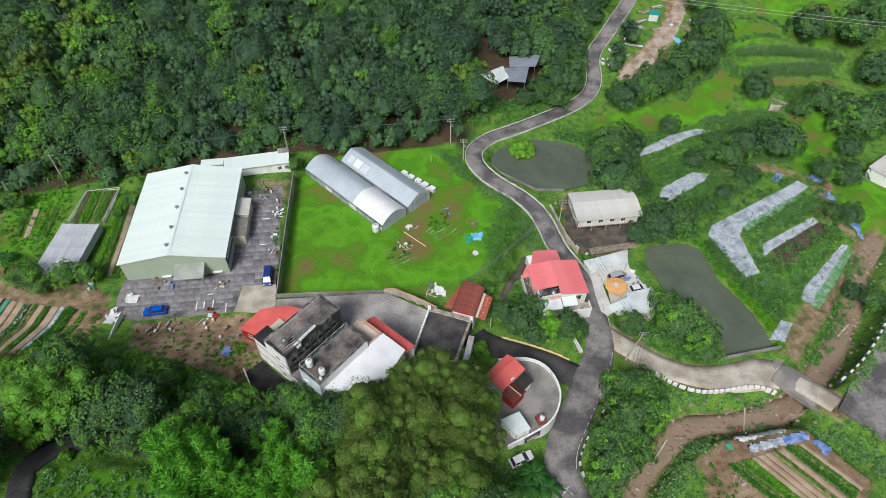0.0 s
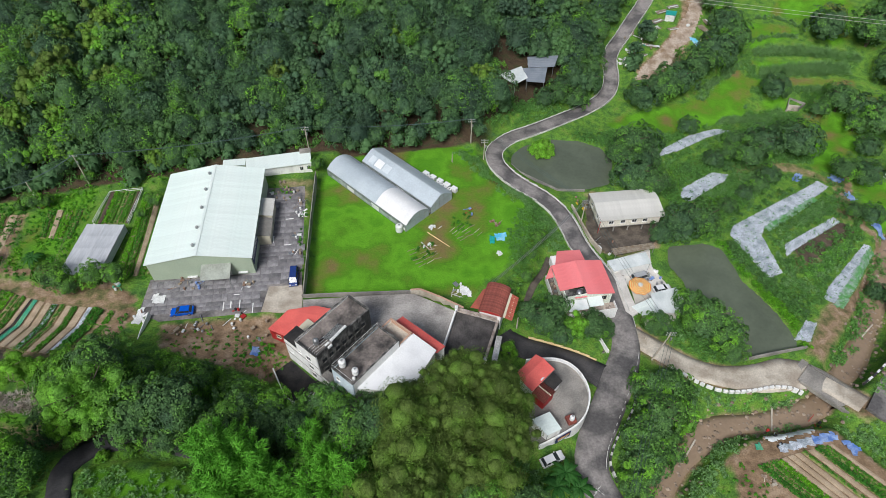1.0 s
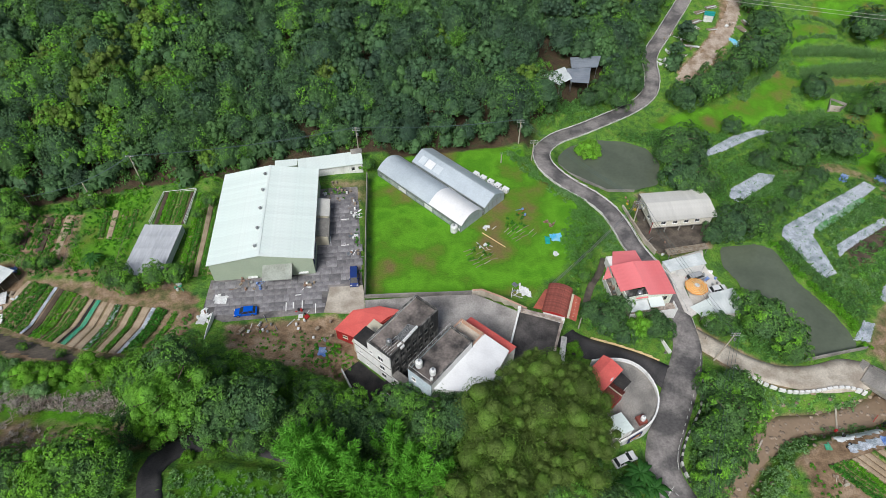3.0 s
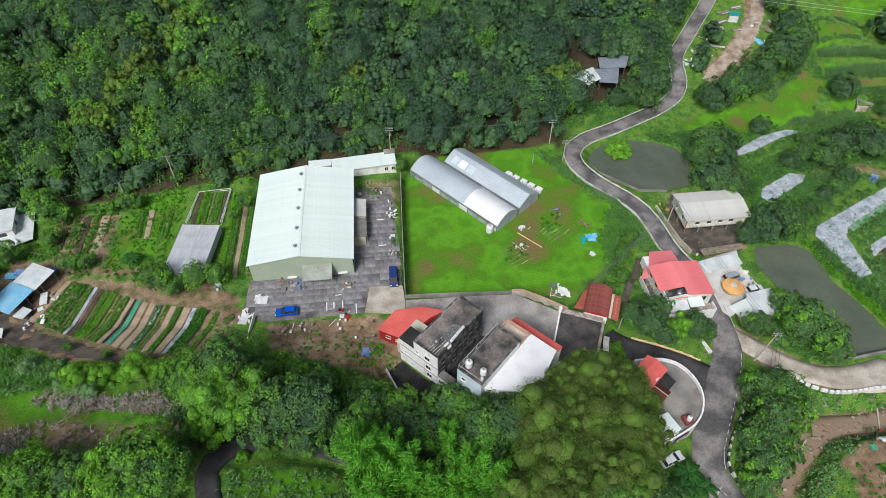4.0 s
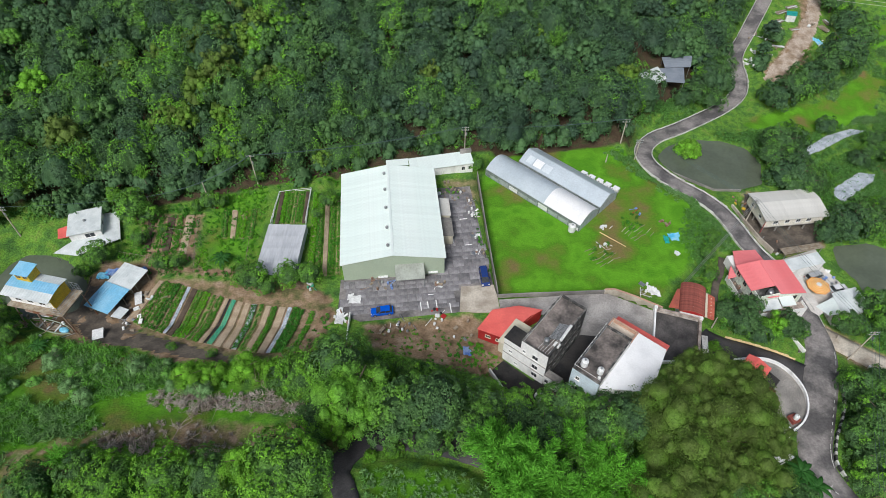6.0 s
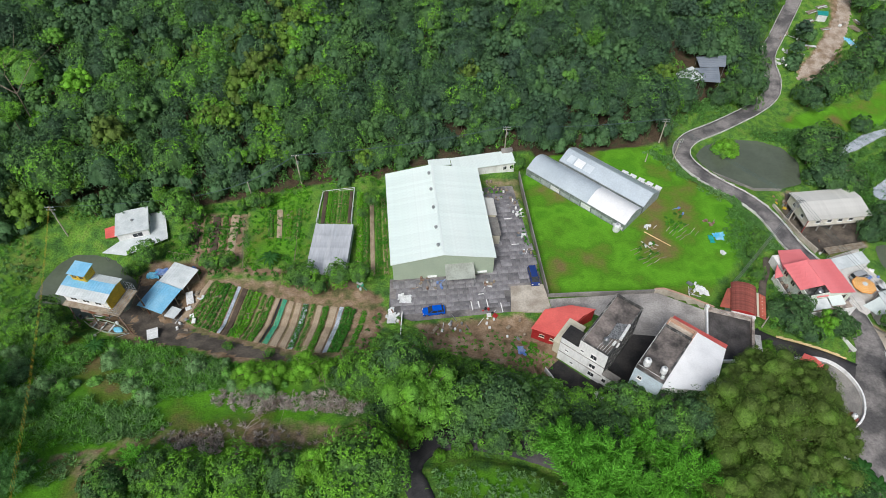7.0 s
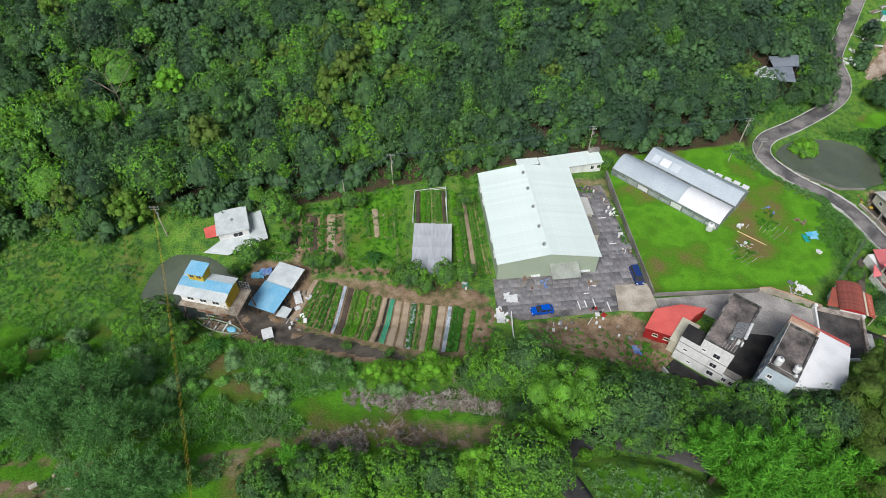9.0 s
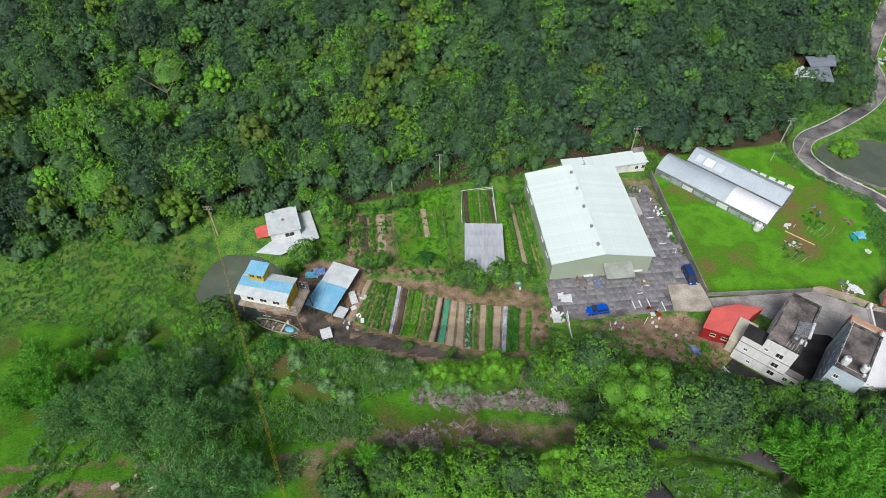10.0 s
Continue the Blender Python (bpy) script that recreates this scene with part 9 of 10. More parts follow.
plant(broad(8, 5.6, 2.6, (0.56, 0.6), "bushy mid-green garden tree", fans=54, count=2000, leaf=0.2, depth=1.0, fan=0.24, droop=0.6),
      [(-83.4, 77.6, 1.25, 0), (-80.2, 76.2, 0.85, 60), (-76.5, 78.6, 1.05, 120), (-72.5, 79.2, 0.95, 180), (-116.5, 83.4, 1.1, 240), (-112.9, 95.6, 1.45, 300), (-110.1, 95.2, 0.95, 10), (-109.8, 88.8, 0.75, 70), (-118.7, 80.0, 0.6, 20), (-97.5, 99.7, 0.85, 30), (-100.2, 98.9, 0.55, 60), (-95.1, 100.4, 0.6, 90), (-103.4, 82.1, 0.8, 10), (-100.4, 82.8, 0.7, 50), (-86.1, 78.4, 0.7, 80), (-71.7, 102.2, 0.75, 0), (-73.5, 97.9, 0.5, 20), (-127.4, 63.9, 1.15, 130), (-130.6, 66.2, 0.8, 190),
       (-124.2, 62.6, 0.8, 250), 
       (-23.8, 47.2, 1.5, 60), (-29.0, 46.2, 1.1, 10), (-33.4, 47.8, 1.0, 90), (-38.6, 51.4, 0.9, 200), (-46.5, 52.6, 0.95, 140), (-41.8, 53.0, 0.75, 20), (-106.0, 92.5, 0.4, 0), (-88.4, 108.0, 0.6, 20), (-36.6, 116.4, 0.7, 80),
       (-56.6, 53.6, 0.95, 200), (-62.2, 56.4, 0.95, 20), (-66.4, 60.2, 0.85, 140), (-71.4, 56.6, 0.9, 280), (-94.5, 61.0, 0.35, 0), (-86.6, 59.3, 0.35, 50), (9.0, 79.5, 0.6, 0), (12.8, 84.0, 0.7, 50), (14.0, 90.0, 0.7, 130), (16.6, 95.5, 0.7, 210), (-51.5, 54.6, 0.8, 30)], "garden trees")
plant(broad(26, 6.2, 2.8, (0.4, 0.44), "deep green tree between the lane and the pink-roofed house", fans=60, count=2600, leaf=0.21, depth=1.0, fan=0.22, droop=0.6),
      [(15.4, 71.2, 1.15, 310), (18.2, 68.6, 0.8, 40), (12.2, 73.4, 0.9, 100), (24.8, 71.0, 1.05, 160), (18.0, 75.2, 0.95, 220), (27.6, 70.6, 0.75, 280), (26.4, 73.0, 0.7, 10)], "trees by the lane")
plant(broad(15, 7.6, 2.4, (0.7, 0.74), "lime-green feathery conifer beside the lane", lobes=24, count=2400, leaf=0.14, depth=2.0, lobe=0.3, long=3), [(21.2, 70.4, 1.0, 0)])
plant(broad(9, 4.6, 3.0, (0.78, 0.8), "lime-green willow bush standing in the pond", lobes=26, count=3000, leaf=0.22, depth=0.7), [(21.4, 130.2, 1.25, 0)])


def palm(x, y, size, turn):
    """A banana plant: a short stem with long drooping blades."""
    rng = random.Random(int(x * 10))
    p = thing("banana_plant", "banana plant with broad drooping leaves", "plant", x, y, high(x, y), turn)
    part("stem", rod(bmesh.new(), (0, 0, -0.3), (0, 0, 1.8 * size), 0.16, 0.1, 8), GREENS, p)
    for i in range(11):
        a = i * 2.4
        bm = bmesh.new()
        n, l, w = 6, 2.4 * size * rng.uniform(0.8, 1.1), 0.32 * size
        rise = rng.uniform(0.5, 1.1)
        rows = []
        for k in range(n + 1):
            q = k / n
            r, z = l * q, 1.7 * size + rise * l * q * 0.8 - 0.9 * l * q * q
            half = w * math.sin(math.pi * min(q * 0.9 + 0.1, 1)) + 0.02
            rows.append([bm.verts.new((r * math.cos(a) - s * half * math.sin(a), r * math.sin(a) + s * half * math.cos(a), z - 0.1 * abs(s))) for s in (-1, 0, 1)])
        for r1, r2 in zip(rows, rows[1:]):
            for k in range(2):
                bm.faces.new((r1[k], r1[k + 1], r2[k + 1], r2[k]))
        part("leaf", bm, GREENS, p)


for x, y, s, a in ((-91.5, 84.2, 1.0, 0), (15.4, 40.8, 1.3, 30), (17.6, 38.6, 1.2, 80), (13.6, 38.4, 1.2, 140), (-101.5, 31.0, 1.2, 40), (-88.0, 30.4, 1.1, 10), (-118, 60.5, 0.9, 0)):
    palm(x, y, s, a)


def dead_tree(x, y, tall, turn, label, seed, lying=False):
    rng = random.Random(seed)
    d = thing("dead_tree", label, "dead tree", x, y, high(x, y), turn)
    tips = [(Vector((0, 0, -0.3)), Vector((0.2, 0, tall * 0.5)), 0.14)]
    for n_ in range(16):
        a, b, r = tips[rng.randrange(len(tips))]
        e = b + Vector((rng.uniform(-1, 1), rng.uniform(-1, 1), rng.uniform(0.2, 1.0))) * tall * 0.22
        tips.append((b, e, r * 0.6))
    for n_, (a, b, r) in enumerate(tips):
        if lying:
            a, b = Vector((a.z, a.y, 0.3 + abs(a.x) * 0.5)), Vector((b.z, b.y, 0.3 + abs(b.x) * 0.5))
        part("trunk" if n_ == 0 else "limb", rod(bmesh.new(), a, b, max(r, 0.03), max(r * 0.6, 0.02), 5), DEADWOOD, d)


dead_tree(-86.0, 37.4, 8.0, 78, "bleached fallen tree with bare forked limbs", 1, True)
dead_tree(-86.4, 36.8, 8.5, 40, "bleached fallen tree with bare forked limbs", 2, True)
dead_tree(-75.4, 51.6, 5.0, 0, "bare grey dead tree among brush", 3)
dead_tree(-147.0, 112.6, 24.0, 0, "tall bare dead tree in the wood", 4)

SHRUB_RNG = random.Random(31)
SHRUBS = [(-146 + 68 * u + SHRUB_RNG.uniform(-3, 3), 62 - 4 * u - 18 * SHRUB_RNG.random() * (1 - 0.55 * u), SHRUB_RNG.uniform(0.5, 1.25), SHRUB_RNG.uniform(0, 360)) for u in [(i + 0.5) / 54 for i in range(54)]]
plant(make_tree("shrub", 21, 2.3, 2.0, "silvery-green bush among reeds on the slope", lobes=12, count=900, leaf=0.14, tone=(0.55, 0.65), depth=0.7, lobe=0.4, long=3.0, material=REED), SHRUBS[::2], "slope bushes")
plant(make_tree("shrub", 22, 2.0, 1.9, "bright green bush among reeds on the slope", lobes=10, count=800, leaf=0.16, tone=(0.85, 0.95), depth=0.7, lobe=0.42, long=2.2, material=REED), SHRUBS[1::2], "slope bushes")

# ---- low growth ----
NEAR_BANK = [(-152, 44), (-152, 64), (-137, 69), (-127, 65), (-113, 62.5), (-104, 60.5), (-94, 57), (-86, 54.5), (-92, 51), (-104, 47), (-118, 46), (-132, 46)]
scrub("reed_bank", "tall silvery-green reeds and grasses on the slope", 11, (
    (NEAR_BANK, 2.0, 1.3, 0.12, 0.62, 1.1, 36, True), ([(-112, 58), (-112, 51), (-96, 50), (-92, 54.5), (-98, 58.5)], 1.4, 1.5, 0.13, 0.55, 0.8, 36, True), ([(-150, 28), (-150, 46), (-132, 48), (-112, 36), (-106, 40), (-96, 42), (-100, 36), (-120, 28)], 1.1, 0.9, 0.12, 0.4, 1.0, 30, True)), category="reeds")
scrub("reed_clumps", "broad silvery-green reed clumps above the track", 23, (([(-124.5, 45.8), (-118.2, 48.7), (-110.0, 47.9), (-101.6, 45.7), (-97.7, 42.5), (-100.6, 40.0), (-107.8, 39.1), (-113.8, 38.5), (-121.0, 39.5)], 1.9, 1.2, 0.13, 0.58, 1.05, 36, True),), category="reeds")
scrub("meadow_growth", "rough weedy meadow grass", 12, (([(-175, 68), (-170, 96), (-150, 92), (-140, 86), (-137.5, 72), (-150, 64)], 2.0, 0.5, 0.126, 0.7, 1.0, 20, True), ([(-60, 26), (-57, 37), (-46, 36.5), (-38, 34), (-40, 26)], 1.2, 0.45, 0.1, 0.5, 1.0, 24, True)), category="grass")
scrub("brush_heap", "heap of grey dead brushwood", 13, (([(-95.0, 50.0), (-90.0, 50.6), (-80.4, 49.3), (-75.1, 50.3), (-67.6, 47.7), (-66.6, 45.4), (-76.6, 45.6), (-85.5, 45.6), (-92.6, 47.6)], 1.5, 0.95, 0.13, 0, 0, 30, True), ([(-94.5, 49.8), (-86.6, 51.0), (-77.8, 50.2), (-67.4, 46.6), (-67.0, 44.6), (-77.1, 45.8), (-89.3, 46.6)], 2.2, 0.7, 0.12, 0, 0, 30, False), ([(-97.1, 39.6), (-94.0, 41.9), (-91.1, 42.0), (-87.8, 40.0), (-88.4, 37.4), (-94.5, 36.8)], 2.2, 0.75, 0.13, 0, 0, 32, True), ([(-99.5, 42.6), (-92.7, 43.6), (-86.8, 43.6), (-79.5, 42.0), (-73, 41.6), (-74, 38.4), (-86.9, 38.2), (-98.6, 39.6)], 0.8, 0.5, 0.13, 0, 0, 26, True), ([(-84.0, 39.6), (-79.1, 38.9), (-78.0, 36.6), (-83.0, 36.6)], 2.2, 0.7, 0.13, 0, 0, 30, True)), DEADTWIG, "brushwood")
BANKS = (
    (strip_of(curve([(-1.0, 126.5), (3.2, 121.4), (6.0, 117.0), (10.4, 112.0), (15.6, 107.4), (19.6, 102.2), (21.2, 97.0)], 3), 2.2), 1.6, 1.1, 0.2, 0.2, 0.7, 34, False),
    ([(9, 96), (14, 108), (8, 118), (4.5, 124), (7, 119), (18, 108), (23, 101), (25, 95), (22, 93), (16, 94), (13, 84), (8, 79), (10, 88)], 1.30, 1.20, 0.22, 0.1, 0.6, 36, False),
    ([(12, 70), (10, 76), (14, 84), (18, 80), (23, 73), (30, 70), (22, 68.6)], 1.30, 1.20, 0.24, 0.0, 0.5, 36, False),
    ([(35, 118), (38, 124), (36, 131), (31, 137), (42, 141), (50, 134), (53, 127), (52, 115), (47, 112)], 1.17, 1.56, 0.26, 0.0, 0.45, 36, False),
    ([(52, 127), (52, 133), (62, 143), (78, 147), (80, 141), (64, 133), (56, 126)], 1.04, 1.10, 0.22, 0.1, 0.6, 33, False),
    ([(56, 126), (66, 133), (82, 138), (84, 128), (72, 126), (71, 120), (60, 111), (52, 108), (50, 116)], 1.09, 1.38, 0.24, 0.0, 0.5, 33, False),
    ([(58, 110), (63, 106), (78, 117), (88, 124), (84, 127), (74, 122)], 1.04, 1.10, 0.22, 0.1, 0.6, 30, False),
    ([(80, 106), (86, 107), (97, 112), (97.5, 116)], 1.30, 0.92, 0.22, 0.3, 0.8, 30, False),
    ([(73, 89), (73, 98), (79, 102), (86, 103), (77, 97.5), (77, 91)], 1.56, 0.83, 0.22, 0.4, 0.9, 30, False),
    ([(78, 90.8), (92, 102), (95, 101), (81, 86)], 1.30, 0.74, 0.22, 0.5, 0.95, 27, False),
    ([(45, 98), (49.5, 99.2), (57.5, 98), (62, 101), (58, 106), (48, 105)], 1.30, 1.20, 0.24, 0.0, 0.4, 36, False),
    ([(42, 74), (48.5, 80), (50, 77), (55, 67.6), (49.6, 65.5), (44, 68)], 1.56, 1.29, 0.24, 0.0, 0.4, 36, False),
    ([(75, 68), (88, 82), (99, 99), (102, 97), (92, 82), (78, 66)], 1.56, 1.01, 0.22, 0.1, 0.6, 33, False),
    ([(78, 58), (84, 64), (96, 78), (110, 98), (112, 96), (98, 76.5), (86, 63.4), (80, 58)], 2.34, 0.74, 0.21, 0.5, 0.95, 30, False),
    ([(68, 51.6), (76, 53), (86, 43), (92, 36), (88, 34), (76, 44)], 2.34, 0.83, 0.21, 0.5, 0.95, 30, False),
    ([(42, 60), (48, 57.5), (57, 57.8), (64, 58.6), (64, 57), (50, 55.6), (43, 56.4)], 2.34, 0.74, 0.21, 0.5, 0.95, 30, False),
    ([(33, 60), (41, 62), (42, 57), (38, 50), (32, 42), (26, 36), (25, 42), (28, 50)], 1.56, 0.92, 0.22, 0.3, 0.8, 33, False),
    ([(44.5, 49), (55, 52), (65, 54), (64, 52.6), (50, 49.6), (44, 42), (36, 33), (34, 36), (40, 44)], 2.34, 0.83, 0.21, 0.4, 0.9, 30, False))
scrub("pond_hedge", "bright green leafy hedge along the long pond", 41, ((strip_of(curve([(60.6, 98.4), (62.6, 89.5), (66.4, 82), (69.6, 75), (71.0, 69.6)], 2), 1.2), 5.0, 1.1, 0.2, 0.75, 1.0, 36, False),), GREENS, "hedge")
scrub("pond_scrub", "olive-green shrubs behind the pond hedge", 42, ((strip_of(curve([(63.6, 99), (66.0, 90), (69.6, 83.6), (72.6, 77)], 2), 1.7), 1.8, 1.7, 0.24, 0.0, 0.3, 40, False),))
scrub("terrace_shrubs", "dark olive shrubs scattered between the mulch beds", 43, (([(58, 104), (72, 112), (90, 124), (101, 122), (99, 105), (84, 84), (74, 78), (66, 92)], 0.42, 1.35, 0.24, 0.0, 0.35, 44, False), ([(50, 118), (60, 128), (78, 138), (92, 150), (86, 130), (72, 124), (58, 112)], 0.3, 1.6, 0.24, 0.0, 0.35, 44, False)))
scrub("plot_weeds", "low weeds and grass tufts on the stream plot", 34, (([(37, 33), (44, 42), (49, 45), (56, 36), (56, 33)], 0.6, 0.45, 0.18, 0.4, 0.95, 18, False),), GREENS, "weeds")
scrub("mulch_weeds", "small weeds growing through the plastic mulch", 33, tuple((poly, 1.7, 0.24, 0.16, 0.3, 0.9, 12, False) for poly in MULCHED), GREENS, "weeds", True)
scrub("bank_growth", "thick green shrubs and weeds on banks and terraces", 14, BANKS)
SCRUB_EAST = tuple((poly, 1.5, tall, 0.2, lo, hi, 34, False) for poly, tall, lo, hi in (
    ([(58.3, 118.5), (71.8, 123.6), (84.4, 127.6), (80.7, 119.8), (69.3, 109.2), (60.9, 106.2), (58.2, 110.1)], 1.5, 0.2, 0.7), ([(78.0, 89.0), (79.8, 92.4), (93.2, 101.6), (96.2, 102.0), (93.1, 97.7), (81.6, 89.2)], 1.3, 0.8, 1.0), ([(75.8, 103.7), (94.7, 116.4), (97.1, 115.0), (77.8, 100.8)], 1.2, 0.3, 0.8),
    ([(74.0, 90.0), (69.7, 85.4), (79.0, 83.8), (82.0, 88.2), (77.6, 87.9)], 1.0, 0.3, 0.8),
    ([(85.5, 151.5), (101.4, 152.4), (97.4, 129.4), (73.2, 128.5), (78.9, 143.0)], 1.5, 0.1, 0.6), ([(116.8, 152.1), (135.0, 160.4), (126.3, 139.0), (119.1, 139.1), (109.1, 129.3)], 1.5, 0.1, 0.5), ([(42.9, 141.5), (60.8, 141.7), (72.7, 145.3), (55.9, 134.4), (51.3, 127.2), (40.3, 126.3)], 1.5, 0.1, 0.6),
    ([(103.7, 160.9), (120.6, 160.7), (118.4, 153.6), (102.5, 152.3)], 1.4, 0.1, 0.5), ([(87.9, 177.6), (88.5, 159.4), (92.7, 158.1), (92.5, 166.9), (91.2, 176.1)], 1.1, 0.2, 0.6)))
SCRUB_EAST += (([(7, 142.5), (24, 142.5), (31, 150), (27, 151), (20, 147.6), (9, 147.6)], 1.7, 1.2, 0.22, 0.1, 0.6, 30, False),)
scrub("east_shrubs", "dense shrubs between the east terraces", 19, SCRUB_EAST)
HEDGES = tuple((strip_of(curve(line, 3), half), 4.0, tall, 0.13, 0.55, 0.75, 36, True) for line, half, tall in (
    ([(92.7, 175.1), (104.1, 176.0), (115.5, 174.3), (125.4, 172.2)], 1.5, 2.0), ([(92.4, 166.2), (102.2, 167.8), (111.7, 168.3), (120.0, 167.6)], 2.0, 2.3), ([(93.4, 180.6), (102.4, 183.1), (109.3, 182.2)], 0.8, 0.8), ([(96.9, 190.7), (104.3, 190.9), (110.6, 186.9)], 0.8, 0.8),
    ([(74.6, 148.1), (82.8, 149.3), (90.5, 149.0), (95.9, 151.5)], 1.6, 1.3), ([(101.1, 160.1), (109.3, 160.7), (118.1, 159.9)], 1.2, 1.2), ([(70, 155.6), (80, 156.4), (86, 153)], 0.8, 0.7), ([(48, 140.6), (60, 141.6), (70, 146)], 0.8, 0.8), ([(72, 158.5), (80, 164.5), (88, 171)], 1.2, 1.0)))
scrub("terrace_hedges", "grassy hedges along the terrace edges", 15, HEDGES, category="hedge")
scrub("garden_weeds", "weeds and low plants in the gardens", 16, (
    ([(-98, 82), (-98, 105), (-86, 108), (-84, 82)], 1.2, 0.5, 0.18, 0.4, 1.0, 18, False), ([(-114, 84), (-113, 99), (-99, 101), (-98, 84)], 1.1, 0.6, 0.22, 0.3, 0.8, 18, False), ([(-110, 80), (-104, 84), (-92, 82.4), (-84, 80.6), (-84, 79), (-96, 80)], 0.7, 0.7, 0.22, 0.3, 0.8, 18, False),
    ([(-84, 82), (-84, 78), (-70, 78), (-70, 82)], 0.8, 0.8, 0.22, 0.2, 0.7, 20, False), ([(-68.8, 80), (-70, 109), (-67.6, 109), (-66.8, 80)], 0.8, 0.6, 0.22, 0.2, 0.8, 18, False), ([(-84, 106), (-86, 112), (-60, 115.6), (-60, 112), (-72, 109)], 0.6, 0.6, 0.22, 0.4, 0.95, 18, False),
    ([(-60, 67.6), (-50, 68.4), (-40, 66.6), (-34, 61), (-38, 56), (-57, 62)], 0.6, 0.4, 0.16, 0.4, 0.9, 16, False), ([(-44, 64), (-35, 66), (-34.4, 59.5), (-38, 56.5), (-46, 60)], 0.6, 0.6, 0.22, 0.4, 0.9, 18, False), ([(-46.5, 104.5), (-46, 110), (-40.5, 110), (-41, 105)], 0.6, 0.5, 0.22, 0.5, 0.9, 16, False),
    ([(-36.4, 78), (-38, 104), (-37, 104), (-35.3, 78)], 1.2, 0.6, 0.22, 0.2, 0.8, 18, False), ([(-112, 62), (-104, 61), (-97, 58.6), (-88, 56), (-80, 55), (-80, 53.6), (-96, 56), (-108, 59)], 0.8, 0.7, 0.22, 0.3, 0.9, 18, False), ([(-71, 60), (-69, 72), (-67.6, 72), (-66, 62)], 0.6, 0.6, 0.22, 0.3, 0.9, 18, False),
    ([(-12.5, 92), (-12, 88.5), (-6.5, 90), (-7, 94)], 0.8, 0.6, 0.22, 0.2, 0.7, 18, False), ([(-4, 101), (-3, 97), (2.5, 99), (1.5, 103.5)], 0.7, 0.6, 0.22, 0.2, 0.7, 18, False), ([(-139, 70), (-138, 82), (-132, 86), (-133.4, 84.2), (-137, 80)], 0.9, 0.6, 0.22, 0.4, 0.9, 18, False)), GREENS, "weeds")
scrub("slope_growth", "leafy undergrowth between the near trees", 18, (
    ([(-70, 28), (-62.8, 30), (-63.4, 41), (-56, 43.2), (-44, 41.8), (-34, 38.4), (-10, 36), (8, 34), (8, 46), (-6, 50), (-14, 44.5), (-28, 48.4), (-36, 52), (-48, 54.6), (-66, 60), (-74, 55), (-70, 48), (-66, 44)], 0.75, 1.1, 0.26, 0.15, 0.45, 22, False),
    ([(-56, 22), (-57, 36), (-46.5, 35.4), (-38, 32.6), (-20, 28), (-10, 22)], 0.6, 0.8, 0.24, 0.2, 0.9, 20, False), ([(-100, 28), (-98, 36), (-84, 36.4), (-66, 38), (-64, 28)], 0.7, 1.1, 0.26, 0.1, 0.7, 22, False), ([(6, 34), (8, 46), (14, 41), (18, 40), (17.4, 30)], 0.7, 1.0, 0.26, 0.2, 0.7, 20, False)))
scrub("wood_edge", "tangled shrubs along the wood's edge", 17, ((strip_of(curve([(-205, 72), (-160, 87.5), (-136, 95.5), (-112, 102.5), (-88, 110.5), (-66, 118.6)], 4), 2.2), 0.5, 1.7, 0.3, 0.0, 0.6, 26, False), (strip_of(curve([(-66, 118.4), (-39, 126.6), (-10, 131)], 4), 2.2), 0.8, 1.2, 0.3, 0.0, 0.6, 26, False), ([(6, 136), (24, 145), (38, 154), (36, 158), (20, 150), (4, 139)], 0.5, 1.5, 0.3, 0.0, 0.6, 26, False)))


# ---- small heaps of odds and ends ----
def clutter(x, y, seed, n, spread, label, mats, big=1.0):
    rng = random.Random(seed)
    k = thing("junk_heap", label, "junk", x, y, high(x, y), rng.uniform(0, 90))
    for i in range(n):
        a, b = rng.gauss(0, spread), rng.gauss(0, spread)
        w, l, h = rng.uniform(0.2, 0.9) * big, rng.uniform(0.3, 1.4) * big, rng.uniform(0.08, 0.5) * big
        if rng.random() < 0.3:
            o = part("drum", drum(0.25 * big, 0.6 * big, 10, 0.05), rng.choice(mats), k)
        elif rng.random() < 0.4:
            o = part("plank", cube(-0.06, 0.06, -l, l, 0.02, 0.1, 0.01), rng.choice(mats), k)
        else:
            o = part("piece", cube(-w / 2, w / 2, -l / 2, l / 2, 0, h, 0.04), rng.choice(mats), k)
        o.matrix_basis = pose(a, b, rng.uniform(-0.05, 0.1), rng.uniform(-8, 8), rng.uniform(-8, 8), rng.uniform(0, 180))


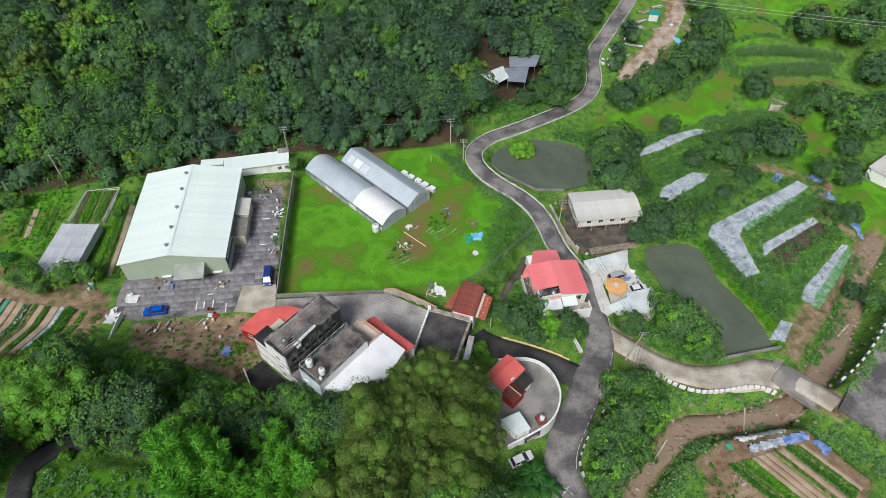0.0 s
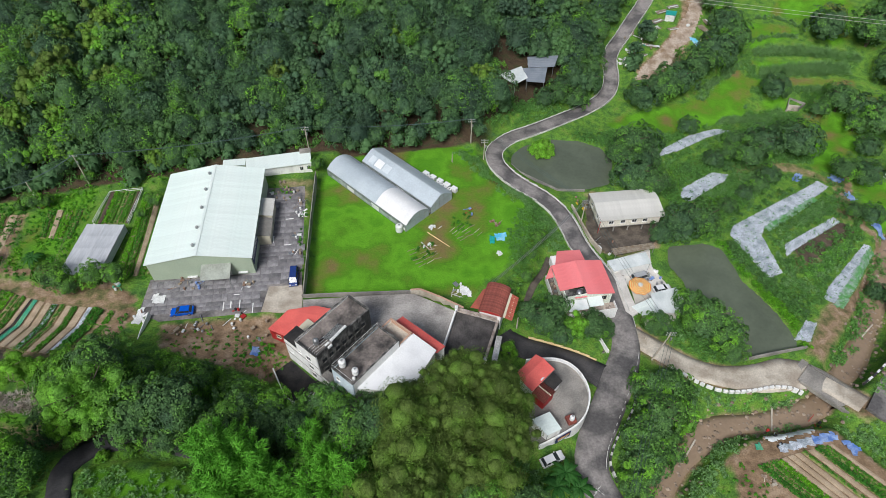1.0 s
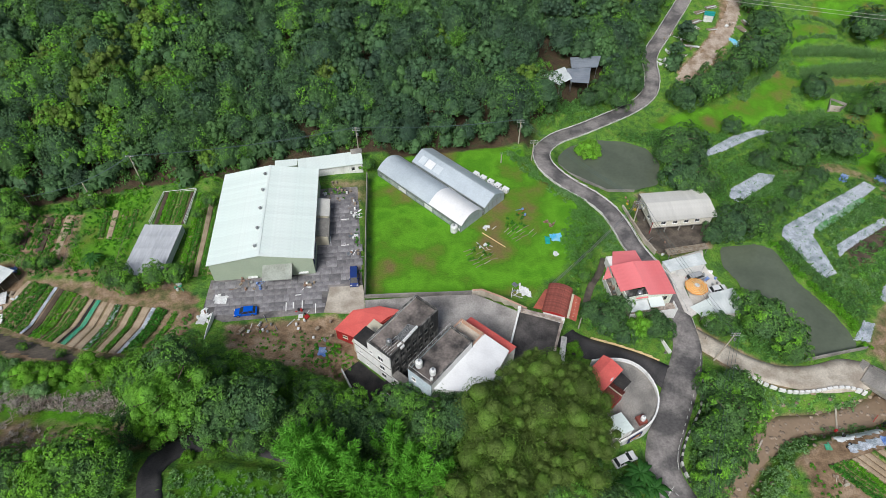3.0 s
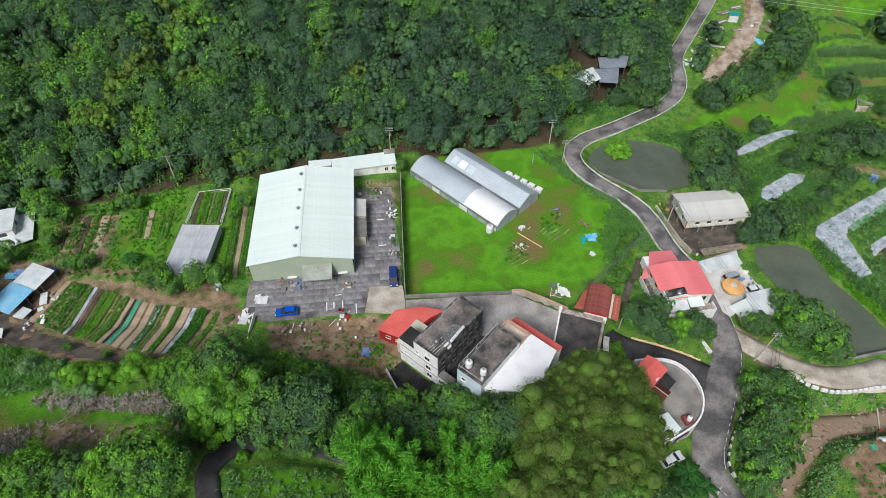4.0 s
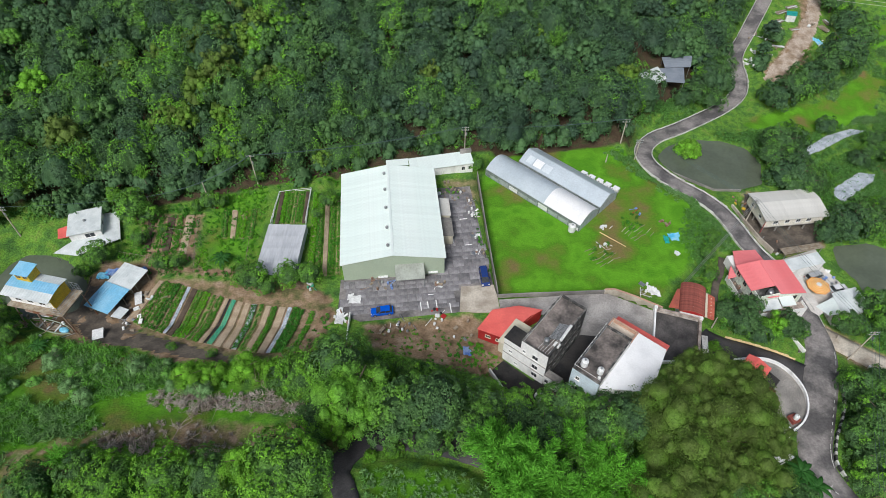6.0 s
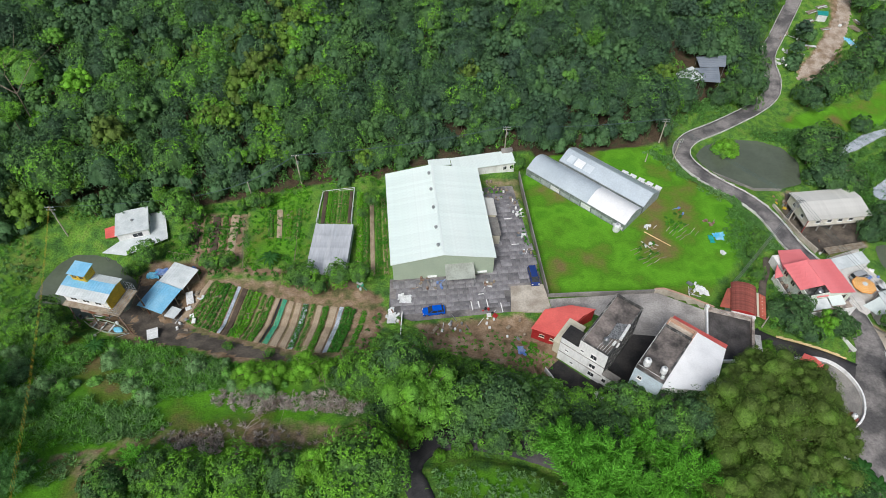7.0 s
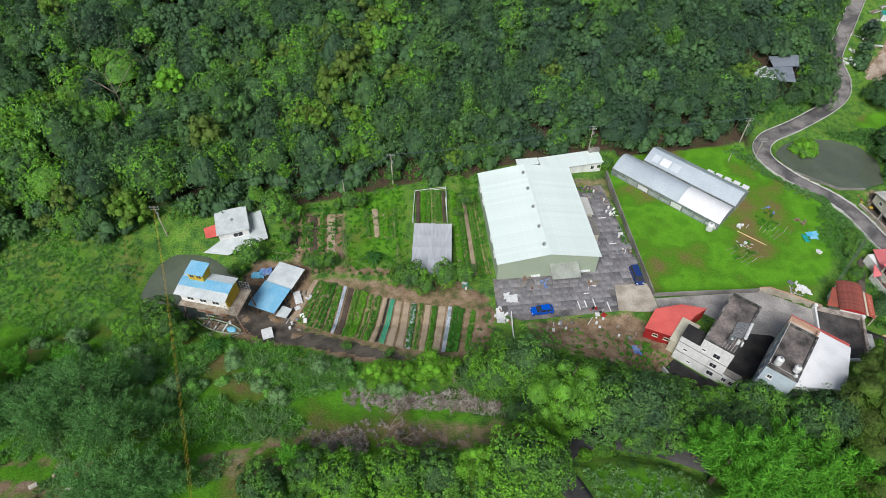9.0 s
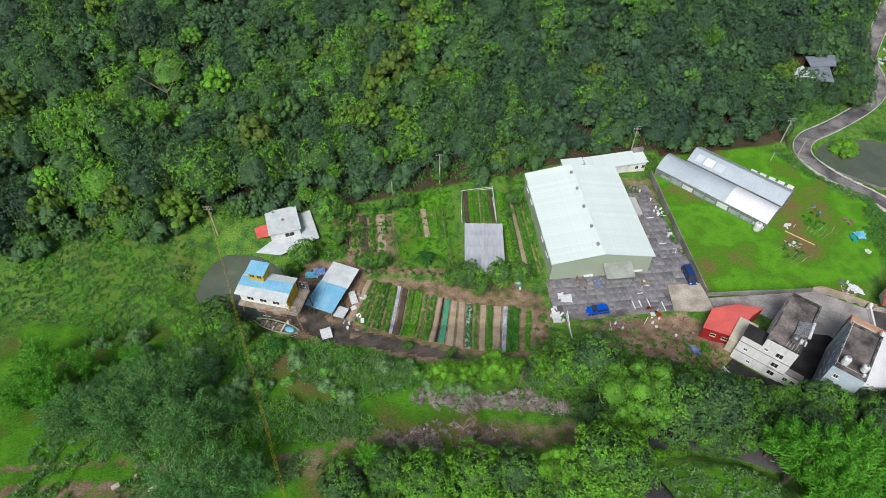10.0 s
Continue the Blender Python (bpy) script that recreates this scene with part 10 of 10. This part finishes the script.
ODD = (PLASTIC_WHITE, WOOD, STEEL, RUST, WALL_WHITE, DEADWOOD)
for i, (x, y, n, sp, text, mats) in enumerate((
        (62.0, 180.6, 8, 1.6, "white sheets and planks on the plot", (PLASTIC_WHITE, WOOD)), (58.4, 177.0, 8, 1.4, "stacked planks and crates on the plot", (WOOD, DEADWOOD, TARP_TEAL)), (74.6, 187.6, 8, 1.2, "timber and pipes beside the plot", (WOOD, PLASTIC_WHITE, DEADWOOD)), (52.4, 174.6, 7, 0.8, "white sacks beside the road", (PLASTIC_WHITE,)), (50.2, 170.4, 6, 0.7, "white sacks beside the road", (PLASTIC_WHITE,)), (-110.5, 79.6, 10, 1.4, "drums and boards beside the pond house", ODD), (-106.6, 68.6, 9, 1.2, "boards and bins by the track", ODD),
        (-43.2, 107.6, 16, 1.6, "heap of broken timber and planks", (WOOD, DEADWOOD, WOOD, PLASTIC_WHITE)), (-38.6, 103.4, 12, 0.8, "stack of boards and white boxes", ODD), (-38.2, 99.8, 8, 0.7, "white table and sheets", (PLASTIC_WHITE, WALL_WHITE)),
        (-38.0, 93.4, 8, 0.6, "pots and tools by the wall", ODD), (-37.4, 88.0, 8, 0.6, "pots and tools by the wall", ODD), (-46.0, 79.0, 10, 0.9, "crates and bins by the gate", ODD), (-60, 79.2, 10, 1.2, "old pallets along the wall", (WOOD, RUST, STEEL)), (-56.0, 79.4, 5, 0.6, "blue bin and boxes", (TARP_BLUE, PLASTIC_WHITE)),
        (-47.2, 70.8, 14, 1.4, "rubbish heap at the yard's edge", (PLASTIC_WHITE, RED_WALL, DARK, PLASTIC_WHITE)), (-53.2, 68.8, 12, 1.2, "scattered white plastic rubbish on bare soil", (PLASTIC_WHITE, STEEL)), (-56.6, 66.4, 8, 1.2, "scattered white plastic rubbish on bare soil", (PLASTIC_WHITE, WOOD)), (-41.8, 66.5, 6, 1.6, "scattered rubbish in the dirt lot", ODD),
        (-65.4, 70.2, 10, 0.8, "sacks and boards by the track", (PLASTIC_WHITE, RUST, PLASTIC_WHITE)), (-2.6, 79.6, 10, 0.9, "white barrels and sheets by the wall", (PLASTIC_WHITE, STEEL, PLASTIC_WHITE)), (-8.6, 92.6, 6, 0.6, "white pots on the lawn", (PLASTIC_WHITE,)), (7.2, 99.6, 8, 0.6, "old cart frame and planks", (RUST, WOOD)),
        (-7.6, 98.4, 5, 0.7, "white pots on the lawn", (PLASTIC_WHITE, STEEL)), (1.0, 104.2, 5, 0.8, "blue crates on the lawn", (TARP_BLUE, RED_WALL)), (7.8, 90.0, 3, 0.5, "white sacks on the lawn", (PLASTIC_WHITE,)), (-120.4, 64.8, 18, 2.2, "wreckage of planks, nets and an old boat", ODD), (-127.0, 68.0, 8, 1.2, "planks and stones at the pond edge", (WOOD, ROCK)),
        (-105.2, 66.6, 8, 1.4, "boards and boxes by the track", ODD), (-104.0, 74.4, 8, 1.0, "boards beside the blue shed", (PALE_SHEET, WOOD)), (-134.6, 78.5, 8, 1.0, "white pipes on the pond bank", (PLASTIC_WHITE, CONCRETE)), (-97.2, 101.0, 6, 0.9, "drums and bricks in the garden", (STEEL, TILE_RED, PLASTIC_WHITE)),
        (-72, 78.0, 5, 0.9, "green and grey sheets by the path", (TARP_GREEN, PALE_SHEET)), (42.6, 88.4, 16, 1.3, "crowded pots and crates on the terrace", ODD + (ORANGE, TARP_BLUE)), (44.6, 84.0, 12, 1.0, "crates and bins on the terrace", ODD + (RED_WALL,)), (35.0, 88.6, 10, 0.8, "machines under the white shed", ODD), (28.6, 110.0, 12, 1.4, "rusty machine parts by the parapet", (RUST, STEEL, YELLOW, WOOD)),
        (32.0, 98.0, 6, 1.4, "scrap in the stilt yard", ODD), (54.6, 48.8, 8, 0.9, "tools and bags by the stream beds", (PLASTIC_WHITE, DARK, RED_WALL)), (51.6, 41.0, 10, 0.8, "pile of pale stones and boards", (PALE_CONCRETE, ROCK, WOOD)), (66, 52.8, 6, 0.7, "dark crates by the bridge", (DARK, RED_WALL)), (51.4, 171.4, 14, 1.6, "white scrap along the roadside", (PLASTIC_WHITE, STEEL)),
        (56.8, 181.6, 12, 2.0, "planks and sheets on the plot", (PLASTIC_WHITE, WOOD, PALE_SHEET)), (69.4, 189.6, 12, 1.6, "teal and white hut scraps", (TARP_TEAL, PLASTIC_WHITE, WOOD)), (77.4, 178.6, 8, 1.4, "white scrap on the plot", (PLASTIC_WHITE, WOOD)), (-130.2, 28.6, 14, 3.0, "red and pale rubble on the slope", (PALE_CONCRETE, RED_WALL, ROCK)), (7.4, 46.6, 6, 0.8, "scrap below the wall", ODD), (20.0, 88.2, 8, 0.8, "pots on the side balcony", ODD))):
    clutter(x, y, 200 + i, n, sp, text, mats)


def timber_pile(x, y, turn, long, rows, high_, label="stack of old sawn timber on the plot"):
    rng = random.Random(int(x * 31))
    t = thing("timber_pile", label, "timber", x, y, high(x, y), turn, "timber stacks on the plot")
    for j in range(high_):
        for i in range(rows):
            o = part("plank", cube(-long / 2, long / 2, -0.11, 0.11, 0.0, 0.12, 0.012), rng.choice((WOOD, DEADWOOD, PALE_SHEET, WOOD)), t)
            o.matrix_basis = pose(rng.uniform(-0.3, 0.3), (i - rows / 2) * 0.32, 0.05 + j * 0.14, 0, 0, rng.uniform(-5, 5))


for x, y, a, l, r, h in ((66.4, 192.0, 24, 4.0, 5, 3), (64.2, 187.6, 30, 3.6, 6, 3), (62.6, 184.2, 28, 4.4, 5, 2), (60.8, 180.2, 40, 4.0, 7, 2), (56.4, 172.6, 35, 4.6, 5, 2), (70.6, 194.6, 20, 3.6, 5, 3), (78.6, 185.4, 110, 3.8, 6, 3), (80.4, 188.6, 100, 4.0, 5, 2), (68.8, 184.6, 15, 3.0, 4, 2)):
    timber_pile(x, y, a, l, r, h)
sheet_ = thing("roof_sheet_stack", "long curved white sheet lying on the plot", "sheet", 59.6, 176.8, high(59.6, 176.8), -18)
part("sheet", wavy(-3.4, 3.4, -0.5, 0.5, 2, 8, 0.12, 0.3, 4), PLASTIC_WHITE, sheet_).modifiers.new("thick", "SOLIDIFY").thickness = 0.05
part("bearer", cube(-2.6, 2.6, -0.3, 0.3, -0.1, 0.3, 0.02), WOOD, sheet_)


# ---- a small roofless concrete plot and a tin shelter on the east terraces ----
plot = thing("concrete_plot", "small roofless grey concrete walled plot", "ruin", 100.0, 154.4, high(100.0, 154.4))
part("floor", prism([(-3.0, -2.0), (-0.5, 2.9), (3.1, 0.1), (0.4, -2.0)], -0.4, 0.15), PALE_CONCRETE, plot)
for a_, b_ in (((-3.0, -2.0), (-0.5, 2.9)), ((-0.5, 2.9), (3.1, 0.1)), ((3.1, 0.1), (0.4, -2.0))):
    d_ = (Vector(b_) - Vector(a_)).normalized()
    s_ = Vector((d_.y, -d_.x)) * 0.12
    part("wall", prism([tuple(Vector(a_) - s_), tuple(Vector(b_) - s_), tuple(Vector(b_) + s_), tuple(Vector(a_) + s_)], -0.4, 1.1), CONCRETE, plot)
open_shed("plot_shelter", "small teal and white sheet-roofed shelter on the plot", [(66.6, 188.2), (69.6, 187.4), (71.0, 190.4), (67.6, 191.0)], [float(high(69, 189)) + 2.0] * 4, TARP_TEAL, 2.2, wall=PLASTIC_WHITE)
